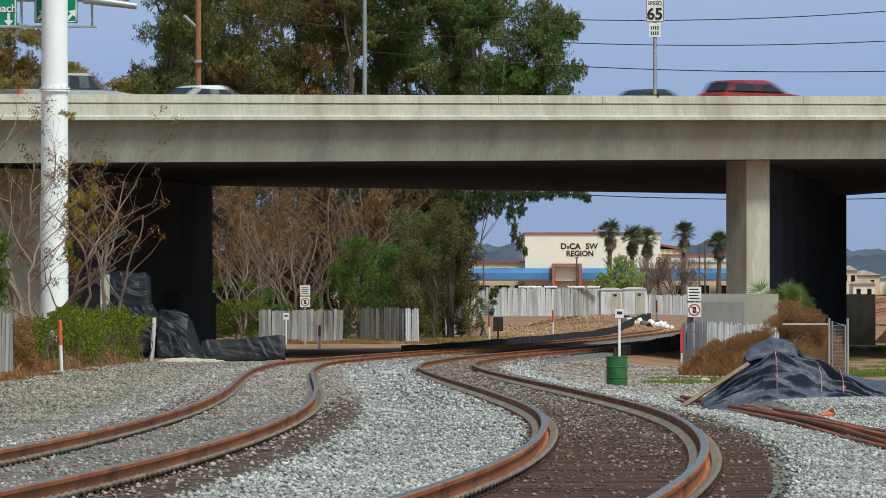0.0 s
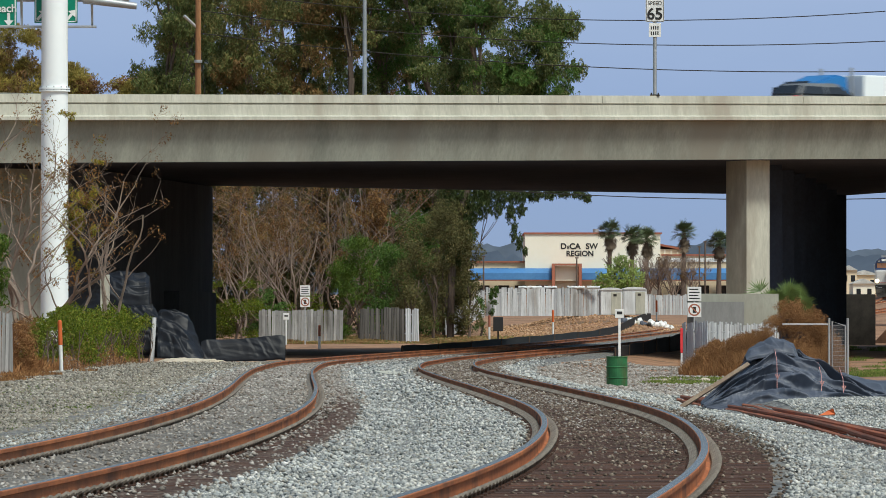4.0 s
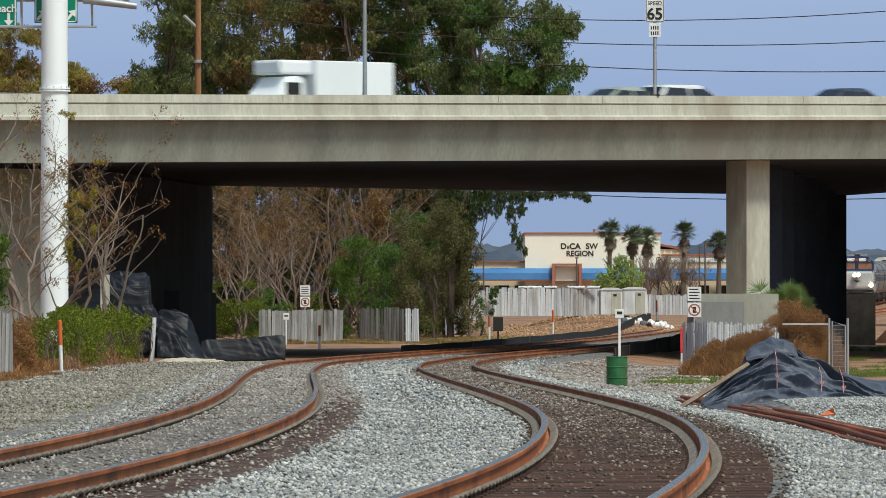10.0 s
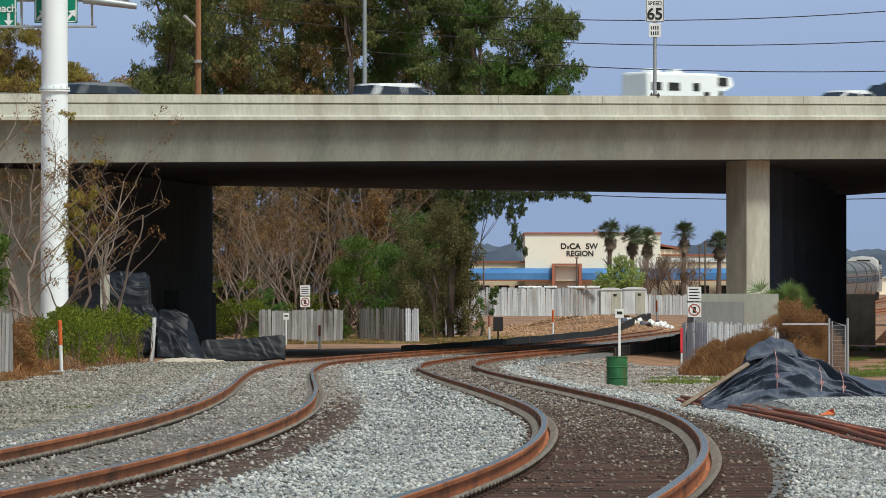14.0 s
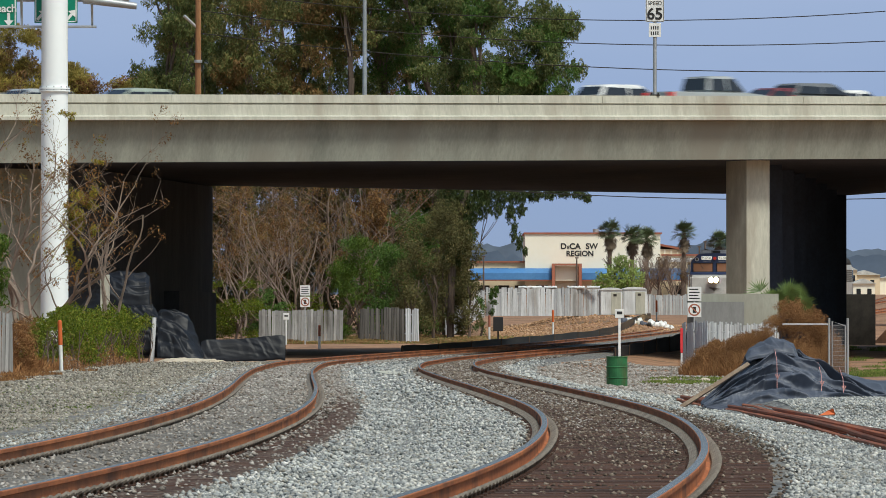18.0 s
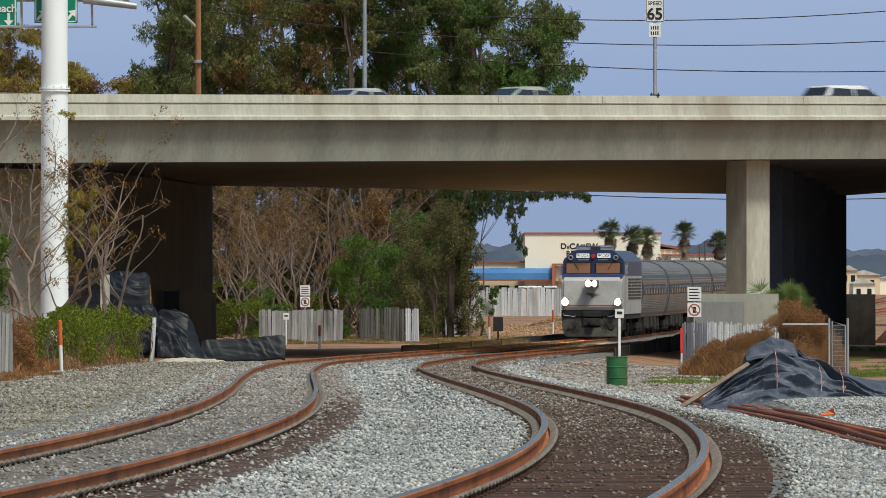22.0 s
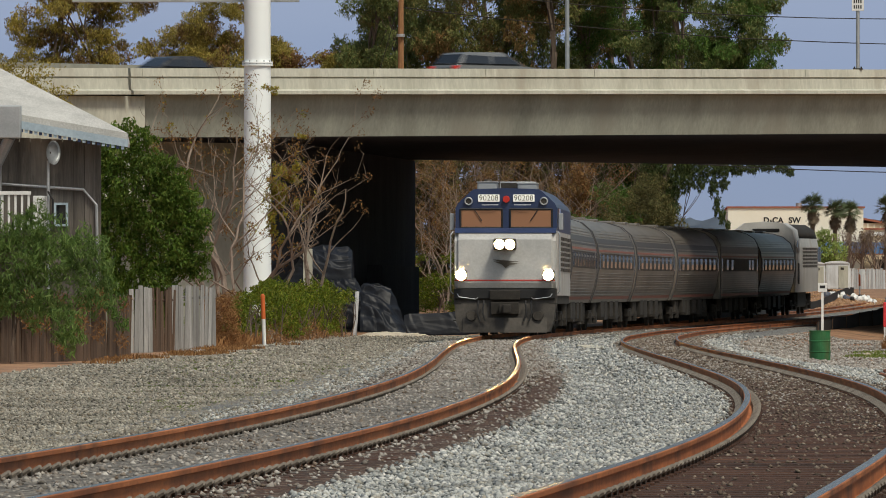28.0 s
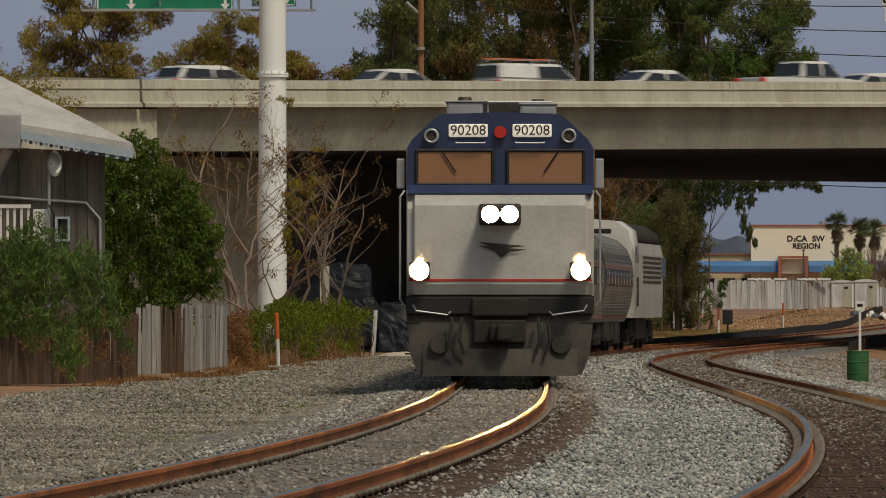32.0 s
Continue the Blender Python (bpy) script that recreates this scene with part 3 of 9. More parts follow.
def build_tracks():
    bm = bmesh.new()
    box(bm, (-1.3, -0.115, -0.20), (1.3, 0.115, 0.0), None, 0, 0.012)
    tie0 = part("tie", bm, "tie_wood")
    bm = bmesh.new()
    for s in (-1, 1):
        for e in (-1, 1):
            box(bm, (s * 0.7525 + e * 0.105 - 0.05, -0.08, 0.0), (s * 0.7525 + e * 0.105 + 0.05, 0.08, 0.012), None, 1)
            cyl(bm, (s * 0.7525 + e * 0.095 - 0.03, -0.06, 0.020), (s * 0.7525 + e * 0.095 + 0.03, -0.05, 0.058), 0.019, 0.019, 6)
            cyl(bm, (s * 0.7525 + e * 0.095 + 0.03, -0.05, 0.058), (s * 0.7525 + e * 0.095 + 0.02, 0.06, 0.025), 0.019, 0.019, 6)
    clip0 = part("rail_clips", solid(bm), ["clip", "tie_wood"])
    for label, line, nm in (("track carrying the train, rusty rails with worn tops", LINE_L, "railway_track"),
                            ("curving track beside it, rusty rails on dark ties", LINE_R, "railway_track")):
        track = thing(nm, label, "railway track", kind="structure")
        ys = [20 + 1.0 * i for i in range(400)] + [420 + 8.0 * i for i in range(105)]
        for side in (-1, 1):
            secs = []
            for y in ys:
                c = track_x(line, y)
                t = math.atan((track_x(line, y + 0.5) - track_x(line, y - 0.5)))
                z = rail_z(y)
                cx, cy = c + side * 0.7525 * math.cos(t), y - side * 0.7525 * math.sin(t)
                secs.append([(cx + u * math.cos(t), cy - u * math.sin(t), z + w) for u, w in RAIL])
            bm = bmesh.new()
            loft(bm, secs, True, True, 0)
            for k, f in enumerate(bm.faces):
                if k % len(RAIL) in (7, 8, 9) and k < len(RAIL) * (len(ys) - 1):
                    f.material_index = 1
            solid(bm)
            part("rail", bm, ["rail_rust", "rail_top"], track, "rusty steel rail with a worn top")
        rest = bmesh.new()
        y, k = 38.0, 0
        while y < 330:
            c = track_x(line, y)
            t = math.atan((track_x(line, y + 0.5) - track_x(line, y - 0.5)))
            m = pose(c, y, rail_z(y) - 0.15, 0, 0, -math.degrees(t) + random.uniform(-1.5, 1.5))
            if k < 290:
                o = share("tie", tie0, track, m)
                if k:
                    share("rail_clips", clip0, track, m @ pose(0, 0, 0.002))
            else:
                box(rest, (-1.3, -0.115, -0.2), (1.3, 0.115, 0.0), m)
                for s in (-0.85, -0.655, 0.655, 0.85):
                    box(rest, (s - 0.03, -0.08, 0.0), (s + 0.03, 0.08, 0.03), m, 1)
            y += 0.53
            k += 1
        r = part("far_ties", rest, ["tie_wood", "clip"], track)
        r["kind"] = "stuff"
    bpy.data.objects.remove(tie0)
    bpy.data.objects.remove(clip0)


# ---------------------------------------------------------------- freeway bridge
B0 = Vector((-12.9, 293.5))
BD = Vector((0.760, 0.650))
BN = Vector((-0.650, 0.760))


def top_z(u):
    """Top of the near parapet."""
    return 10.30 + 0.0179 * max(-45, min(75, u))


def far_top(u):
    """The far carriageway crests near the middle of the bridge."""
    return 10.96 - min(0.8, 0.0004 * (u - 45) ** 2)


def road(u, n):
    p = B0 + BD * u + BN * n
    return (p.x, p.y)


def bridge_strip(bm, us, section, index=0):
    """Sweep a section of (n, height under the parapet top) along the freeway."""
    loft(bm, [[(*road(u, n), top_z(u) + h(u) if callable(h) else top_z(u) + h) for n, h in section] for u in us], True, True, index)


def build_bridge():
    us = [-7.7, 0, 10, 20, 30, 40, 50, 60, 75]
    bridge = thing("freeway_bridge", "grey concrete freeway bridge over the tracks", "bridge", kind="structure")
    bm = bmesh.new()
    far = lambda u: 7.75 - top_z(u)
    bridge_strip(bm, us, [(0.35, -1.02), (0.75, -2.62), (38.0, far), (38.0, lambda u: far_top(u) - 0.92 - top_z(u)), (18.7, lambda u: far_top(u) - 0.92 - top_z(u)), (18.2, -0.9), (0.35, -0.9)])
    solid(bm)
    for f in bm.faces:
        # downward faces get the colour with the shade in it
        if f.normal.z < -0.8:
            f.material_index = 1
    part("girder", bm, ["concrete", "soot_concrete"], bridge, "grey box girder stained by rain, shade painted dark beneath")
    long_us = [-930, -520, -300, -150, -80, -45] + us + [130, 250, 450, 760, 960]
    joint = -8.6
    for lo, hi in ((-45, joint - 0.06), (joint + 0.06, 75)):
        seq = [lo] + [u for u in us if lo < u < hi] + [hi]
        bm = bmesh.new()
        bridge_strip(bm, seq, [(-0.08, -1.0), (-0.08, -0.87), (0.09, -0.80), (0.12, -0.39), (0.19, -0.385), (0.19, -0.335), (0.10, -0.32), (0.14, 0.0), (0.36, 0.0), (0.46, -0.82), (0.46, -1.0)])
        part("parapet", solid(bm), "concrete_pale", bridge, "pale concrete parapet with a groove")
    bm = bmesh.new()
    bridge_strip(bm, long_us, [(0.46, -0.86), (18.2, -0.86), (18.7, lambda u: far_top(u) - 0.86 - top_z(u)), (38.0, lambda u: far_top(u) - 0.86 - top_z(u)), (38.0, lambda u: far_top(u) - 0.9 - top_z(u)), (18.7, lambda u: far_top(u) - 0.9 - top_z(u)), (18.2, -0.9), (0.46, -0.9)])
    deck = part("carriageway", solid(bm), "asphalt", bridge)
    bm = bmesh.new()
    bridge_strip(bm, long_us, [(18.2, -0.858), (18.35, -0.1), (18.55, -0.1), (18.7, -0.858)])
    part("median_barrier", solid(bm), "concrete_pale", bridge)
    bm = bmesh.new()
    bridge_strip(bm, us, [(37.6, lambda u: far_top(u) - 0.858 - top_z(u)), (37.7, lambda u: far_top(u) - 0.1 - top_z(u)), (37.95, lambda u: far_top(u) - 0.1 - top_z(u)), (38.0, lambda u: far_top(u) - 0.858 - top_z(u))])
    part("parapet", solid(bm), "concrete_pale", bridge)
    # thin joints in the parapet face
    for u in np.arange(-8, 60, 5.6):
        bm = bmesh.new()
        x, y = road(u, 0.09)
        box(bm, (-0.012, -0.008, -0.36), (0.012, 0.008, -0.02), pose(x, y, top_z(u), 0, 0, 40.5))
        part("joint", bm, "concrete_pale", bridge)
    # abutment and wing wall
    ab = thing("bridge_abutment", "shaded concrete abutment wall under the bridge end", "abutment", kind="structure")
    def wall(bm, a, b, thick, z0, z1):
        a, b = Vector(a), Vector(b)
        d = (b - a).normalized()
        n = Vector((-d.y, d.x)) * thick
        ps = [a, b, b + n, a + n]
        loft(bm, [[(p.x, p.y, z) for p in ps] for z in (z0, z1)])
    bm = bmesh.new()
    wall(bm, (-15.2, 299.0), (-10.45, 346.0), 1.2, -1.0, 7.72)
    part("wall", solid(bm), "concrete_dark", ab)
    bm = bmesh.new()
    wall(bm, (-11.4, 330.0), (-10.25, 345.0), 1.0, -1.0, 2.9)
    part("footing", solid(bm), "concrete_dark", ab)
    bm = bmesh.new()
    wall(bm, (-40.0, 274.0), (-14.8, 298.6), 1.0, -1.0, 7.5)
    part("wing_wall", solid(bm), "concrete", ab)
    bm = bmesh.new()
    x0, y0 = road(-7.72, 0.32)
    x1, y1 = road(-45, 0.3)
    loft(bm, [[(x1, y1, z - 0.4), (x0, y0, z), (x0 - 0.8, y0 + 0.8, z), (x1 - 0.8, y1 + 0.8, z - 0.4)] for z in (4.8, 9.1)])
    part("end_wall", solid(bm), "concrete_pale", ab, "paler concrete end wall")
    # embankments that carry the freeway on
    for lo, hi, nm in ((-930, -47, "embankment"), (90, 960, "embankment")):
        bm = bmesh.new()
        seq = [u for u in np.linspace(lo, hi, 8)]
        bridge_strip(bm, seq, [(-14.0, lambda u: -11.5), (1.2, -0.93), (37.5, -0.93), (52.0, lambda u: -11.5)])
        tagged(part(nm, solid(bm), "dirt"), "earth embankment carrying the freeway", "embankment", kind="structure")
    # columns in a row beside the track
    pier = thing("bridge_pier", "row of square concrete columns under the bridge", "pier", kind="structure")
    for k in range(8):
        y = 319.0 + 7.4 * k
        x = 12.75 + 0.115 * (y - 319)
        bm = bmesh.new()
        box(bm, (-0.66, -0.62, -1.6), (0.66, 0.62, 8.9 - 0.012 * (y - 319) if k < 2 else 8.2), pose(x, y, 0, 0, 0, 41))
        # columns behind the first have the bridge's shade in their colour
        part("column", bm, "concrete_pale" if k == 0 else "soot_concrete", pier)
    bm = bmesh.new()
    wall(bm, (10.05, 300.0), (13.25, 301.2), 1.2, -1.2, 2.65)
    tagged(part("crash_wall", solid(bm), "concrete"), "low grey concrete crash wall in front of the column", "wall", kind="structure")
    bm = bmesh.new()
    wall(bm, (9.9, 299.3), (11.85, 300.05), 0.5, -1.2, 2.33)
    tagged(part("crash_wall", solid(bm), "concrete_blue"), "lower bluish-grey wall standing before the crash wall", "wall", kind="structure")
    bm = bmesh.new()
    wall(bm, (20.0, 380.0), (21.6, 381.0), 0.3, -0.5, 3.0)
    tagged(part("dark_wall", solid(bm), "under"), "dark brown boarded wall beyond the bridge", "wall", kind="structure")


# ---------------------------------------------------------------- backdrop


def build_backdrop():
    m, nt, b = material("sky_backdrop")
    v = nt.nodes.new("ShaderNodeNewGeometry").outputs["Position"]
    sp = nt.nodes.new("ShaderNodeSeparateXYZ")
    link(nt, v, sp.inputs[0])
    mr = nt.nodes.new("ShaderNodeMapRange")
    mr.inputs["From Min"].default_value, mr.inputs["From Max"].default_value = 0, 260
    link(nt, sp.outputs["Z"], mr.inputs["Value"])
    cloud = noise_tex(nt, coords(nt, (0.004, 1, 0.012), True), 1.0, 4.0)
    add = nt.nodes.new("ShaderNodeMath")
    add.operation = "MULTIPLY_ADD"
    add.inputs[1].default_value, add.inputs[2].default_value = 0.3, 0.0
    link(nt, cloud, add.inputs[0])
    ad2 = nt.nodes.new("ShaderNodeMath")
    link(nt, mr.outputs["Result"], ad2.inputs[0])
    link(nt, add.outputs[0], ad2.inputs[1])
    col = ramp(nt, ad2.outputs[0], [(0.1, (0.285, 0.35, 0.52)), (0.6, (0.285, 0.37, 0.60)), (1.0, (0.36, 0.44, 0.66))])
    em = nt.nodes.new("ShaderNodeEmission")
    link(nt, col, em.inputs[0])
    link(nt, em.outputs[0], nt.nodes["Material Output"].inputs[0])
    M["sky_backdrop"] = m
    ob = raw("backdrop", [(-900, 4600, -60), (900, 4600, -60), (900, 4600, 420), (-900, 4600, 420)], [(0, 1, 2, 3)], "sky_backdrop")
    tagged(ob, "dull blue-grey hazy sky", "sky", kind="structure")
    for nm, y, seed, hts in (("hills", 3600, 1, (40, 4)), ("hills", 2900, 7, (29, 5))):
        verts, faces = [], []
        xs = np.arange(-900, 901, 3.0)
        for x in xs:
            h = hts[0] + hts[1] * noise.noise((x * 0.006, seed, 0)) + 3.0 * noise.noise((x * 0.05, seed, 2)) + 3.2 * abs(noise.noise((x * 0.21, seed, 4))) + 2.2 * noise.noise((x * 0.47, seed, 6))
            verts += [(x, y, 0), (x, y + 30, h), (x, y + 300, h * 0.9)]
        for i in range(len(xs) - 1):
            a = 3 * i
            faces += [(a, a + 3, a + 4, a + 1), (a + 1, a + 4, a + 5, a + 2)]
        tagged(raw(nm, verts, faces, "hill", None, True), "wooded hills with the blue distance haze in their colour", "hills", kind="structure")

# ---------------------------------------------------------------- plants


def leaf_cloud(name, centres, mat, parent, per, size, seed, droop=0.3, slim=0.5, hang=0.0):
    """Leaf clumps: small bent quads strewn through blobs of (x, y, z, rx, ry, rz), thinner towards the middle."""
    rng = np.random.default_rng(seed)
    vs, fs = [], []
    k = 0
    for cx, cy, cz, rx, ry, rz in centres:
        n = int(per * (rx * rz) ** 0.9)
        d = rng.normal(size=(n, 3))
        d /= np.linalg.norm(d, axis=1)[:, None]
        rad = rng.uniform(0.35, 1.0, n) ** 0.6
        lump = 0.75 + 0.35 * np.sin(d[:, 0] * 5 + cx) * np.sin(d[:, 2] * 6 + cz)
        p = d * (rad * lump)[:, None] * np.array([rx, ry, rz]) + np.array([cx, cy, cz])
        s = size * rng.uniform(0.5, 1.4, n)
        a = rng.uniform(0, 6.28, n)
        el = rng.uniform(-1.2, 1.2 - 2.0 * hang, n)
        u = np.stack([np.cos(a) * np.cos(el), np.sin(a) * np.cos(el), np.sin(el)], 1)
        w = rng.normal(size=(n, 3))
        w -= (w * u).sum(1)[:, None] * u
        w /= np.linalg.norm(w, axis=1)[:, None]
        u *= s[:, None]
        w *= (s * slim)[:, None]
        tip = np.stack([0 * s, 0 * s, -droop * s], 1)
        quad = np.stack([p - u, p + w * 1.5, p + u + tip], 1).reshape(-1, 3)
        vs.append(quad)
        fs.append(np.arange(k, k + 3 * n).reshape(-1, 3))
        k += 3 * n
    return raw(name, np.concatenate(vs).tolist(), np.concatenate(fs).tolist(), mat, parent)


def limbs(bm, start, direction, length, radius, depth, rng, tips, spread=0.6, up=0.25, ratio=0.72):
    p, d = Vector(start), Vector(direction).normalized()
    seg = max(2, 4 - (3 - depth) // 2)
    for i in range(seg):
        d2 = (d + Vector((rng.uniform(-1, 1), rng.uniform(-1, 1), rng.uniform(-0.3, 0.6))) * 0.16).normalized()
        q = p + d2 * (length / seg)
        cyl(bm, p, q, radius * (1 - 0.35 * i / seg), radius * (1 - 0.35 * (i + 1) / seg), 3 if depth < 2 else (5 if depth < 3 else 8), False)
        p, d = q, d2
        if depth > 0 and i >= 1 and rng.random() < 0.55:
            side = (d + Vector((rng.uniform(-1, 1), rng.uniform(-1, 1), rng.uniform(-0.2, 0.6))) * spread * 1.3).normalized()
            limbs(bm, p, side, length * 0.55, radius * 0.42, depth - 1, rng, tips, spread, up, ratio)
    if depth > 0:
        for _ in range(2 if rng.random() < 0.7 else 3):
            nd = (d + Vector((rng.uniform(-1, 1), rng.uniform(-1, 1), rng.uniform(-0.4, 0.8) + up)) * spread).normalized()
            limbs(bm, p, nd, length * ratio, radius * 0.58, depth - 1, rng, tips, spread, up, ratio)
    else:
        tips.append(p)


def tree(name, at, label, height, blobs, leaf, bark, seed, per=60, size=0.28, trunk=0.35, lean=(0, 0), category="tree", depth=3, droop=0.3, fork=0.0, slim=0.5, hang=0.0, second=None):
    """Trunk with limbs, and a crown of leaf clumps round blobs given relative to the foot; a bare bole up to the fork."""
    rng = random.Random(seed)
    t = thing(name, label, category, at)
    bm = bmesh.new()
    tips = []
    if fork:
        cyl(bm, (0, 0, -0.3), (0, 0, fork + 0.1), trunk * 1.1, trunk, 8)
    limbs(bm, (0, 0, fork - (0 if fork else 0.3)), (lean[0], lean[1], 1), (height - fork) * (0.42 if height < 12 else 0.36), trunk, depth, rng, tips, 0.4 if height < 14 else 0.26)
    part("trunk", bm, bark, t)
    if blobs:
        if fork:
            blobs = blobs + [(p.x, p.y, p.z - 0.3, 0.8, 0.7, 0.7) for p in tips]
        if fork and category == "tree" and second:
            leaf_cloud("ivy", [(rng.uniform(-0.15, 0.15), -0.2, 0.6 + 0.8 * k, 0.5, 0.45, 0.7) for k in range(12)], "gum_dark", t, per * 0.8, size, seed + 2, 0.5, 0.45, 0.2)
        rest = [b for i, b in enumerate(blobs) if second and i % 3 == seed % 3]
        leaf_cloud("crown", [b for b in blobs if b not in rest], leaf, t, per, size, seed, droop, slim, hang)
        if rest:
            leaf_cloud("withered_leaves", rest, second, t, per * 0.8, size, seed + 1, droop, slim, hang)
    return t


def bare_tree(name, at, label, height, seed, stems=3, leaves=None, category="tree", depth=4, radius=0.09, twig="twig", spread=0.5):
    rng = random.Random(seed)
    t = thing(name, label, category, at)
    bm = bmesh.new()
    tips = []
    for i in range(stems):
        d = (rng.uniform(-0.35, 0.35), rng.uniform(-0.3, 0.3), 1)
        limbs(bm, (rng.uniform(-0.3, 0.3), rng.uniform(-0.3, 0.3), -0.2), d, height * 0.36, radius * rng.uniform(0.7, 1.2), depth, rng, tips, spread, 0.2, 0.68)
    part("trunk", bm, twig, t)
    if leaves:
        mat, n, size = leaves
        pick = [tips[rng.randrange(len(tips))] for _ in range(n)]
        leaf_cloud("foliage", [(p.x, p.y, p.z, 0.35, 0.35, 0.35) for p in pick], mat, t, 70, size, seed)
    return t


def crooked(bm, p, d, length, r, level, rng, tips, bend=0.2, step=0.4):
    """A wandering limb that tapers and throws out crooked side limbs."""
    n = max(3, int(length / step))
    for i in range(n):
        d = (d + Vector((rng.gauss(0, bend), rng.gauss(0, bend), rng.gauss(0.05, bend * 0.8)))).normalized()
        q = p + d * (length / n)
        r0, r1 = r * (1 - 0.72 * i / n), r * (1 - 0.72 * (i + 1) / n)
        cyl(bm, p, q, r0, r1, 6 if level > 2 else (4 if level > 1 else 3), False)
        p = q
        if level > 0 and i >= n * 0.22 and rng.random() < 0.62:
            a = rng.uniform(0, 2 * math.pi)
            side = (d * 0.45 + Vector((math.cos(a), 0.7 * math.sin(a), 0.35)) * 0.85).normalized()
            crooked(bm, p, side, length * rng.uniform(0.32, 0.6) * (1 - 0.4 * i / n), max(0.009, r1 * 0.55), level - 1, rng, tips, bend, step)
    tips.append(p)


def crooked_tree(at, label, stems, seed, leaves=(), twig="twig", level=3, bend=0.2):
    """Bare tree of crooked stems: stems are (x, y, lean in x, lean in y, length, radius); leaves are (material, clusters, size, radius)."""
    rng = random.Random(seed)
    t = thing("bare_tree", label, "tree", at)
    tips = []
    for x, y, lx, ly, length, r in stems:
        bm = bmesh.new()
        crooked(bm, Vector((x, y, -0.25)), Vector((lx, ly, 1)).normalized(), length, r, level, rng, tips, bend)
        part("stem", bm, twig, t)
    for k, (mat, n, size, rad) in enumerate(leaves):
        pick = [tips[rng.randrange(len(tips))] for _ in range(n)]
        leaf_cloud("foliage", [(q.x, q.y, q.z, rad, rad, rad) for q in pick], mat, t, 60 / rad, size, seed + k)
    return t


def build_trees():
    # tall gum trees beyond the bridge: foot, height, blobs relative to the foot
    def blobs(rng, n, w, z0, z1, r):
        out = []
        for _ in range(n):
            z = rng.uniform(z0, z1)
            k = 1 - 0.55 * abs((z - z0) / (z1 - z0) - 0.45) * 1.6
            out.append((rng.uniform(-w, w) * k, rng.uniform(-w, w) * 0.6, z, r * 1.15 * rng.uniform(0.6, 1.2), r * rng.uniform(0.6, 1.1), r * rng.uniform(0.55, 1.0)))
        return out
    spec = [  # x, y, height, half width of the crown, leaf, seed, clump count
        (-16.0, 432, 20.5, 1.5, "euc", 11, 7), (-13.6, 441, 23, 2.2, "euc", 12, 13), (-10.9, 436, 24, 2.3, "euc_olive", 13, 15), (-8.2, 442, 24, 2.3, "euc", 14, 15),
        (-5.6, 436, 24, 2.2, "euc_olive", 15, 14), (-3.0, 441, 24, 2.3, "euc", 16, 16), (-0.4, 436, 24.5, 2.2, "euc", 17, 16), (2.2, 440, 24, 2.1, "euc", 18, 15),
        (4.5, 434, 21.5, 1.9, "euc", 19, 13), (6.4, 436, 18.8, 1.5, "euc", 20, 9),
    ]
    for x, y, h, w, leaf, seed, n in spec:
        rng = random.Random(seed)
        bl = []
        for _ in range(int(n * 3.2)):
            z = rng.uniform(13.0, h - 0.6)
            bl.append((rng.uniform(-w, w), rng.uniform(-1.6, 1.6), z, rng.uniform(0.55, 1.25), rng.uniform(0.5, 1.1), rng.uniform(0.6, 1.3)))
        bl += [(rng.uniform(-w, w) * 0.8, rng.uniform(-1, 1), rng.uniform(9.0, 13.0), 1.3, 1.2, 1.2) for _ in range(4)]
        foot = min(x, 0.2)
        bl = [(bx + x - foot, *rest) for bx, *rest in bl]
        tree("eucalyptus_tree", place(foot, y), "tall eucalyptus with drooping olive-green leaves beyond the bridge", h, bl, leaf, "bark_tan", seed, 1050, 0.085, 0.24, ((x - foot) / 7, 0), depth=2, droop=0.8,
             fork=9.6, slim=0.34, hang=0.45, second=("gum_rust" if leaf == "euc_olive" else ("euc_olive" if x < -5 else "ivy")))
    # the drooping bough at the open side
    t = thing("eucalyptus_tree", "eucalyptus with a bough hanging out over the track", "tree", place(0.4, 418))
    bm = bmesh.new()
    tube(bm, [(0, 0, -0.3), (0.1, 0, 4.0), (0.5, 0, 7.0), (1.3, 0, 9.0), (2.0, 0, 10.5), (2.4, 0, 13.0)], 0.2, 8)
    tube(bm, [(1.2, 0, 8.9), (2.6, -0.2, 9.4), (4.2, -0.3, 9.5), (6.2, -0.3, 9.25), (7.8, -0.3, 9.15)], 0.06, 6)
    part("trunk", bm, "bark_dark", t)
    hanging = [(1.5, 8.6, 0.75, 0.8), (2.2, 8.6, 0.7, 0.6), (3.0, 8.45, 0.7, 0.55), (3.8, 8.5, 0.7, 0.5), (4.6, 8.6, 0.6, 0.42), (5.4, 8.75, 0.5, 0.35), (6.2, 8.9, 0.5, 0.3), (7.1, 8.95, 0.5, 0.25), (7.5, 8.75, 0.25, 0.25),
               (1.9, 7.7, 0.5, 0.6), (2.6, 7.6, 0.35, 0.5), (3.3, 7.5, 0.3, 0.55), (3.9, 7.7, 0.3, 0.4), (3.5, 6.5, 0.2, 0.65), (3.8, 5.9, 0.22, 0.45), (4.1, 5.45, 0.15, 0.25), (1.2, 7.4, 0.6, 0.9), (0.8, 6.2, 0.6, 1.2),
               (0.3, 8.2, 0.9, 1.0), (0.2, 5.0, 0.7, 1.0), (2.5, 9.6, 1.2, 0.8), (4.5, 9.7, 1.2, 0.7), (6.5, 9.8, 1.0, 0.6)]
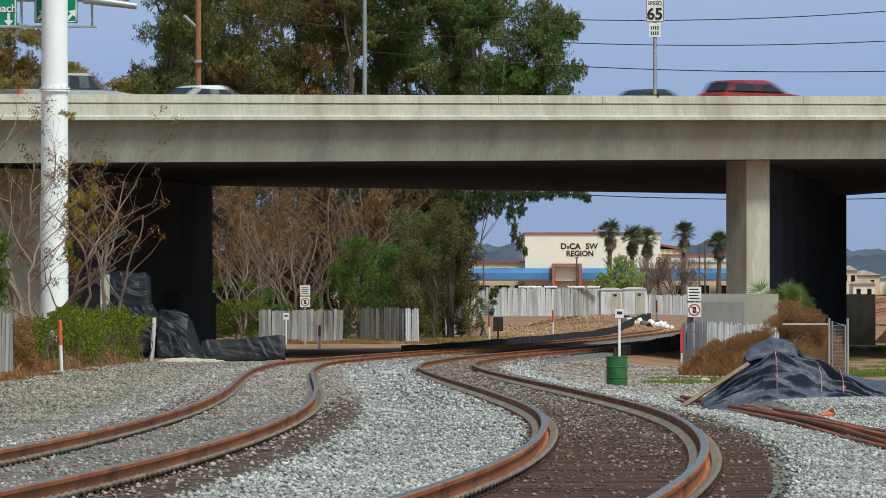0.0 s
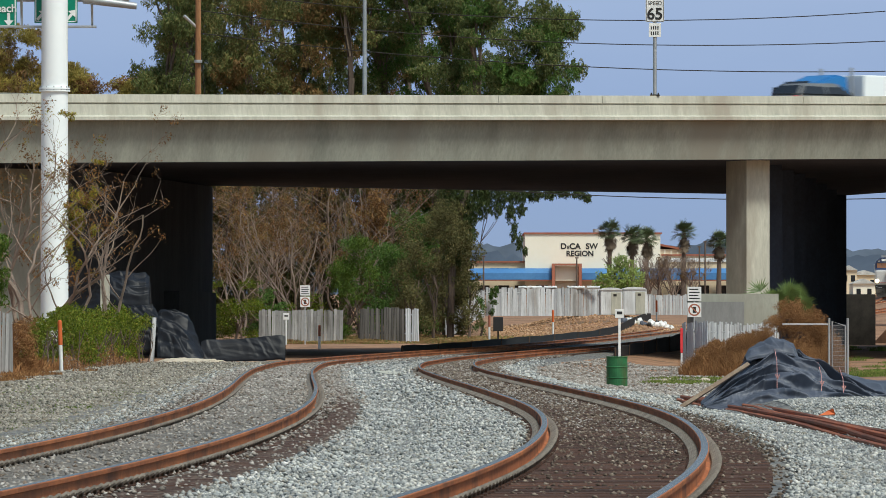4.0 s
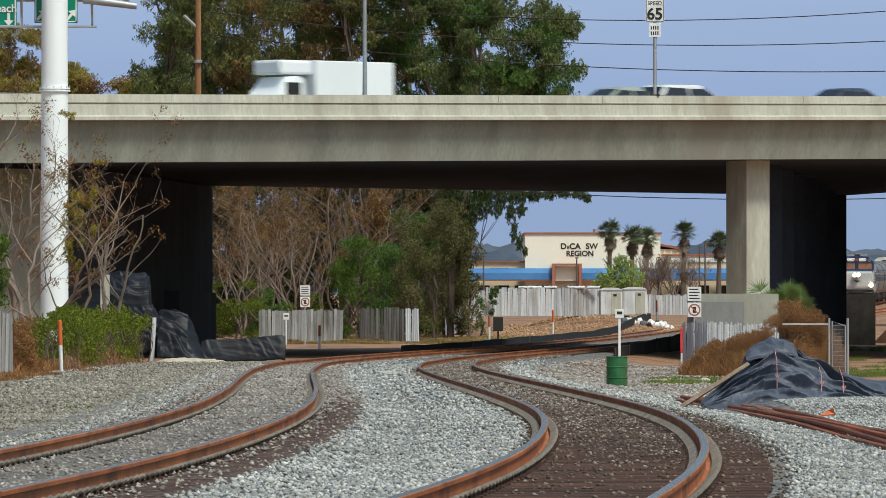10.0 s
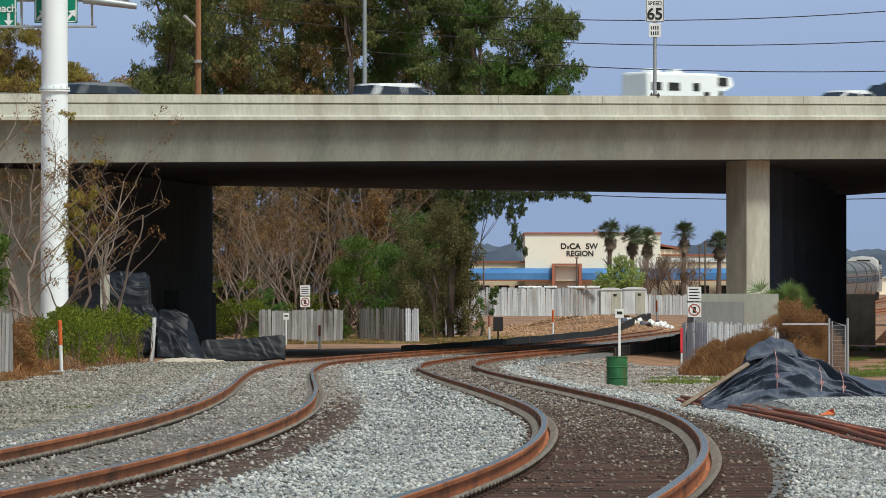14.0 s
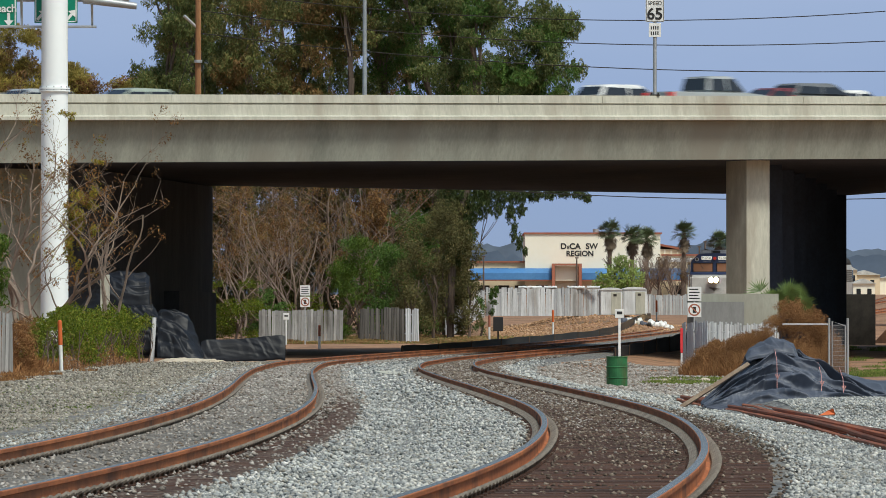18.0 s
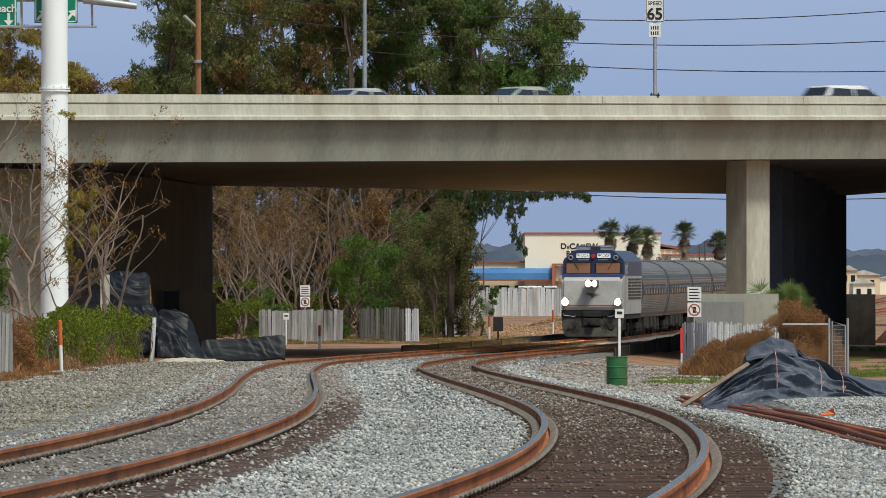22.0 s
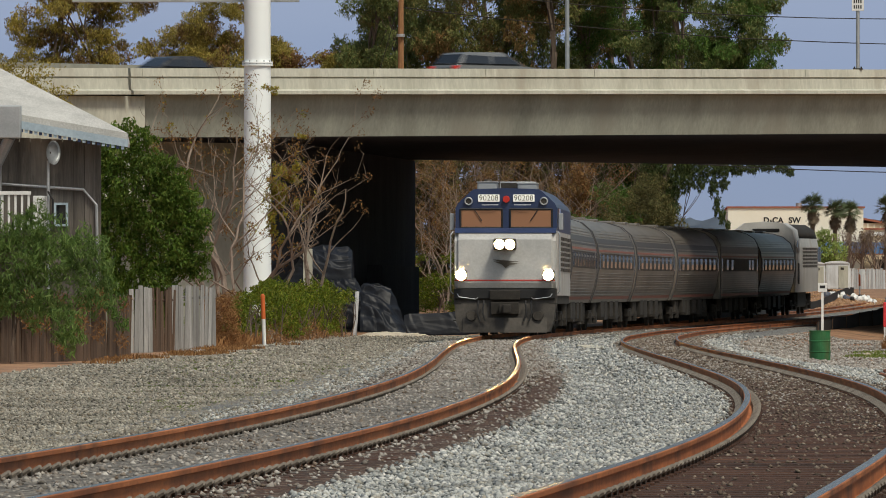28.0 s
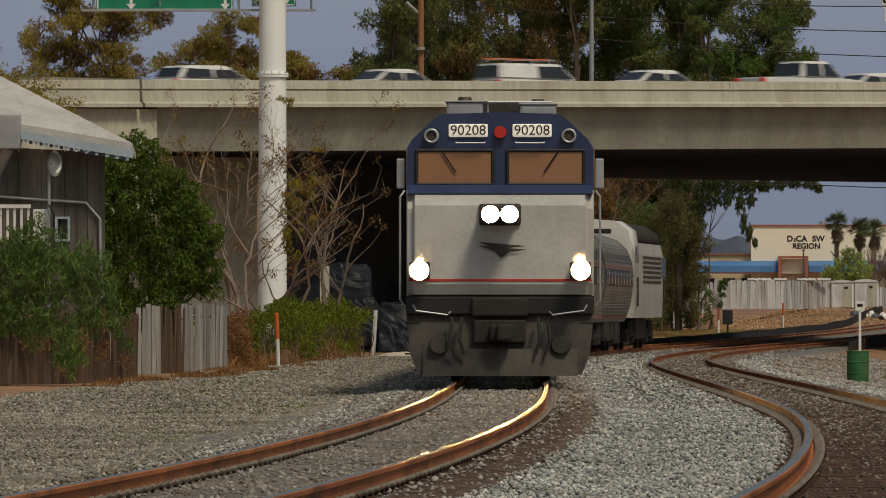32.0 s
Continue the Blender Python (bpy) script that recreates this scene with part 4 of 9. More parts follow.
    leaf_cloud("crown", [(x, 0.0, z - 0.15 - 0.12 * x, rx * 1.2, 0.5, rz * 1.35) for x, z, rx, rz in hanging], "gum_deep", t, 2600, 0.075, 21, 0.9, 0.3, 0.6)
    rk = random.Random(22)
    leaf_cloud("ivy", [(rk.uniform(-0.5, 0.6) + 0.08 * k * 0.3, rk.uniform(-0.5, 0.3), 0.5 + 0.3 * k, rk.uniform(0.35, 0.65), 0.5, 0.5) for k in range(24)], "gum_dark", t, 1700, 0.07, 23, 0.7, 0.35, 0.4)
    # undergrowth and ivy-covered bushes under the crowns
    for i, (x, y, w, h, leaf) in enumerate([(-4.0, 432, 2.0, 5.6, "ivy"), (-2.6, 440, 2.2, 8.0, "ivy"), (-0.6, 428, 1.6, 7.6, "gum_dark"), (0.3, 436, 1.6, 9.0, "gum_dark"), 
                                              (-11.3, 415, 1.7, 3.4, "hedge"), (-9.3, 418, 1.6, 2.9, "ivy"), (-7.6, 420, 1.2, 2.5, "hedge"), (-4.6, 425, 1.5, 5.6, "hedge_dark"), (-5.6, 428, 1.2, 4.2, "hedge_dark"), (2.15, 440, 0.35, 2.4, "ivy"),
                                              (-1.9, 420, 1.0, 7.0, "gum_dark"), (1.5, 430, 0.8, 6.4, "gum_dark")]):
        r = random.Random(50 + i)
        bl = [(r.uniform(-w, w) * 0.75, r.uniform(-1, 1), h * r.uniform(0.08, 0.95), w * r.uniform(0.3, 0.6), 0.7, h * r.uniform(0.07, 0.13)) for f in range(20)]
        tree("bush", place(x * 0.97, y * 0.97), "dense dark green bush under the eucalyptus trees", h * 0.55, bl, leaf, "bark_dark", 60 + i, 1200, 0.06, 0.1, category="bush", depth=2, slim=0.45, hang=0.2)
    for i, (x, y, h) in enumerate([(-10.9, 418, 9.0), (-9.3, 424, 9.5), (-7.9, 416, 9.0), (-6.6, 422, 9.5), (-5.6, 430, 10.0), (-8.6, 434, 10.5), (-10.2, 436, 10.5)]):
        r = random.Random(180 + i)
        crooked_tree(place(x, y), "leafless grey-brown tree with crooked limbs beyond the bridge",
                     [(r.uniform(-0.3, 0.3), 0, r.uniform(-0.5, 0.5), 0, h * r.uniform(0.75, 1.0), r.uniform(0.055, 0.085)) for _ in range(4)], 80 + i,
                     (("brown_leaf", 70, 0.06, 0.4), ("gum_rust", 60, 0.06, 0.4)), "twig_grey", 3, 0.15)
    r = random.Random(95)
    tree("autumn_tree", place(-3.75, 428), "tree with thin rust-brown autumn leaves", 10.5, [(r.uniform(-0.9, 0.9), r.uniform(-1, 1), r.uniform(5.8, 10.8), 0.8, 0.8, 0.9) for _ in range(16)], "brown_leaf", "twig", 97, 800, 0.075, 0.13)
    for i, (x, y, h, w) in enumerate([(-11.5, 452, 10.5, 2.0), (-8.0, 453, 10.5, 2.2)]):
        r = random.Random(96 + i)
        tree("autumn_tree", place(x, y), "tree with thin rust-brown autumn leaves", h, [(r.uniform(-w, w), r.uniform(-1, 1), h * r.uniform(0.3, 0.95), 1.2, 1.0, 1.0) for _ in range(12)], "gum_rust" if i else "brown_leaf", "twig", 98 + i, 420, 0.08, 0.15)
    # thicket that closes the view under the crowns
    for i, (x, y, h, leaf) in enumerate([(-13.6, 452, 12.0, "gum_dark"), (-11.6, 453, 12.5, "wood_brown"), (-9.8, 452, 12.0, "gum_dark"), (-8.0, 453, 12.5, "wood_brown"), (-6.2, 453, 12.0, "gum_dark"), (-4.4, 450, 12.0, "gum_rust"), (-2.4, 448, 11.5, "gum_dark"), (-0.8, 446, 11.5, "ivy"), (0.5, 444, 11.0, "gum_dark")]):
        r = random.Random(700 + i)
        bl = [(r.uniform(-1.6, 1.6) * (1 if x < 0 else 0.6), r.uniform(-0.8, 0.8), h * r.uniform(0.03, 1.0), r.uniform(0.7, 1.2), 0.8, r.uniform(0.7, 1.1)) for _ in range(60)]
        tree("thicket", place(x, y), "tall dark thicket behind the bare trees", h, bl, leaf, "bark_dark", 720 + i, 560, 0.10, 0.12, category="bush", depth=2, slim=0.45, hang=0.3)
    # second row of gums that fills the crown line
    for i, (x, y, h, w, leaf) in enumerate([(-14.9, 452, 20, 1.6, "euc"), (-12.2, 452, 24, 1.8, "euc"), (-9.5, 453, 24.5, 1.8, "euc_olive"), (-6.9, 452, 24.5, 1.8, "euc"), (-4.3, 453, 24.5, 1.8, "euc"), (-1.7, 452, 24.5, 1.8, "euc"), (0.2, 452, 24.5, 1.9, "euc")]):
        r = random.Random(740 + i)
        sx = 1.2 if i == 6 else 0
        bl = [(sx + r.uniform(-w, w), r.uniform(-0.8, 0.8), r.uniform(13.2, h), r.uniform(0.8, 1.3), 0.8, r.uniform(0.7, 1.2)) for _ in range(26)]
        tree("eucalyptus_tree", place(x, y), "tall green eucalyptus in the row behind the bridge", h, bl, leaf, "bark_tan", 760 + i, 620, 0.10, 0.22, depth=2, droop=0.8, fork=10.0, slim=0.36, hang=0.45, second="gum_rust" if i % 2 else None)
    # left of the sign column, beyond the freeway
    for i, (x, y, h, w, z0, leaf) in enumerate([(-26.3, 470, 18.6, 2.3, 9, "euc_olive"), (-33.2, 478, 22.5, 2.3, 8, "euc_olive"), (-24.0, 485, 16.6, 1.6, 10, "euc_olive"), (-28.6, 474, 17, 1.8, 9, "euc_olive"), (-38.0, 480, 22, 2.0, 9, "euc")]):
        r = random.Random(120 + i)
        tree("eucalyptus_tree", place(x, y), "olive-green eucalyptus behind the freeway", h, blobs(r, 90, w * 1.1, z0 + 0.5, h, 0.95), "gum_gold", "bark_tan", 130 + i, 900, 0.085, 0.2, depth=2, droop=0.8, fork=9.0, slim=0.36, hang=0.4, second="gum_rust")
    for i, (x, h) in enumerate(((-23.0, 16.3), (-21.2, 16.0), (-19.6, 15.8), (-17.9, 16.2))):
        r = random.Random(140 + i)
        tree("autumn_tree", place(x, 470), "thin half-bare tree with brown leaves behind the freeway", h, [(r.uniform(-1.0, 1.0), r.uniform(-0.5, 0.5), r.uniform(13.2, h - 0.4), r.uniform(0.35, 0.6), 0.5, r.uniform(0.3, 0.55)) for _ in range(16)],
             "brown_leaf" if i % 2 else "gum_gold", "twig", 145 + i, 480, 0.08, 0.12, depth=3, fork=10.0)
    # leafless trees round the sign column
    crooked_tree(place(-14.55, 262), "bare crooked tree with a few rusty leaves beside the sign column",
                 [(0.0, 0, 0.06, 0, 7.6, 0.13), (0.35, 0, 0.16, 0, 5.4, 0.10), (-0.35, 0, -0.10, 0, 8.6, 0.10)], 161, (("brown_leaf", 110, 0.05, 0.30), ("yellow_leaf", 22, 0.05, 0.25)), "twig", 3, 0.17)
    crooked_tree(place(-14.3, 265), "bare crooked tree with rust-brown leaves behind the sign column",
                 [(0.0, 0, -0.16, 0, 8.0, 0.085), (0.2, 0, 0.05, 0, 7.2, 0.08), (-0.5, 0, -0.05, 0, 6.6, 0.075)], 169, (("brown_leaf", 150, 0.05, 0.32), ("yellow_leaf", 14, 0.05, 0.25)), "twig", 3, 0.2)
    crooked_tree(place(-13.2, 257), "bare crooked tree in front of the sign column",
                 [(0.0, 0, -0.10, 0, 7.4, 0.075), (0.3, 0, 0.12, 0, 6.6, 0.07)], 163, (("brown_leaf", 50, 0.045, 0.28), ("yellow_leaf", 16, 0.05, 0.3)), "twig", 3, 0.2)
    crooked_tree(place(-12.1, 260), "bare spreading tree with yellow-green leaves beside the sign column",
                 [(0.0, 0, -0.12, 0, 6.0, 0.08), (0.15, 0, 0.10, 0, 6.4, 0.085), (0.35, 0, 0.34, 0, 4.8, 0.075), (-0.3, 0, -0.25, 0, 7.6, 0.07)], 165, (("brown_leaf", 70, 0.045, 0.25),), "twig", 3, 0.2)
    t = thing("climbing_vine", "yellow-green leaves hanging in the bare branches", "vine", place(-12.3, 259))
    r = random.Random(166)
    leaf_cloud("foliage", [(r.uniform(-0.55, 0.5), r.uniform(-0.3, 0.3), r.uniform(3.2, 6.0), 0.22, 0.22, 0.3) for _ in range(26)] + [(-0.55 + r.uniform(-0.2, 0.3), 0, 8.55 + r.uniform(-0.15, 0.15), 0.16, 0.16, 0.14) for _ in range(4)]
               + [(0.45 + r.uniform(-0.3, 0.3), 0, 6.95 + r.uniform(-0.1, 0.1), 0.16, 0.16, 0.08) for _ in range(4)], "yellow_leaf", t, 1500, 0.055, 167, 0.5, 0.45, 0.2)
    # by the house
    tree("laurel_tree", place(-14.2, 216), "round dark green tree beside the house", 6.2,
         [(-0.2, 0, 4.4, 1.6, 1.4, 1.8), (-0.9, 0, 3.3, 1.2, 1.2, 1.6), (0.7, 0, 3.1, 1.3, 1.2, 1.7), (0.2, 0, 2.0, 1.3, 1.2, 1.2), (-0.7, 0, 5.5, 1.0, 0.9, 0.9), (0.9, 0, 4.2, 0.9, 0.9, 1.0), (-1.3, 0, 4.6, 0.9, 0.8, 1.2), (-1.5, 0, 3.0, 0.8, 0.8, 1.2), (-0.3, 0, 6.0, 0.8, 0.7, 0.6), (0.3, 0, 1.1, 1.0, 0.9, 0.8), (-1.4, 0, 5.5, 0.9, 0.8, 0.8), (-1.7, 0, 3.9, 0.8, 0.8, 1.2), (1.2, 0, 3.6, 0.9, 0.8, 1.1), (1.3, 0, 2.6, 0.8, 0.8, 0.9), (0.5, 0, 5.0, 0.9, 0.8, 0.8), (-1.0, 0, 1.8, 1.0, 0.8, 0.9)], "hedge_dark", "bark_dark", 171, 3600, 0.055, 0.10, droop=0.6, hang=0.2)
    tree("pepper_bush", place(-13.3, 160), "feathery light green bush growing over the fence", 3.2,
         [(0, 0, 2.2, 1.3, 0.8, 0.8), (-0.9, 0, 2.6, 1.2, 0.8, 0.9), (0.9, 0, 2.2, 0.9, 0.7, 0.8), (1.7, 0, 1.7, 0.6, 0.6, 0.8), (-1.8, 0, 2.2, 1.0, 0.8, 1.1), (1.2, -0.4, 0.7, 0.5, 0.4, 0.6), (-1.5, -0.4, 0.9, 0.7, 0.4, 0.8), (0.3, 0, 1.4, 1.2, 0.6, 0.7), (-1.0, 0, 1.5, 1.2, 0.6, 0.8), (-2.6, 0, 1.6, 0.8, 0.6, 1.1), (0.4, 0, 2.9, 0.8, 0.6, 0.6), (1.5, 0, 2.4, 0.7, 0.6, 0.6)], "pepper_leaf", "bark_dark", 172, 3400, 0.07, 0.05, category="bush", depth=2, slim=0.2, hang=0.6)
    for k, (mat, n, size) in enumerate((("ivy", 34, 0.05), ("dry_brush", 26, 0.05))):
        t = thing("climbing_vine", "green and dead vines hanging over the brown fence", "vine", place(-12.6, 167.3))
        r = random.Random(176 + k)
        spots = [r.uniform(-1.7, 0.9) for _ in range(n)]
        leaf_cloud("foliage", [(q, q * 5.4 - 0.25, 1.5 - 1.35 * r.random() ** 1.6, 0.22, 0.22, 0.26) for q in spots], mat, t, 1500, size, 178 + k, 0.6, 0.35 if k == 0 else 0.14, 0.4)
    tree("autumn_tree", place(-19.6, 236), "tree with golden-brown leaves above the roof", 8.8,
         [(0, 0, 8.2, 1.7, 1.4, 1.1), (1.0, 0, 7.6, 1.2, 1.0, 0.7), (-1.5, 0, 8.8, 1.6, 1.2, 1.0), (-2.2, 0, 7.4, 1.6, 1.2, 1.2)], "gum_gold", "bark_dark", 173, 1500, 0.055, 0.12, depth=2)


# ---------------------------------------------------------------- the train
ARC = [0.0]
for _y in range(1300, 20, -1):
    ARC.append(ARC[-1] + math.hypot(1.0, track_x(LINE_L, _y) - track_x(LINE_L, _y - 1)))
ARC_AT = np.array(ARC)
Y_AT = np.arange(1300.0, 19.0, -1.0)
NOSE_ARC = float(np.interp(-361, -Y_AT, ARC_AT))


def run(t):
    """Arc length of the train's nose at t seconds: a steady run that eases a little at the end."""
    return NOSE_ARC + float(np.interp(t, (0.0, 28.0, 32.0), (-590.0, 131.0, 227.0)))


def on_line(arc):
    y = float(np.interp(arc, ARC_AT, Y_AT))
    return Vector((track_x(LINE_L, y), y, rail_z(y)))


def riding(centre, bogie):
    """Pose of a vehicle whose middle is at that arc length; its front looks along +y."""
    a, b = on_line(centre + bogie), on_line(centre - bogie)
    d = a - b
    yaw = math.degrees(math.atan2(-d.x, d.y))
    pitch = math.degrees(math.atan2(d.z, math.hypot(d.x, d.y)))
    mid = (a + b) / 2
    return pose(mid.x, mid.y, mid.z, pitch, 0, yaw)


def lamp_baffle(x, z, r, front=8.78):
    """Short open tube added round a lamp to block its sideways light."""
    bm = bmesh.new()
    def ring(y, q):
        return [(x + q * math.cos(2 * math.pi * k / 20), y, z + q * math.sin(2 * math.pi * k / 20)) for k in range(20)]
    loft(bm, [ring(8.50, r + 0.012), ring(front, r + 0.012), ring(front, r), ring(8.50, r)], True, False, 0, True)
    return solid(bm)


def wheelset(parent, y, r=0.46):
    bm = bmesh.new()
    cyl(bm, (-1.0, 0, 0), (1.0, 0, 0), 0.09, 0.09, 8)
    w = part("wheelset", bm, "under", parent)
    w.location = (0, y, r)
    for s in (-1, 1):
        bm = bmesh.new()
        rims = ((0.69, r + 0.03), (0.72, r + 0.03), (0.73, r), (0.825, r - 0.008))
        loft(bm, [[(s * x, q * math.cos(2 * math.pi * k / 20), q * math.sin(2 * math.pi * k / 20)) for k in range(20)] for x, q in rims])
        part("wheel", solid(bm), "under", w)
    return w


def truck(parent, y):
    bm = bmesh.new()
    for s in (-1, 1):
        box(bm, (s * 1.05 - 0.09, y - 1.75, 0.42), (s * 1.05 + 0.09, y + 1.75, 0.72), None, 0, 0.03)
        for e in (-1.25, 1.25):
            box(bm, (s * 1.05 - 0.14, y + e - 0.22, 0.25), (s * 1.05 + 0.14, y + e + 0.22, 0.62))
        cyl(bm, (s * 1.12, y - 0.35, 0.5), (s * 1.12, y - 0.35, 1.0), 0.13, 0.13, 10)
        cyl(bm, (s * 1.12, y + 0.35, 0.5), (s * 1.12, y + 0.35, 1.0), 0.13, 0.13, 10)
    box(bm, (-1.0, y - 0.3, 0.45), (1.0, y + 0.3, 0.85))
    t = part("bogie_frame", bm, "under", parent)
    for e in (-1.25, 1.25):
        wheelset(parent, y + e)
    return t


def shell(bm, ys, half, scale=lambda y: 1.0, index=0, smooth=False):
    full = half + [(-x, z) for x, z in reversed(half) if x > 0.001]
    loft(bm, [[(x * scale(y), y, z) for x, z in full] for y in ys], True, True, index, smooth)


def cab_unit():
    t = thing("control_cab_unit", "silver and blue locomotive-style cab unit leading the train, lamps lit", "locomotive")
    bm = bmesh.new()
    shell(bm, [-4.7, 7.55], [(1.52, 1.35), (1.53, 3.32), (0.0, 3.32)])
    part("lower_body", solid(bm), "loco_white", t, "silver lower body side")
    bm = bmesh.new()
    shell(bm, [-4.7, 7.0, 7.45], [(1.535, 3.30), (1.535, 4.02), (1.46, 4.16), (1.10, 4.50), (0.98, 4.58), (0.0, 4.62)], lambda y: 1.0 if y < 7.2 else 0.985)
    part("upper_body", solid(bm), "loco_blue", t, "dark blue cab roof and upper side")
    bm = bmesh.new()
    loft(bm, [[(-1.50, y, z), (1.50, y, z), (1.50, 7.4, z), (-1.50, 7.4, z)] for y, z in ((8.42, 1.58), (8.50, 1.75), (8.42, 3.05), (8.22, 3.26), (7.9, 3.34))], True, True)
    bmesh.ops.bevel(bm, geom=[e for e in bm.edges if e.verts[0].co.y > 8 and e.verts[1].co.y > 8 and abs(e.verts[0].co.x - e.verts[1].co.x) < 0.01], offset=0.12, segments=3, affect="EDGES")
    part("nose", solid(bm), "loco_white", t, "silver-white nose panel")
    bm = bmesh.new()
    box(bm, (-1.49, 8.492, 1.80), (1.49, 8.512, 1.835))
    part("stripe", bm, "red", t, "thin red stripe")
    bm = bmesh.new()
    loft(bm, [[(-1.5, 8.0 + d, z), (1.5, 8.0 + d, z), (1.5, 7.42, z), (-1.5, 7.42, z)] for d, z in ((0.27, 3.25), (0.02, 3.40))])
    part("nose_top", solid(bm), "loco_blue", t)
    # emblem: a plain swept shape
    bm = bmesh.new()
    for s in (0.0, 0.06):
        vs = [bm.verts.new(p) for p in ((-0.44, 8.515, 2.38 - s), (0.36, 8.515, 2.45 - s), (0.08, 8.515, 2.35 - s), (-0.02, 8.515, 2.24 - s), (-0.16, 8.515, 2.35 - s))]
        bm.faces.new(vs)
    bmesh.ops.solidify(bm, geom=bm.faces[:], thickness=0.006)
    part("emblem", solid(bm), "clip", t)
    for s in (-1, 1):
        bm = bmesh.new()
        lo, hi = (0.12, 1.36)
        x0, x1 = sorted((s * lo, s * hi))
        loft(bm, [[(x0, 7.47, z), (x1, 7.47, z), (x1, 7.40, z), (x0, 7.40, z)] for z in (3.42, 3.98)])
        w = part("windshield", solid(bm), "cab_glass", t, "windshield pane")
        bm = bmesh.new()
        for a, b in (((x0, 3.42), (x1, 3.42)), ((x0, 3.98), (x1, 3.98)), ((x0, 3.42), (x0, 3.98)), ((x1, 3.42), (x1, 3.98))):
            cyl(bm, (a[0], 7.475, a[1]), (b[0], 7.475, b[1]), 0.028, 0.028, 6)
        part("window_frame", bm, "black", w)
        bm = bmesh.new()
        cyl(bm, (s * 0.95, 7.5, 3.97), (s * 0.72, 7.5, 3.62), 0.014, 0.014, 5)
        part("wiper", bm, "black", w)
        bm = bmesh.new()
        box(bm, (s * 0.52 - 0.32, 7.44, 4.20), (s * 0.52 + 0.32, 7.50, 4.42), None, 0, 0.03)
        nb = part("number_board", bm, "board_light", t, "white lit number board")
        lettering("90208", 0.235, Matrix(((-1, 0, 0, s * 0.52), (0, 0, 1, 7.505), (0, 1, 0, 4.31), (0, 0, 0, 1))), nb)
        bm = bmesh.new()
        cyl(bm, (s * 1.12, 7.42, 4.22), (s * 1.12, 7.52, 4.22), 0.12, 0.10, 14)
        part("marker_lamp", bm, "plow", t)
        bm = bmesh.new()
        tube(bm, [(s * 0.25, 7.5, 4.12), (s * 0.25, 7.6, 4.10), (s * 0.72, 7.6, 4.10), (s * 0.72, 7.5, 4.12)], 0.016)
        part("grab_iron", bm, "galvanised", t)
        bm = bmesh.new()
        tube(bm, [(s * 1.55, 8.2, 1.4), (s * 1.62, 8.2, 1.5), (s * 1.62, 8.2, 3.2), (s * 1.55, 8.1, 3.3)], 0.02)
        part("handrail", bm, "galvanised", t)
        bm = bmesh.new()
        box(bm, (s * 1.62 - 0.07, 7.2, 3.35), (s * 1.62 + 0.07, 7.28, 3.85), None, 0, 0.02)
        part("mirror", bm, "galvanised", t)
        # ditch lights
        bm = bmesh.new()
        box(bm, (s * 1.30 - 0.17, 8.40, 1.83), (s * 1.30 + 0.17, 8.53, 2.12), None, 0, 0.03)
        d = part("ditch_light", bm, "black", t)
        bm = bmesh.new()
        cyl(bm, (s * 1.30, 8.5, 1.975), (s * 1.30, 8.55, 1.975), 0.16, 0.14, 18)
        part("lens", bm, "ditch_lamp", d, "glowing lamp lens")
        # added tube keeps the lamp's light off nose and bridge
        part("hood", lamp_baffle(s * 1.30, 1.975, 0.165, 9.05), "black", d, "black tube added to narrow the lamp's light")
        # steps and corner of the pilot
        for z in (0.45, 0.75, 1.05):
            bm = bmesh.new()
            box(bm, (s * 1.42 - 0.12, 8.0, z), (s * 1.42 + 0.12, 8.4, z + 0.03))
            part("step", bm, "under", t)
        bm = bmesh.new()
        tube(bm, [(s * 0.8, 8.62, 1.28), (s * 0.85, 8.8, 1.22), (s * 1.35, 8.8, 1.30), (s * 1.4, 8.6, 1.4)], 0.018)
        part("lift_bar", bm, "galvanised", t)
        bm = bmesh.new()
        cyl(bm, (s * 0.98, 8.56, 0.62), (s * 0.98, 8.68, 0.62), 0.17, 0.15, 16)
        part("air_hose_box", bm, "plow", t)
        # side doors and grilles
        for i, y in enumerate((-3.2, -0.9, 1.4, 3.7)):
            bm = bmesh.new()
            for k in range(7):
                box(bm, (s * 1.535 - 0.015, y - 0.9, 2.1 + 0.16 * k), (s * 1.535 + 0.015, y + 0.9, 2.2 + 0.16 * k))
            part("grille", bm, "plow", t)
        bm = bmesh.new()
        box(bm, (s * 1.54 - 0.01, 5.4, 3.42), (s * 1.54 + 0.01, 6.5, 4.0))
        part("cab_side_window", bm, "cab_glass", t)
    # lamp in the nose
    bm = bmesh.new()
    box(bm, (-0.34, 8.36, 2.72), (0.34, 8.52, 3.08), None, 0, 0.05)
    h = part("headlight", bm, "plow", t)
    for s in (-0.15, 0.15):
        bm = bmesh.new()
        cyl(bm, (s * 1.04, 8.5, 2.9), (s * 1.04, 8.55, 2.9), 0.145, 0.13, 18)
        part("lens", bm, "headlight", h, "glowing lamp lens")
    # tubes added round the nose lenses to limit their spread
    for s in (-0.155, 0.155):
        part("hood", lamp_baffle(s, 2.9, 0.15, 9.15), "black", h, "black tube added to narrow the lamp's light")
    # pilot, plow, coupler
    bm = bmesh.new()
    loft(bm, [[(-w, y, z), (w, y, z), (w, 7.3, z), (-w, 7.3, z)] for w, y, z in ((1.32, 8.55, 0.12), (1.45, 8.50, 0.45), (1.52, 8.35, 1.25), (1.52, 8.40, 1.56))])
    part("pilot", solid(bm), "plow", t, "dark grey pilot with snow plow")
    bm = bmesh.new()
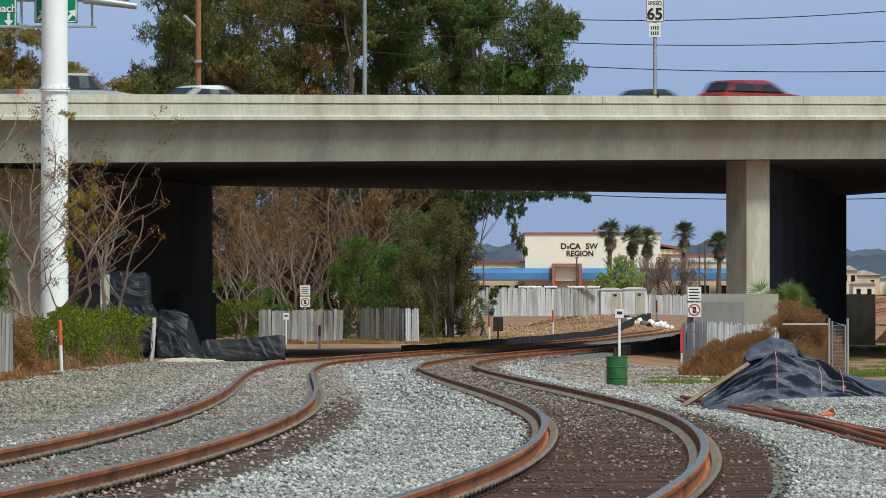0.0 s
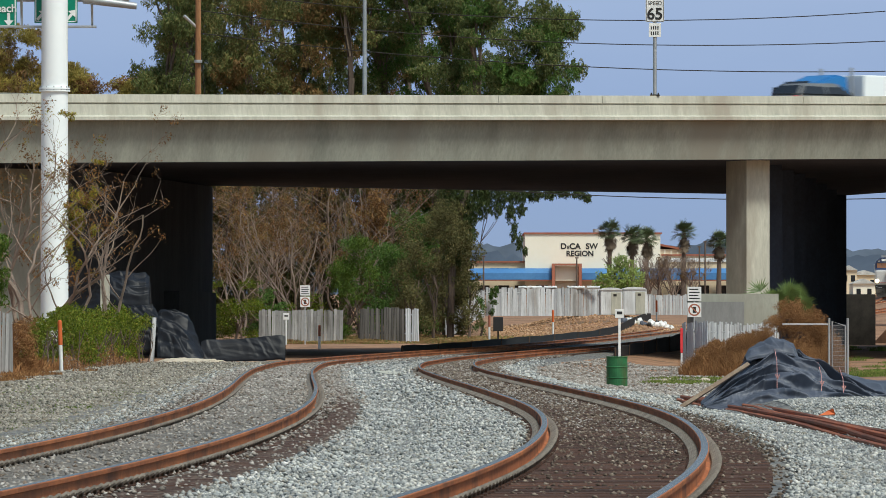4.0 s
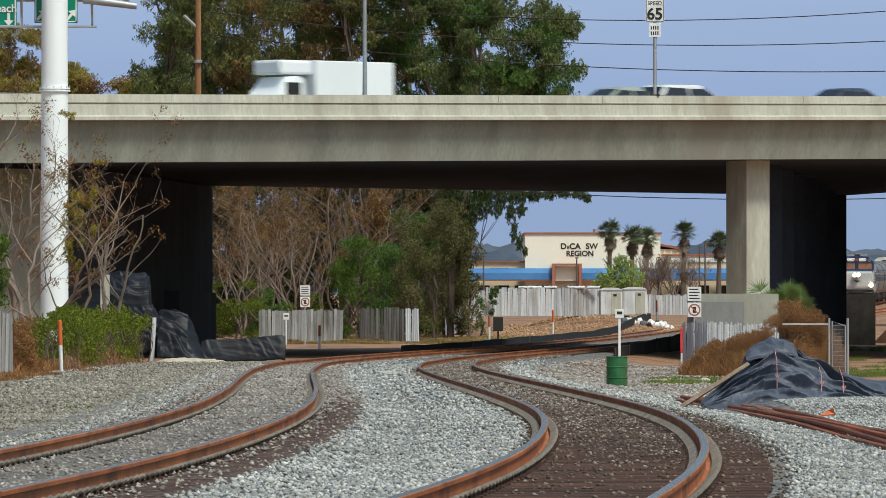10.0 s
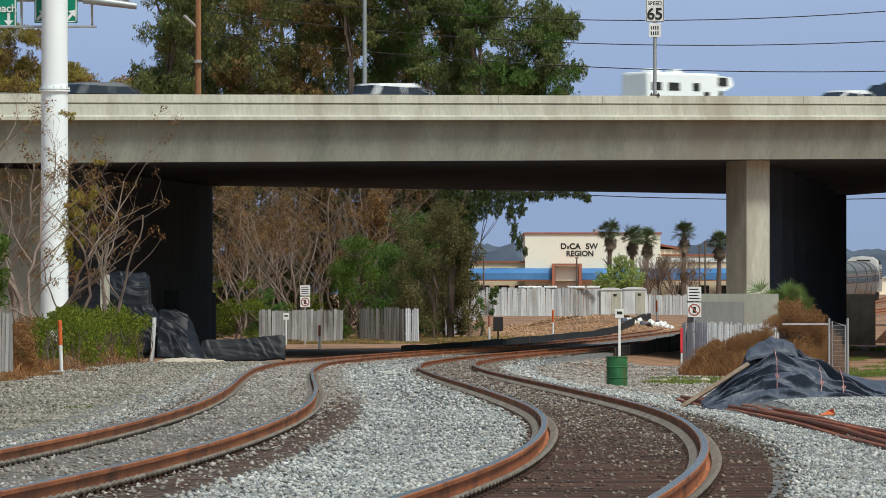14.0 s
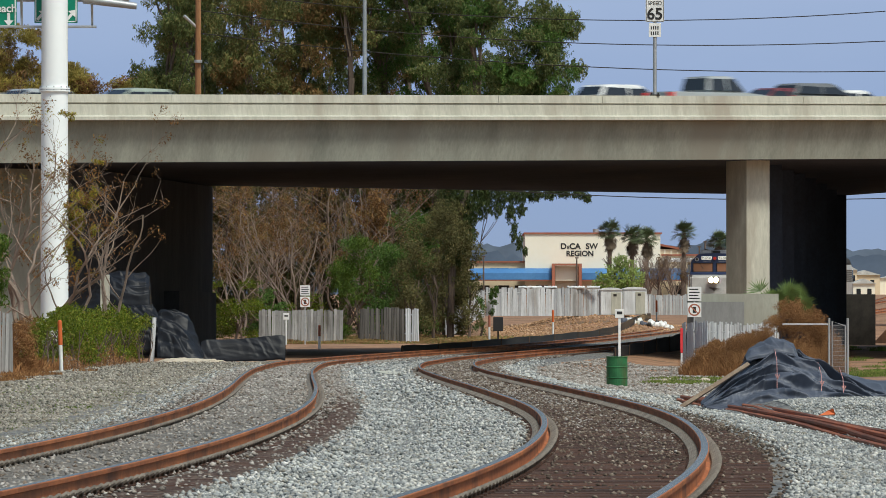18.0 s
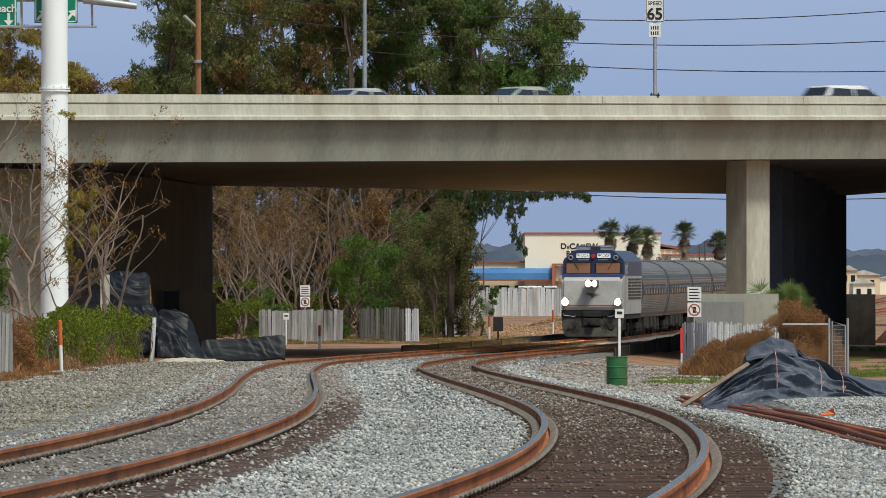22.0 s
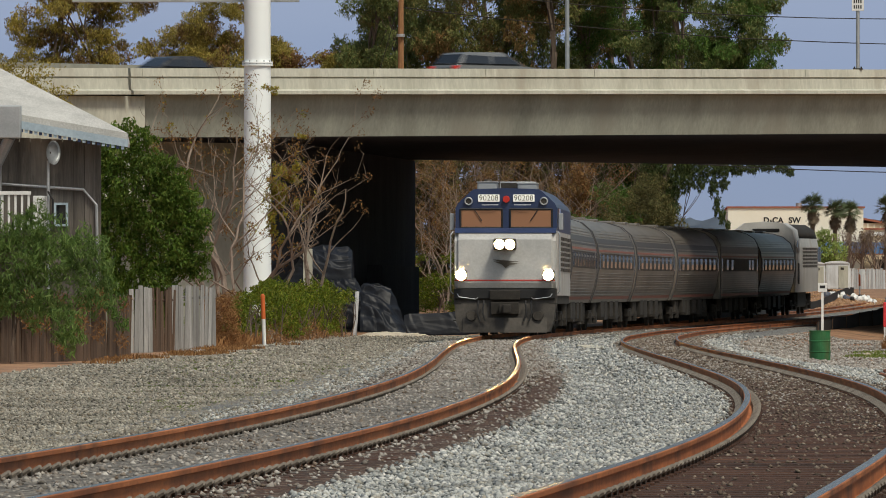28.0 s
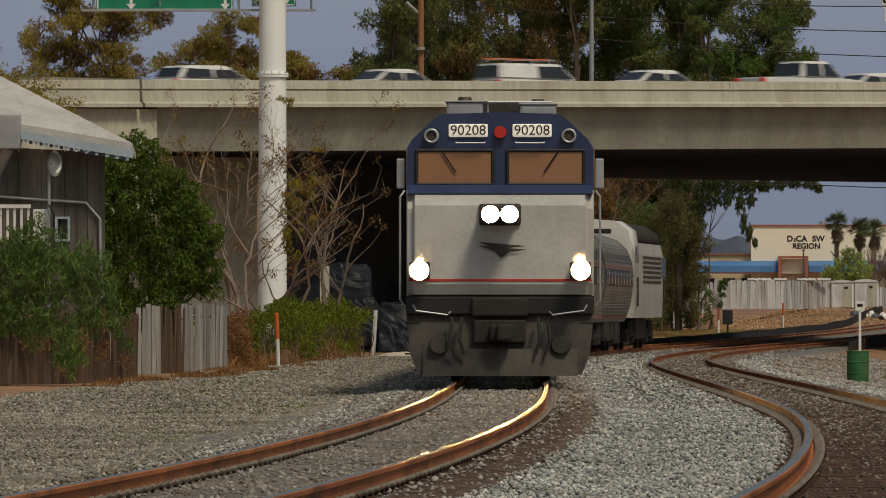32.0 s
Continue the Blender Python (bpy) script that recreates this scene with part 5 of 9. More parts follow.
    loft(bm, [[(-1.25, y, z), (0, y + 0.25, z), (1.25, y, z), (1.25, y - 0.1, z), (0, y + 0.1, z), (-1.25, y - 0.1, z)] for y, z in ((8.62, 0.10), (8.52, 0.55))])
    part("plow_blade", solid(bm), "plow", t)
    bm = bmesh.new()
    box(bm, (-0.16, 8.4, 0.72), (0.16, 9.0, 1.02), None, 0, 0.04)
    box(bm, (-0.22, 8.85, 0.70), (0.05, 9.15, 1.04), None, 0, 0.05)
    box(bm, (-0.42, 8.45, 0.66), (0.42, 8.62, 1.12), None, 0, 0.03)
    part("coupler", bm, "under", t)
    bm = bmesh.new()
    box(bm, (-0.45, 8.3, 1.20), (0.45, 8.58, 1.52), None, 0, 0.03)
    part("buffer_plate", bm, "under", t)
    bm = bmesh.new()
    cyl(bm, (-0.0, 7.4, 4.28), (0.0, 7.56, 4.28), 0.11, 0.1, 14)
    part("warning_beacon", bm, "red", t)
    for x, w, top in ((-0.62, 0.30, 4.75), (0.58, 0.30, 4.79)):
        bm = bmesh.new()
        box(bm, (x - w, 6.2, 4.56), (x + w, 7.1, top), None, 0, 0.05)
        h = part("roof_hatch", bm, "galvanised", t, "dull silver roof unit")
        bm = bmesh.new()
        box(bm, (x - w - 0.02, 6.17, top), (x + w + 0.02, 7.13, top + 0.03), None, 0, 0.01)
        part("cover_plate", bm, "galvanised", h)
        bm = bmesh.new()
        cyl(bm, (x, 6.7, top + 0.03), (x, 6.7, top + 0.10), 0.13, 0.10, 12)
        part("cap", bm, "plow", h)
    bm = bmesh.new()
    tube(bm, [(-0.85, 6.9, 4.62), (-0.85, 6.9, 4.80), (0.2, 6.9, 4.80), (0.2, 6.9, 4.62)], 0.022, 6)
    part("roof_rail", bm, "galvanised", t)
    bm = bmesh.new()
    box(bm, (-0.45, 5.2, 4.58), (0.40, 6.1, 4.84), None, 0, 0.04)
    part("roof_box", bm, "plow", t, "dark box between the roof units")
    bm = bmesh.new()
    box(bm, (-1.50, 8.36, 1.24), (1.50, 8.47, 1.54), None, 0, 0.02)
    part("anticlimber", bm, "black", t, "black recessed panel under the nose")
    for s in (-1, 1):
        for x in (0.62, 0.78):
            bm = bmesh.new()
            tube(bm, [(s * x, 8.55, 1.16), (s * x, 8.75, 1.05), (s * (x + 0.03), 8.80, 0.72), (s * (x - 0.05), 8.78, 0.45)], 0.028, 6)
            part("air_hose", bm, "dark_rubber", t)
        bm = bmesh.new()
        loft(bm, [[(s * 1.12 + q * math.cos(2 * math.pi * k / 18), y, 4.22 + q * math.sin(2 * math.pi * k / 18)) for k in range(18)] for q, y in ((0.125, 7.50), (0.125, 7.55), (0.085, 7.55), (0.085, 7.50))], True, False, 0, True)
        part("lamp_ring", solid(bm), "galvanised", t)
    bm = bmesh.new()
    for i in range(3):
        cyl(bm, (-0.75 + 0.14 * i, 4.6, 4.68), (-0.75 + 0.14 * i, 5.2, 4.70), 0.04, 0.09, 10)
    box(bm, (-0.85, 4.5, 4.58), (-0.4, 4.7, 4.68))
    part("horn", bm, "plow", t)
    bm = bmesh.new()
    box(bm, (-1.1, 0.2, 0.35), (1.1, 3.6, 1.3), None, 0, 0.1)
    part("fuel_tank", bm, "under", t)
    bm = bmesh.new()
    box(bm, (-1.48, -4.7, 1.05), (1.48, 8.3, 1.36))
    part("frame_sill", bm, "under", t)
    for y in (-1.8, 5.6):
        truck(t, y)
    for o in t.children:
        o.location.y -= 1.9
        if o.name.split(".")[0] not in ("wheelset", "bogie_frame"):
            for q in (o, *o.children):
                q.data.transform(Matrix.Diagonal((1.02, 1, 1, 1)))
                q.location.x *= 1.02
                # the body sits low over its pilot
                if q.location.z > 0.3:
                    q.location.z -= 0.14
                else:
                    for v in q.data.vertices:
                        v.co.z -= 0.14 * smoothstep(0.45, 1.5, v.co.z)
    return t


COACH = [(1.28, 0.98), (1.46, 1.5), (1.56, 2.1), (1.575, 2.55), (1.52, 3.0), (1.34, 3.44), (1.0, 3.74), (0.5, 3.90), (0.0, 3.94)]
BOXY = [(1.52, 0.98), (1.53, 1.5), (1.53, 2.2), (1.53, 3.0), (1.50, 3.3), (1.36, 3.6), (1.0, 3.82), (0.5, 3.95), (0.0, 3.98)]


def coach(label, half, windows):
    t = thing("coach", label, "railway coach", group="coaches of the train")
    bm = bmesh.new()
    L = 9.85
    shell(bm, [-L, -L + 0.5, L - 0.5, L], half, lambda y: 0.96 if abs(y) > L - 0.1 else 1.0, 0, True)
    part("body", solid(bm), "stainless", t, "dull stainless steel body shell")
    def side_x(z):
        return float(np.interp(z, [p[1] for p in half], [p[0] for p in half]))
    for s in (-1, 1):
        x = s * side_x(2.6)
        bm = bmesh.new()
        loft(bm, [[(s * (side_x(z) + o), y, z) for z, o in ((2.14, 0.008), (2.42, 0.008), (2.70, 0.008), (2.70, -0.02), (2.14, -0.02))] for y in (-L + 1.6, L - 1.6)])
        band = part("window_band", solid(bm), "plow", t, "dark window band")
        bm = bmesh.new()
        loft(bm, [[(s * (side_x(z) + o), y, z) for z, o in ((2.20, 0.014), (2.42, 0.014), (2.64, 0.014), (2.64, -0.01), (2.20, -0.01))] for y in (-0.45, 0.45)])
        pane = part("window_pane", solid(bm), "coach_glass", band)
        pane.location = (0, windows[0], 0)
        for y in windows[1:]:
            share("window_pane", pane, band, pose(0, y, 0))
        for z, h, mat in ((2.78, 0.035, "dull_red"), (3.06, 0.15, "shoulder_band"), (1.14, 0.05, "dull_red")):
            bm = bmesh.new()
            loft(bm, [[(s * (side_x(zz) + o), y, zz) for zz, o in ((z - h, 0.008), (z, 0.008), (z + h, 0.008), (z + h, -0.02), (z - h, -0.02))] for y in (-L + 0.5, L - 0.5)])
            part("stripe", solid(bm), mat, t, "dark band along the roof shoulder" if h > 0.1 else "thin faded red stripe")
        for z in [1.26 + 0.092 * k for k in range(9)] + [3.28, 3.38, 3.48]:
            bm = bmesh.new()
            cyl(bm, (s * side_x(z), -L + 0.6, z), (s * side_x(z), L - 0.6, z), 0.018, 0.018, 5)
            part("corrugation", bm, "stainless", t)
        for y in (-L + 0.95, L - 0.95):
            bm = bmesh.new()
            loft(bm, [[(s * (side_x(z) + 0.006), yy, z) for z in (1.1, 2.0, 2.6, 3.1)] + [(s * (side_x(z) - 0.02), yy, z) for z in (3.1, 2.6, 2.0, 1.1)] for yy in (y - 0.4, y + 0.4)])
            d = part("vestibule_door", solid(bm), "stainless", t)
            bm = bmesh.new()
            box(bm, (s * (side_x(2.42) + 0.012) - 0.01, y - 0.2, 2.15), (s * (side_x(2.42) + 0.012) + 0.01, y + 0.2, 2.68))
            part("door_window", bm, "coach_glass", d)
    for e in (-1, 1):
        bm = bmesh.new()
        shell(bm, sorted((e * (L - 0.42), e * (L - 0.30))), [(x * 1.012, z if z < 1.2 else z * 1.004) for x, z in half], lambda y: 1.0, 0, True)
        part("end_ring", solid(bm), "shoulder_band", t, "dark ring at the coach end")
    for y in (-L - 0.12, L + 0.12):
        bm = bmesh.new()
        box(bm, (-0.55, y - 0.2, 1.0), (0.55, y + 0.2, 3.3), None, 0, 0.05)
        part("diaphragm", bm, "under", t)
    for i, y in enumerate((-3.4, -0.6, 2.2, 4.0)):
        bm = bmesh.new()
        box(bm, (-1.3, y - 0.9, 0.35 + 0.1 * (i % 2)), (1.3, y + 0.6, 1.02), None, 0, 0.03)
        part("underfloor_case", bm, "under", t)
    for y in (-6.6, 6.6):
        truck(t, y)
    for y in (-6, 0, 6):
        bm = bmesh.new()
        box(bm, (-0.4, y - 0.7, 3.9), (0.4, y + 0.7, 4.02), None, 0, 0.04)
        part("roof_vent", bm, "stainless", t)
    return t


def pushing_locomotive():
    t = thing("diesel_locomotive", "white streamlined diesel locomotive with a dark roof pushing the train", "locomotive")
    L = 7.9
    bm = bmesh.new()
    shell(bm, [-L, -L + 1.6, L - 0.3, L], [(1.5, 1.1), (1.54, 2.0), (1.54, 3.3), (1.45, 3.72), (0.0, 3.74)], lambda y: 0.9 if y < -L + 0.1 else 1.0)
    part("body", solid(bm), "loco_white", t)
    bm = bmesh.new()
    shell(bm, [-L + 1.5, -L + 3.0, L - 1.2, L - 0.2], [(1.46, 3.70), (1.32, 4.1), (0.9, 4.38), (0.0, 4.42)], lambda y: 0.92 if abs(y) > L - 1.0 else 1.0, 0, True)
    part("roof", solid(bm), "under", t, "dark rounded roof")
    bm = bmesh.new()
    shell(bm, [L - 2.0, L - 0.45, L - 0.12, L + 0.02], [(1.55, 3.0), (1.55, 3.55), (1.45, 4.10), (1.0, 4.42), (0.0, 4.50)], lambda y: 1.0 if y < L - 0.3 else (0.98 if y < L else 0.93), 0, True)
    part("end_fairing", solid(bm), "fairing_white", t, "white rounded end hood")
    bm = bmesh.new()
    box(bm, (-0.75, L - 0.1, 4.0), (0.55, L + 0.045, 4.16), None, 0, 0.03)
    part("end_vent", bm, "black", t, "black slot vent")
    bm = bmesh.new()
    box(bm, (0.95, L - 0.1, 3.66), (1.2, L + 0.045, 3.86), None, 0, 0.02)
    part("end_lamp_box", bm, "black", t)
    for s in (-1, 1):
        for y, z, w, h in ((-6.2, 2.9, 0.5, 0.7), (-7.2, 2.9, 0.4, 0.7), (7.2, 3.4, 0.3, 0.35), (6.3, 2.0, 0.4, 1.0)):
            bm = bmesh.new()
            box(bm, (s * 1.545 - 0.012, y - w, z - h / 2), (s * 1.545 + 0.012, y + w, z + h / 2), None, 0, 0.01)
            part("side_window" if z > 2.5 else "side_door", bm, "glass" if z > 2.5 else "under", t)
        for y in (-4.2, -1.9, 0.4, 2.7):
            bm = bmesh.new()
            for k in range(6):
                box(bm, (s * 1.545 - 0.012, y - 1.0, 2.3 + 0.17 * k), (s * 1.545 + 0.012, y + 1.0, 2.4 + 0.17 * k))
            part("grille", bm, "plow", t)
        bm = bmesh.new()
        cyl(bm, (s * 1.2, L, 1.3), (s * 1.2, L + 0.04, 1.3), 0.08, 0.08, 12)
        part("marker_lamp", bm, "dim_lamp", t)
    bm = bmesh.new()
    box(bm, (-1.2, -2.6, 0.35), (1.2, 2.6, 1.15), None, 0, 0.1)
    part("fuel_tank", bm, "under", t)
    for y in (-4.7, 4.7):
        truck(t, y)
    return t


M["dull_red"] = plain("dull_red", (0.27, 0.11, 0.085), 0.5)
M["fairing_white"] = surface("fairing_white", (0.55, 0.55, 0.54), (0.72, 0.72, 0.70), 1.0, 0.45, 0, 14.0, 0.2, relief=0, world_space=False)
M["shoulder_band"] = plain("shoulder_band", (0.085, 0.082, 0.085), 0.45, 0.3)
M["coach_glass"] = glass_dark("coach_glass", (0.03, 0.04, 0.07))
M["board_light"] = glow("board_light", (0.9, 0.88, 0.82), 0.45)
TRAIN = []


def build_train():
    ten = [-7.2 + 2.06 * i for i in range(8)]
    few = [-6.5, -4.9, 3.9, 6.2]
    lab = "dull stainless steel passenger coach with a dark window band"
    first = coach(lab, COACH, ten)
    cafe = coach("boxier stainless steel coach with few windows", BOXY, few)
    TRAIN.append((cab_unit(), 13.2, 3.7))
    TRAIN.append((first, 20.0, 6.6))
    for i in range(3):
        TRAIN.append((copy_thing(first, pose(0, 0, 0)), 20.0, 6.6))
    TRAIN.append((cafe, 20.0, 6.6))
    TRAIN.append((copy_thing(first, pose(0, 0, 0)), 20.0, 6.6))
    TRAIN.append((pushing_locomotive(), 16.0, 4.7))


def key_train():
    behind = 0.0
    for ob, length, bogie in TRAIN:
        walk(ob, [(k, riding(run(k) - behind - length / 2, bogie)) for k in range(33)])
        behind += length + 0.35

# ---------------------------------------------------------------- freeway traffic
PAINT = {"red": (0.28, 0.012, 0.02), "dark red": (0.14, 0.012, 0.02), "white": (0.80, 0.81, 0.80), "silver": (0.42, 0.45, 0.46), "grey": (0.16, 0.17, 0.18), "black": (0.018, 0.019, 0.022),
         "dark blue": (0.03, 0.045, 0.08), "pale green": (0.36, 0.42, 0.36)}


def wheel(parent, x, y, r=0.33, w=0.22):
    bm = bmesh.new()
    s = 1 if x > 0 else -1
    cyl(bm, (-w / 2, 0, 0), (w / 2, 0, 0), r, r, 18)
    o = part("wheel", bm, "dark_rubber", parent)
    o.location = (x, y, r)
    bm = bmesh.new()
    cyl(bm, (s * (w / 2 - 0.01), 0, 0), (s * (w / 2 + 0.012), 0, 0), r * 0.62, r * 0.55, 12)
    part("rim", bm, "galvanised", o)


def prism(bm, outline, x0, x1, top_in=0.0, z_in=1.0, index=0):
    """Side outline of (y, z) made solid, drawn in above the height z_in."""
    def row(x, s):
        return [(x - s * (top_in if z > z_in else 0.0), y, z) for y, z in outline]
    loft(bm, [row(x0, -1), row(x1, 1)], True, True, index)


SHAPES = {  # body outline, roof outline (glasshouse), width, wheel places, wheel size
    "sedan": ([(-2.35, 0.35), (-2.4, 0.75), (-2.2, 0.95), (1.2, 0.95), (2.15, 0.82), (2.35, 0.6), (2.3, 0.3)], [(-1.75, 0.93), (-0.95, 1.42), (0.25, 1.44), (1.15, 0.93)], 0.9, (-1.4, 1.42), 0.32),
    "suv": ([(-2.35, 0.4), (-2.4, 0.95), (-2.3, 1.1), (1.3, 1.08), (2.2, 0.98), (2.4, 0.7), (2.35, 0.38)], [(-2.25, 1.08), (-1.85, 1.61), (0.2, 1.64), (1.25, 1.06)], 0.95, (-1.42, 1.45), 0.37),
    "pickup": ([(-2.85, 0.5), (-2.85, 1.12), (-0.9, 1.12), (1.4, 1.14), (2.55, 1.05), (2.75, 0.75), (2.7, 0.45)], [(-0.85, 1.12), (-0.7, 1.80), (0.7, 1.82), (1.45, 1.12)], 0.97, (-1.8, 1.75), 0.39),
    "van": ([(-2.4, 0.42), (-2.45, 1.05), (-2.4, 1.12), (1.5, 1.1), (2.3, 0.95), (2.45, 0.7), (2.4, 0.4)], [(-2.4, 1.1), (-2.35, 1.74), (0.8, 1.76), (1.55, 1.09)], 0.95, (-1.45, 1.5), 0.35),
}


def car(kind, label):
    body, roof, w, axles, r = SHAPES[kind]
    t = thing("passenger_car" if kind in ("sedan", "suv") else kind, label, {"sedan": "car", "suv": "car", "pickup": "pickup truck", "van": "van"}[kind])
    bm = bmesh.new()
    prism(bm, body, -w, w, 0.05, 0.9)
    bmesh.ops.bevel(bm, geom=bm.edges[:], offset=0.05, segments=2, affect="EDGES")
    part("body", solid(bm), "car_paint", t)
    bm = bmesh.new()
    prism(bm, roof, -w + 0.06, w - 0.06, 0.16, roof[0][1] + 0.1)
    bmesh.ops.bevel(bm, geom=bm.edges[:], offset=0.09, segments=3, affect="EDGES")
    part("cabin", solid(bm), "car_paint", t)
    (y0, z0), (y1, z1), (y2, z2), (y3, z3) = roof
    zt = z1 - 0.10
    def along(ya, za, yb, zb, z):
        return ya + (yb - ya) * (z - za) / (zb - za)
    for s in (-1, 1):
        ya, yb = along(y0, z0, y1, z1, z0 + 0.08) + 0.16, along(y3, z3, y2, z2, z0 + 0.08) - 0.16
        yc, yd = along(y0, z0, y1, z1, zt) + 0.14, along(y3, z3, y2, z2, zt) - 0.12
        mid = (ya + yb) / 2
        for p, q, p2, q2 in ((ya, mid - 0.05, yc, mid - 0.05), (mid + 0.05, yb, mid + 0.05, yd)):
            if kind == "van" and p == ya:
                continue
            bm = bmesh.new()
            xb, xt = s * (w - 0.05), s * (w - 0.19)
            loft(bm, [[(xb, p, z0 + 0.08), (xb, q, z0 + 0.08), (xt, q2, zt), (xt, p2, zt)], [(xb - s * 0.05, p, z0 + 0.08), (xb - s * 0.05, q, z0 + 0.08), (xt - s * 0.05, q2, zt), (xt - s * 0.05, p2, zt)]])
            part("side_window", solid(bm), "glass", t)
    for a, b, nm in (((y0, z0), (y1, z1), "rear_window"), ((y3, z3), (y2, z2), "windscreen")):
        d = -0.02 if nm == "rear_window" else 0.02
        bm = bmesh.new()
        za, zb = a[1] + 0.1, b[1] - 0.08
        ya, yb = along(a[0], a[1], b[0], b[1], za) + d, along(a[0], a[1], b[0], b[1], zb) + d
        loft(bm, [[(-w + 0.2, ya, za), (w - 0.2, ya, za), (w - 0.28, yb, zb), (-w + 0.28, yb, zb)], [(-w + 0.2, ya - 2 * d, za), (w - 0.2, ya - 2 * d, za), (w - 0.28, yb - 2 * d, zb), (-w + 0.28, yb - 2 * d, zb)]])
        part(nm, solid(bm), "glass", t)
    for s in (-1, 1):
        for y in axles:
            wheel(t, s * (w - 0.1), y, r)
        bm = bmesh.new()
        y, z = body[0][0], body[2][1]
        box(bm, (s * (w - 0.2) - 0.14, y - 0.04, z - 0.22), (s * (w - 0.2) + 0.14, y + 0.12, z - 0.04), None, 0, 0.02)
        part("tail_light", bm, "tail_lamp", t)
        bm = bmesh.new()
        y, z = body[-2][0], body[-2][1]
        box(bm, (s * (w - 0.25) - 0.16, y - 0.15, z), (s * (w - 0.25) + 0.16, y + 0.02, z + 0.13), None, 0, 0.02)
        part("head_light", bm, "sign_white", t)
    if kind == "van":
        for y in (-1.9, -0.7, 0.5):
            bm = bmesh.new()
            tube(bm, [(-0.7, y, 1.7), (-0.7, y, 1.9), (0.7, y, 1.9), (0.7, y, 1.7)], 0.025)
            part("roof_rack", bm, "galvanised", t)
        bm = bmesh.new()
        for x in (-0.5, -0.15):
            cyl(bm, (x, -2.2, 1.94), (x, 1.0, 1.94), 0.035, 0.035, 6)
        part("ladder", bm, "orange", t)
    return t


def box_truck(label):
    t = thing("box_truck", label, "truck")
    bm = bmesh.new()
    box(bm, (-1.2, -3.1, 0.95), (1.2, 1.45, 3.2), None, 0, 0.04)
    part("cargo_box", bm, "white_paint", t)
    bm = bmesh.new()
    box(bm, (-0.95, 1.47, 2.55), (0.95, 3.3, 3.2), None, 0, 0.12)
    part("cooling_unit", bm, "white_paint", t)
    bm = bmesh.new()
    prism(bm, [(1.85, 0.5), (1.85, 2.35), (2.2, 2.5), (2.95, 2.45), (3.45, 1.6), (4.1, 1.45), (4.2, 0.5)], -1.05, 1.05, 0.12, 1.6)
    bmesh.ops.bevel(bm, geom=bm.edges[:], offset=0.05, segments=2, affect="EDGES")
    part("cab", solid(bm), "white_paint", t)
    for s in (-1, 1):
        bm = bmesh.new()
        box(bm, (s * 1.0 - 0.02, 2.15, 1.6), (s * 1.0 + 0.02, 3.0, 2.2), None, 0, 0.01)
        part("side_window", bm, "glass", t)
        for y in (-2.0, 3.0):
            wheel(t, s * 0.95, y, 0.42, 0.28)
    bm = bmesh.new()
    box(bm, (-0.9, -3.1, 0.6), (0.9, 3.4, 0.95))
    part("chassis", bm, "under", t)
    return t


def tractor(t, paint, y0):
    bm = bmesh.new()
    prism(bm, [(y0 - 3.4, 0.7), (y0 - 3.4, 3.45), (y0 - 2.6, 3.55), (y0 - 1.2, 3.1), (y0 - 0.5, 2.5), (y0 - 0.1, 1.95), (y0 + 1.2, 1.6), (y0 + 1.45, 1.2), (y0 + 1.45, 0.6)], -1.18, 1.18, 0.18, 2.2)
    bmesh.ops.bevel(bm, geom=bm.edges[:], offset=0.08, segments=2, affect="EDGES")
    part("cab", solid(bm), paint, t)
    for s in (-1, 1):
        bm = bmesh.new()
        box(bm, (s * 1.06 - 0.02, y0 - 1.4, 2.25), (s * 1.06 + 0.02, y0 - 0.5, 2.95), None, 0, 0.01)
        part("side_window", bm, "glass", t)
        for y in (y0 - 4.6, y0 - 3.3, y0 + 0.6):
            wheel(t, s * 0.98, y, 0.5, 0.3)
        bm = bmesh.new()
        cyl(bm, (s * 1.05, y0 - 3.6, 1.0), (s * 1.05, y0 - 3.6, 3.9), 0.08, 0.08, 8)
        part("exhaust_pipe", bm, "galvanised", t)
    bm = bmesh.new()
    loft(bm, [[(-0.85, y0 - 0.3, 2.62), (0.85, y0 - 0.3, 2.62), (0.8, y0 - 1.05, 3.22), (-0.8, y0 - 1.05, 3.22)], [(-0.85, y0 - 0.4, 2.58), (0.85, y0 - 0.4, 2.58), (0.8, y0 - 1.15, 3.2), (-0.8, y0 - 1.15, 3.2)]])
    part("windscreen", solid(bm), "glass", t)
    bm = bmesh.new()
    box(bm, (-0.5, y0 - 6.0, 0.7), (0.5, y0, 1.0))
    part("chassis", bm, "under", t)


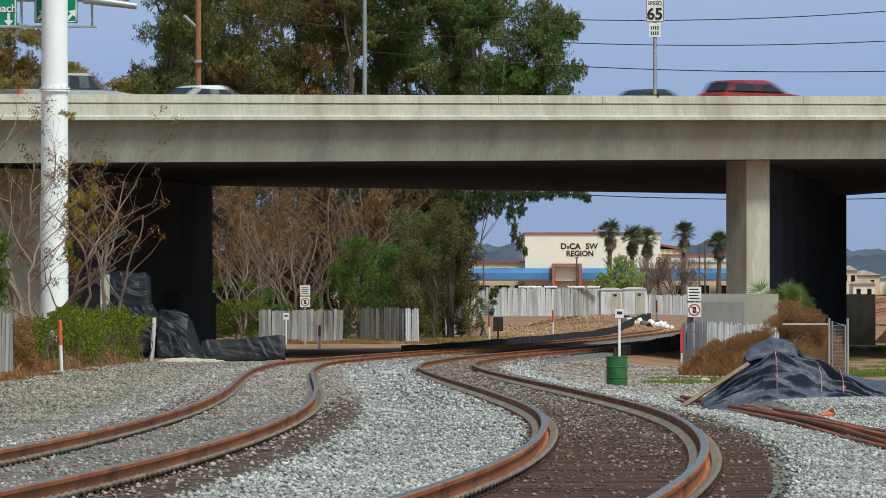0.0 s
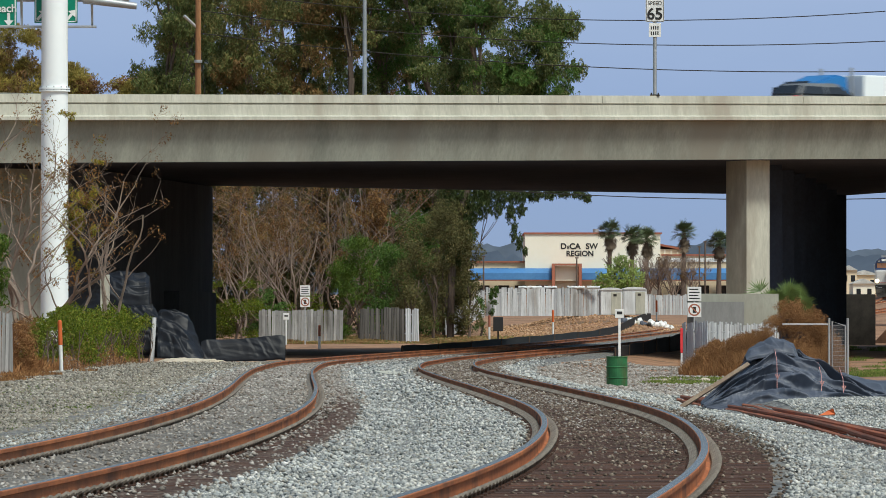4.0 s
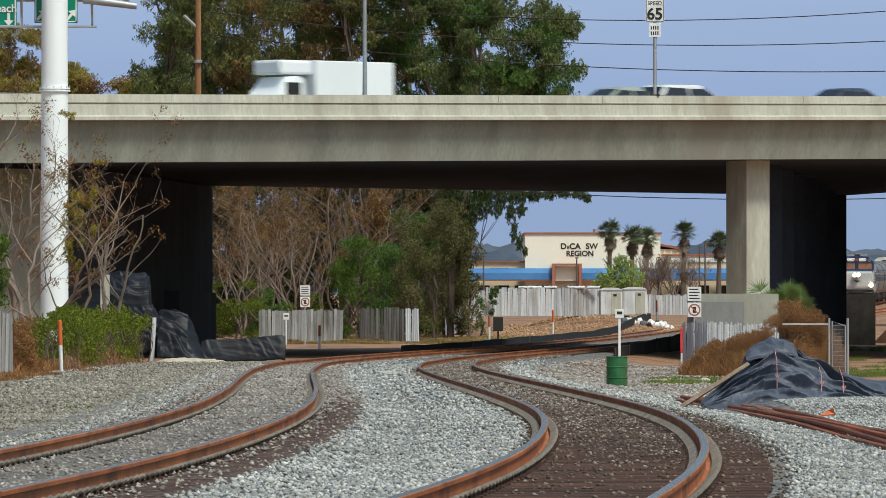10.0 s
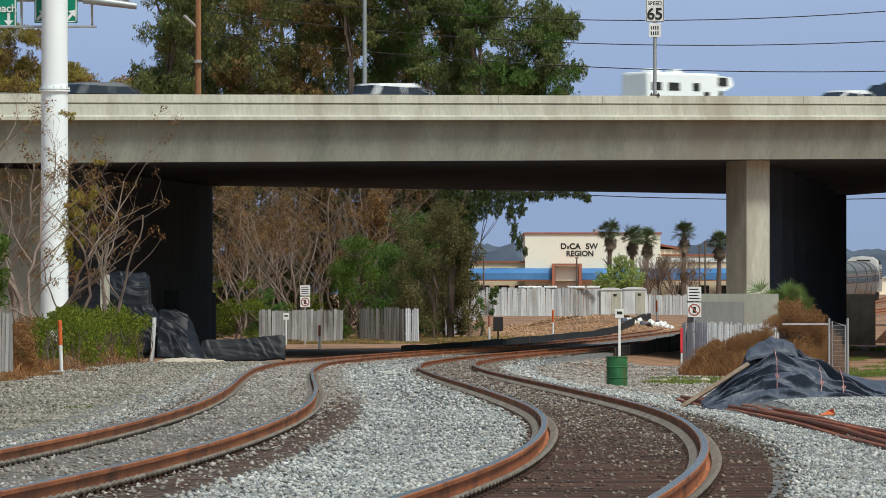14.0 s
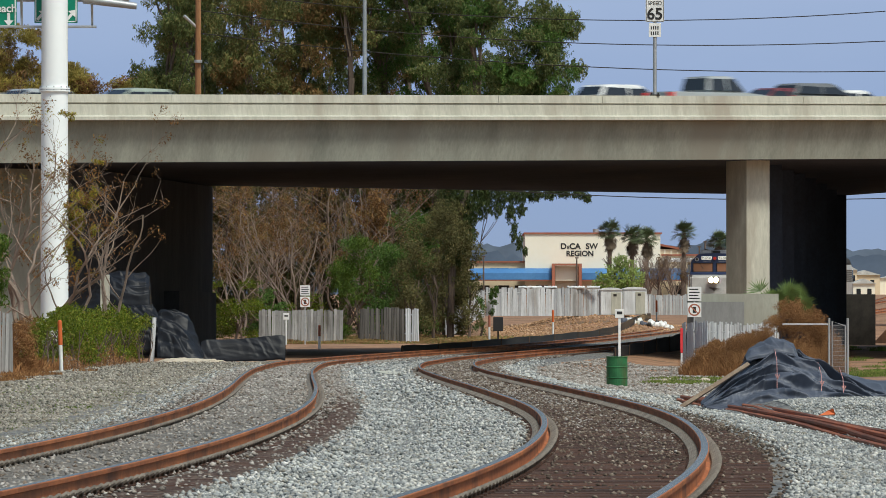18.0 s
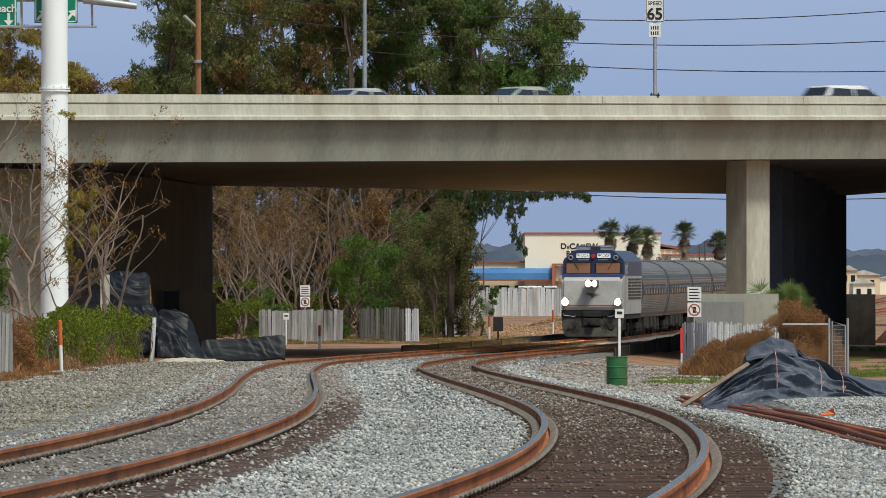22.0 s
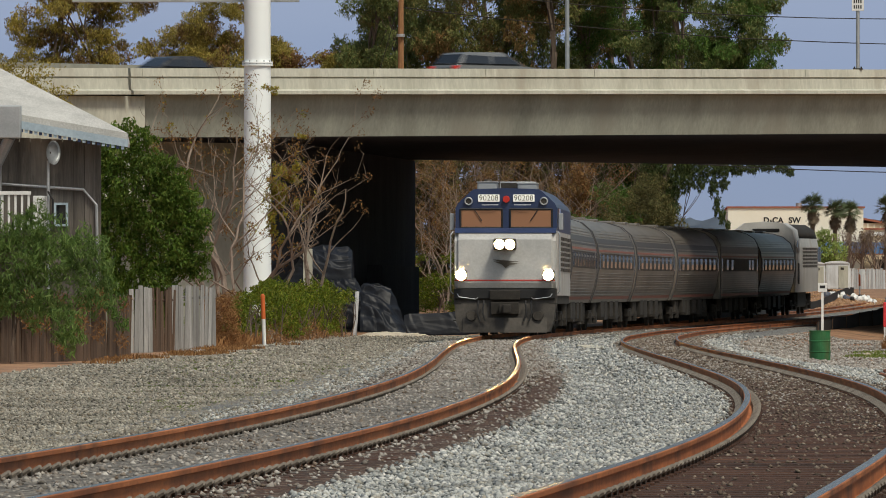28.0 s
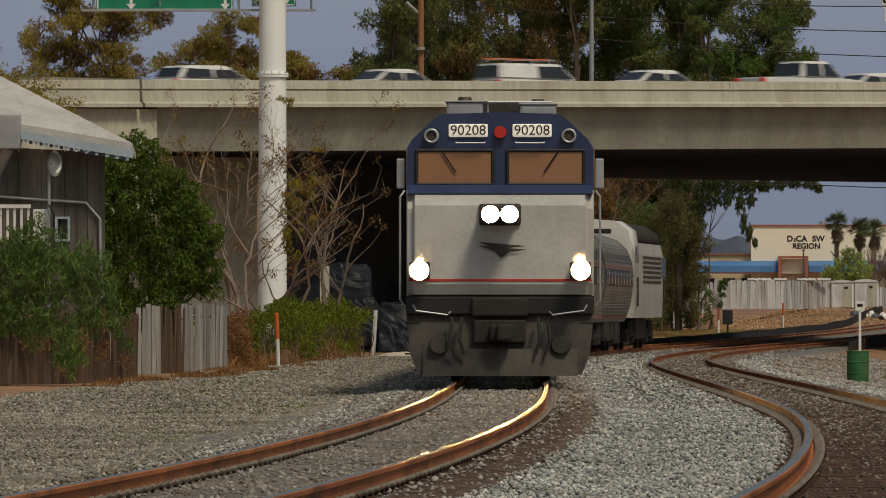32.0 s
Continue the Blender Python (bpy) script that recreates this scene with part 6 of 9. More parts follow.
def semi_truck():
    t = thing("semi_truck", "blue tractor pulling a long white box trailer", "truck")
    tractor(t, "truck_blue", 8.2)
    bm = bmesh.new()
    box(bm, (-1.28, -9.8, 1.15), (1.28, 4.0, 3.55), None, 0, 0.05)
    tr = part("trailer", bm, "white_paint", t, "long white box trailer")
    for s in (-1, 1):
        bm = bmesh.new()
        pts = [(-7.9, 2.55), (-6.6, 2.77), (-5.3, 2.55), (-6.6, 2.65)]
        for dz, k in ((0.25, 1.0), (0.0, 1.15)):
            vs = [bm.verts.new((s * 1.286, -6.6 + (y + 6.6) * k, z + dz)) for y, z in pts]
            bm.faces.new(vs)
        bmesh.ops.solidify(bm, geom=bm.faces[:], thickness=0.006)
        part("emblem", bm, "loco_blue", tr, "blue swept emblem")
        bm = bmesh.new()
        for i in range(9):
            box(bm, (s * 1.284 - 0.004, -7.6 + 0.23 * i, 2.6), (s * 1.284 + 0.004, -7.48 + 0.23 * i, 2.74))
        part("emblem_bar", bm, "loco_blue", tr)
        for y in (-8.6, -7.4):
            wheel(t, s * 0.98, y, 0.5, 0.3)
    bm = bmesh.new()
    box(bm, (-1.2, -9.7, 0.95), (1.2, 3.9, 1.15))
    part("trailer_frame", bm, "under", tr)
    return t


def flatbed_truck():
    t = thing("flatbed_truck", "black tractor pulling a flatbed with a blue tarped load", "truck")
    tractor(t, "black", 8.2)
    bm = bmesh.new()
    box(bm, (-1.25, -9.5, 1.1), (1.25, 4.2, 1.4), None, 0, 0.03)
    part("flatbed", bm, "under", t)
    rng = random.Random(4)
    for a, b, h in ((-9.2, -5.4, 1.95), (-5.2, -1.2, 2.1), (-1.0, 3.8, 2.0)):
        bm = bmesh.new()
        n = 9
        loft(bm, [[(-1.2, y, 1.41), (-1.1, y, h - 0.25 + rng.uniform(-0.1, 0.1)), (-0.5, y, h + rng.uniform(-0.12, 0.12)), (0.5, y, h + rng.uniform(-0.12, 0.12)), (1.1, y, h - 0.25 + rng.uniform(-0.1, 0.1)), (1.2, y, 1.41)] for y in np.linspace(a, b, n)])
        part("tarped_load", solid(bm), "truck_blue", t, "load under bright blue tarpaulin")
    for s in (-1, 1):
        for y in (-8.4, -7.1):
            wheel(t, s * 0.98, y, 0.5, 0.3)
    return t


def camper():
    t = thing("motorhome", "white motorhome with dark windows and side stripes", "motorhome")
    bm = bmesh.new()
    box(bm, (-1.22, -4.0, 0.8), (1.22, 2.2, 3.2), None, 0, 0.15)
    part("living_body", bm, "white_paint", t)
    bm = bmesh.new()
    prism(bm, [(1.0, 2.15), (1.0, 3.15), (3.3, 3.0), (3.5, 2.5), (2.8, 2.1)], -1.18, 1.18, 0.05, 2.8)
    part("overcab", solid(bm), "white_paint", t)
    bm = bmesh.new()
    prism(bm, [(1.6, 0.55), (1.6, 2.12), (2.7, 2.1), (3.3, 1.4), (4.2, 1.25), (4.3, 0.55)], -1.02, 1.02, 0.1, 1.5)
    part("cab", solid(bm), "white_paint", t)
    for s in (-1, 1):
        for y, z, w in ((-3.2, 2.3, 0.45), (-1.7, 2.3, 0.5), (0.2, 2.3, 0.3), (1.1, 1.75, 0.25), (2.2, 1.75, 0.35), (2.5, 2.7, 0.4)):
            bm = bmesh.new()
            x = s * (1.225 if y < 1.5 or z > 2.5 else 1.0)
            box(bm, (x - 0.012, y - w, z - 0.26), (x + 0.012, y + w, z + 0.26), None, 0, 0.01)
            part("side_window", bm, "glass", t)
        bm = bmesh.new()
        box(bm, (s * 1.226 - 0.006, -3.9, 1.45), (s * 1.226 + 0.006, 1.9, 1.6))
        part("stripe", bm, "black", t)
        for y in (-2.2, 3.0):
            wheel(t, s * 1.0, y, 0.4, 0.25)
    for y, w in ((-2.6, 0.5), (-0.6, 0.35)):
        bm = bmesh.new()
        box(bm, (-w, y - 0.4, 3.2), (w, y + 0.4, 3.45), None, 0, 0.06)
        part("roof_unit", bm, "white_paint", t)
    return t


M["truck_blue"] = plain("truck_blue", (0.03, 0.19, 0.50), 0.35)
TRAFFIC = []

CARS_EARLY = [  # kind, colour, lane, seconds, metres along, metres a second
    ('pickup', 'silver', 5.5, 0.0, 2.2, 27.6),
    ('sedan', 'white', 9.0, 0.0, 12.2, 27.6),
    ('suv', 'red', 5.5, 0.0, 39.0, 27.0),
    ('sedan', 'black', 12.5, 0.0, 39.6, 27.0),
    ('suv', 'silver', 12.5, 1.0, 24.5, 27.0),
    ('suv', 'white', 9.0, 2.0, 2.9, 29.5),
    ('suv', 'white', 5.5, 2.0, 5.7, 27.4),
    ('sedan', 'pale green', 12.5, 2.0, 19.6, 27.0),
    ('sedan', 'silver', 5.5, 2.0, 20.3, 27.0),
    ('suv', 'grey', 9.0, 3.0, 19.3, 27.0),
    ('sedan', 'dark blue', 12.5, 7.0, 26.1, 27.0),
    ('suv', 'white', 12.5, 9.0, 14.7, 26.8),
    ('sedan', 'dark blue', 9.0, 9.0, 21.0, 27.0),
    ('sedan', 'pale green', 9.0, 9.0, 6.1, 28.8),
    ('sedan', 'white', 5.5, 11.0, 17.9, 27.0),
    ('sedan', 'pale green', 5.5, 11.0, 24.2, 27.0),
]
CARS_MIDDLE = [  # kind, colour, lane, seconds, metres along, metres a second
    ('sedan', 'white', 12.5, 12.0, 5.3, 23.1),
    ('suv', 'red', 5.5, 12.0, 9.0, 21.4),
    ('van', 'white', 12.5, 12.0, 22.1, 21.4),
    ('sedan', 'white', 9.0, 12.0, 24.5, 22.4),
    ('suv', 'grey', 12.5, 14.0, 9.9, 27.0),
    ('suv', 'white', 12.5, 14.0, 25.4, 27.0),
    ('pickup', 'silver', 5.5, 17.0, 7.1, 29.3),
    ('suv', 'grey', 9.0, 17.0, 19.1, 27.0),
    ('sedan', 'white', 12.5, 17.0, 24.4, 27.0),
    ('pickup', 'red', 9.0, 17.0, 27.5, 27.0),
    ('sedan', 'grey', 9.0, 17.0, 32.5, 27.0),
    ('suv', 'white', 12.5, 18.0, 38.0, 27.0),
    ('sedan', 'dark red', 9.0, 18.0, 43.9, 27.0),
    ('suv', 'silver', 22.0, 18.0, 12.8, -25.0),
    ('suv', 'pale green', 22.0, 18.0, 18.2, -25.0),
    ('suv', 'black', 5.5, 19.0, 11.7, 24.0),
    ('suv', 'silver', 5.5, 20.0, 4.4, 26.9),
    ('sedan', 'silver', 9.0, 20.0, 22.4, 27.0),
    ('sedan', 'white', 12.5, 20.0, 27.9, 27.0),
    ('sedan', 'dark red', 5.5, 20.0, 32.0, 27.0),
]
CARS_LATE = [  # kind, colour, lane, seconds, metres along, metres a second
    ('suv', 'white', 12.5, 21.0, 25.2, 26.1),
    ('sedan', 'pale green', 9.0, 21.0, 11.5, 17.9),
    ('sedan', 'silver', 12.5, 21.0, 6.1, 17.3),
    ('suv', 'black', 5.5, 23.0, 8.0, 28.5),
    ('sedan', 'white', 9.0, 23.0, 17.1, 27.0),
    ('sedan', 'white', 5.5, 24.0, -0.1, 27.0),
    ('sedan', 'white', 5.5, 27.0, 26.2, 20.5),
    ('suv', 'dark blue', 12.5, 27.0, 39.3, 20.5),
    ('suv', 'dark red', 12.5, 27.0, 46.1, 20.5),
    ('sedan', 'black', 5.5, 28.0, -2.0, 20.5),
    ('suv', 'grey', 5.5, 28.0, 13.4, 20.5),
    ('sedan', 'silver', 5.5, 30.0, -0.8, 19.0),
    ('suv', 'pale green', 12.5, 30.0, 9.6, 22.8),
    ('van', 'white', 9.0, 31.0, -2.6, 20.0),
    ('pickup', 'white', 5.5, 31.0, 7.8, 20.8),
    ('sedan', 'white', 9.0, 31.0, 12.9, 22.8),
    ('suv', 'white', 9.0, 32.0, 1.4, 20.5),
    ('sedan', 'white', 5.5, 32.0, 7.7, 20.5),
    ('sedan', 'white', 5.5, 32.0, 21.0, 20.5),
]
SEMI = (5.5, 40.4, -22.1)
BOXTRUCK = (9.0, 62.0, -24.7)
FLATBED = (14.5, 68.6, -21.2)


def deck_z(u, lane=0.0):
    return (far_top(u) if lane > 20 else top_z(u)) - 0.858


def build_traffic():
    base = {}
    for table in (CARS_EARLY, CARS_MIDDLE, CARS_LATE):
        for kind, colour, lane, when, u, speed in table:
            key = (kind, colour)
            if key not in base:
                words = {"sedan": "sedan", "suv": "sport utility car", "pickup": "pickup truck", "van": "van with a roof rack"}[kind]
                base[key] = ob = car(kind, "%s %s driving on the freeway bridge" % (colour, words))
                for o in ob.children:
                    o.color = (*PAINT[colour], 1)
            else:
                ob = copy_thing(base[key], pose(0, 0, 0))
            TRAFFIC.append((ob, lane, when, u, speed))
    TRAFFIC.append((semi_truck(), 32.0, *SEMI))
    TRAFFIC.append((flatbed_truck(), 32.0, *FLATBED))
    TRAFFIC.append((box_truck("white box truck driving on the freeway bridge"), 32.0, *BOXTRUCK))


def key_traffic():
    turn = math.degrees(math.atan2(-BD.x, BD.y))
    for ob, lane, when, u0, speed in TRAFFIC:
        times = {0.0, 0.1, 31.9, 32.0}
        for mark in (-45, -20, 5, 30, 55, 75):
            t = when + (mark - u0) / speed
            if 0.2 < t < 31.8:
                times.add(round(t * 30) / 30)
        rows = []
        for t in sorted(times):
            u = u0 + speed * (t - when)
            x, y = road(u, lane)
            rows.append((t, pose(x, y, deck_z(u, lane), 0, 0, turn + (180 if speed < 0 else 0))))
        walk(ob, rows)

# ---------------------------------------------------------------- signs, posts, poles


def face(x, y, z, yaw=0.0):
    """Pose of something flat whose local xz plane looks back towards the camera."""
    return pose(x, y, z, 0, 0, yaw)


def sign_column():
    t = thing("sign_gantry", "tall white steel column carrying green freeway signs", "sign gantry", place(-13.75, 270))
    z0 = t.location.z
    bm = bmesh.new()
    cyl(bm, (0, 0, 0.3), (0, 0, 16.5 - z0), 0.50, 0.45, 32)
    part("column", bm, "white_paint", t, "white painted round column")
    bm = bmesh.new()
    cyl(bm, (0, 0, 9.66 - z0), (0, 0, 9.72 - z0), 0.55, 0.55, 28)
    cyl(bm, (0, 0, 9.74 - z0), (0, 0, 9.80 - z0), 0.55, 0.55, 28)
    part("flange", bm, "white_paint", t)
    bm = bmesh.new()
    cyl(bm, (0, 0, 9.72 - z0), (0, 0, 9.85 - z0), 0.02, 0.02, 6)
    b0 = part("bolt", bm, "galvanised", t)
    b0.location = (0.51, 0, 0)
    for i in range(1, 12):
        a = i * math.pi / 6
        share("bolt", b0, t, pose(0.51 * math.cos(a), 0.51 * math.sin(a), 0))
    bm = bmesh.new()
    cyl(bm, (0, 0, -0.5), (0, 0, 0.32), 0.75, 0.75, 24)
    part("footing", bm, "concrete", t)
    # cross beams and panels
    bm = bmesh.new()
    for z in (13.0, 14.4):
        cyl(bm, (-9.0, 0.85, z - z0), (2.6, 0.85, z - z0), 0.12, 0.12, 10)
    cyl(bm, (1.0, 0.2, 12.95 - z0), (2.9, 0.2, 12.7 - z0), 0.16, 0.12, 12)
    for i in range(7):
        cyl(bm, (-8.6 + 1.6 * i, 0.85, 13.0 - z0), (-7.8 + 1.6 * i, 0.85, 14.4 - z0), 0.05, 0.05, 6)
    part("truss", bm, "galvanised", t)
    for x0, x1, zlo in ((-6.1, -1.38, 11.97), (-0.75, 0.78, 12.12)):
        bm = bmesh.new()
        box(bm, (x0, 0.60, zlo - z0), (x1, 0.66, 14.6 - z0), None, 0, 0.02)
        p = part("sign_panel", bm, "sign_green", t, "green freeway sign with white writing")
        bm = bmesh.new()
        for a, b in (((x0 + 0.05, zlo + 0.05), (x1 - 0.05, zlo + 0.05)), ((x0 + 0.05, zlo + 0.05), (x0 + 0.05, 14.5)), ((x1 - 0.05, zlo + 0.05), (x1 - 0.05, 14.5))):
            box(bm, (min(a[0], b[0]) - 0.02, 0.592, min(a[1], b[1]) - z0 - 0.02), (max(a[0], b[0]) + 0.02, 0.597, max(a[1], b[1]) - z0 + 0.02))
        part("border", bm, "sign_white", p)
        ars = ((-1.66, "down"), (-4.9, "down")) if x0 < -2 else ((-0.5, "up"), (0.55, "up"))
        for ax, way in ars:
            bm = bmesh.new()
            rot = pose(ax, 0.580, zlo + 0.28 - z0, 0, (180 if way == "down" else 40), 0)
            pts = [(-0.05, -0.22), (0.05, -0.22), (0.05, 0.04), (0.17, 0.04), (0.0, 0.24), (-0.17, 0.04), (-0.05, 0.04)]
            loft(bm, [[rot @ Vector((x, d, z)) for x, z in pts] for d in (-0.004, 0.004)])
            part("arrow", solid(bm), "sign_white", p)
    lettering("each", 0.40, pose(-1.74, 0.575, 12.63 - z0, 90, 0, 0), t, "sign_white", heavy=0.02)
    bm = bmesh.new()
    box(bm, (-6.6, 0.35, 11.95 - z0), (1.45, 0.75, 12.02 - z0))
    part("walkway", bm, "galvanised", t)
    for x in (-6.2, -3.9, -1.2, 1.3):
        bm = bmesh.new()
        cyl(bm, (x, 0.7, 12.03 - z0), (x, 0.1, 13.0 - z0), 0.04, 0.04, 6)
        part("brace", bm, "galvanised", t)
        bm = bmesh.new()
        cyl(bm, (x, 0.72, 12.03 - z0), (x, 0.72, 14.3 - z0), 0.035, 0.035, 6)
        part("hanger", bm, "galvanised", t)


def speed_sign():
    u = 28.6
    x, y = road(u, 0.25)
    z0 = top_z(u)
    t = thing("speed_limit_sign", "white speed limit sign on a grey post on the parapet", "road sign", (x, y, z0))
    bm = bmesh.new()
    cyl(bm, (0, 0, -0.05), (0, 0, 3.6), 0.075, 0.075, 12)
    part("post", bm, "galvanised", t)
    bm = bmesh.new()
    box(bm, (-0.2, -0.12, 0.0), (0.2, 0.12, 0.05), None, 0, 0.01)
    for s in (-0.14, 0.14):
        cyl(bm, (s, 0, 0.05), (s, 0, 0.12), 0.03, 0.03, 6)
    part("base_plate", bm, "under", t)
    bm = bmesh.new()
    box(bm, (-0.38, -0.11, 3.02), (0.38, -0.085, 4.0), None, 0, 0.01)
    p = part("speed_panel", bm, "sign_white", t)
    bm = bmesh.new()
    for a in ((-0.36, 3.04, 0.36, 3.06), (-0.36, 3.04, -0.34, 3.98), (0.34, 3.04, 0.36, 3.98), (-0.36, 3.96, 0.36, 3.98)):
        box(bm, (a[0], -0.114, a[1]), (a[2], -0.111, a[3]))
    part("border", bm, "black", p)
    lettering("65", 0.66, pose(0, -0.114, 3.33, 90, 0, 0), p, heavy=0.02)
    lettering("SPEED", 0.22, pose(0, -0.114, 3.78, 90, 0, 0), p)
    bm = bmesh.new()
    box(bm, (-0.25, -0.11, 2.40), (0.25, -0.085, 2.97), None, 0, 0.01)
    q = part("lower_panel", bm, "sign_white", t)
    for z in (2.78, 2.56):
        for i in range(4):
            bm = bmesh.new()
            box(bm, (-0.17 + 0.09 * i, -0.114, z - 0.07), (-0.12 + 0.09 * i, -0.111, z + 0.07))
            part("writing_bar", bm, "black", q)


def warning_sign(x, y, zc, label):
    """Post with a printed plate above a no-trespassing disc."""
    t = thing("warning_sign", label, "sign", place(x, y))
    z0 = t.location.z
    bm = bmesh.new()
    box(bm, (-0.03, -0.03, -0.3), (0.03, 0.03, zc + 0.3 - z0), None, 0, 0.008)
    part("post", bm, "galvanised", t)
    bm = bmesh.new()
    box(bm, (-0.25, -0.05, zc + 0.05 - z0), (0.25, -0.034, zc + 0.56 - z0), None, 0, 0.01)
    p = part("printed_plate", bm, "sign_white", t)
    for i in range(4):
        bm = bmesh.new()
        box(bm, (-0.19, -0.054, zc + 0.12 + 0.11 * i - z0), (0.19 - 0.05 * (i % 2), -0.051, zc + 0.16 + 0.11 * i - z0))
        part("writing_bar", bm, "black", p)
    bm = bmesh.new()
    box(bm, (-0.25, -0.05, zc - 0.53 - z0), (0.25, -0.034, zc - 0.01 - z0), None, 0, 0.01)
    d = part("symbol_plate", bm, "sign_white", t)
    bm = bmesh.new()
    n = 28
    for r0, r1 in ((0.17, 0.22),):
        ring = [[bm.verts.new((math.cos(a) * r, -0.055, zc - 0.27 - z0 + math.sin(a) * r)) for a in np.linspace(0, 2 * math.pi, n, False)] for r in (r0, r1)]
        for i in range(n):
            bm.faces.new((ring[0][i], ring[0][(i + 1) % n], ring[1][(i + 1) % n], ring[1][i]))
    box(bm, (-0.2, -0.056, -0.02), (0.2, -0.053, 0.02), pose(0, 0, zc - 0.27 - z0, 0, 45, 0))
    part("ring", bm, "brick_red", d)
    bm = bmesh.new()
    box(bm, (-0.06, -0.053, zc - 0.38 - z0), (0.06, -0.051, zc - 0.16 - z0))
    part("symbol_bar", bm, "black", d)


def small_sign(x, y, zc, w=0.3, h=0.34, label="small white plate on a thin white post beside the track"):
    t = thing("small_sign", label, "sign", place(x, y))
    z0 = t.location.z
    bm = bmesh.new()
    box(bm, (-0.035, -0.03, -0.3), (0.035, 0.03, zc - z0), None, 0, 0.008)
    part("post", bm, "sign_white", t)
    bm = bmesh.new()
    box(bm, (-w / 2, -0.05, zc - h / 2 - z0), (w / 2, -0.03, zc + h / 2 - z0), None, 0, 0.01)
    p = part("plate", bm, "sign_white", t)
    bm = bmesh.new()
    box(bm, (-w * 0.3, -0.054, zc - 0.02 - z0), (w * 0.3, -0.051, zc + 0.06 - z0))
    part("writing_bar", bm, "black", p)


def marker_post(x, y, h=1.4, top="orange", lean=0.0):
    t = thing("marker_post", "white marker post with a red-orange top beside the track", "marker post", place(x, y), group="marker posts")
    t.rotation_euler = (0, radians(lean), 0)
    bm = bmesh.new()
    cyl(bm, (0, 0, -0.2), (0, 0, h * 0.55), 0.055, 0.055, 12)
    part("lower_post", bm, "sign_white", t)
    bm = bmesh.new()
    cyl(bm, (0, 0, h * 0.55), (0, 0, h), 0.062, 0.062, 12)
    cyl(bm, (0, 0, h), (0, 0, h + 0.04), 0.062, 0.03, 12)
    part("sleeve", bm, top, t)


def lamp_post():
    x, y = road(31.0, 18.4)
    x = -3.45
    t = thing("street_lamp", "thin grey lamp post on the freeway median", "street lamp", (x, 336.0, 9.9))
    bm = bmesh.new()
    cyl(bm, (0, 0, -0.8), (0, 0, 9.0), 0.11, 0.07, 12)
    part("pole", bm, "galvanised", t)
    bm = bmesh.new()
    tube(bm, [(0, 0, 8.9), (0.5, 0.5, 9.4), (1.6, 1.4, 9.5)], 0.04)
    part("arm", bm, "galvanised", t)
    bm = bmesh.new()
    box(bm, (1.5, 1.2, 9.42), (2.0, 1.6, 9.54), None, 0, 0.03)
    part("lamp_head", bm, "galvanised", t)


def utility_pole():
    x, y = -13.0, 405.0
    t = thing("utility_pole", "brown wooden utility pole with guy wires", "utility pole", place(x, y))
    z0 = t.location.z
    bm = bmesh.new()
    cyl(bm, (0, 0, -0.5), (0, 0, 22.0 - z0), 0.19, 0.14, 12)
    part("pole", bm, "pole_wood", t)
    for dz in (20.6, 21.6):
        bm = bmesh.new()
        box(bm, (-1.2, -0.06, dz - z0), (1.2, 0.06, dz + 0.12 - z0), None, 0, 0.01)
        part("crossarm", bm, "pole_wood", t)
    bm = bmesh.new()
    cyl(bm, (-0.1, 0, 17.3 - z0), (-0.75, -0.2, 17.9 - z0), 0.07, 0.09, 10)
    part("lamp", bm, "galvanised", t, "small grey floodlight")
    bm = bmesh.new()
    cyl(bm, (0, -0.15, 15.4 - z0), (0, -0.15, 15.55 - z0), 0.22, 0.22, 12)
    part("collar", bm, "galvanised", t)
    for dx in (-2.2, 0.7):
        bm = bmesh.new()
        cyl(bm, (0, 0, 17.5 - z0), (dx, 0.2, 10.0 - z0), 0.018, 0.018, 5)
        part("guy_wire", bm, "under", t)


def wire(pts, label):
    """Sagging wire through points of (x, z) at one distance."""
    xs, zs = zip(*pts)
    coef = np.polyfit(xs, zs, 2)
    bm = bmesh.new()
    line = [(x, 405.0, float(np.polyval(coef, x))) for x in np.linspace(xs[0], xs[-1], 28)]
    tube(bm, line, 0.026, 5)
    tagged(part("overhead_wire", bm, "under"), label, "wire", group="overhead wires")


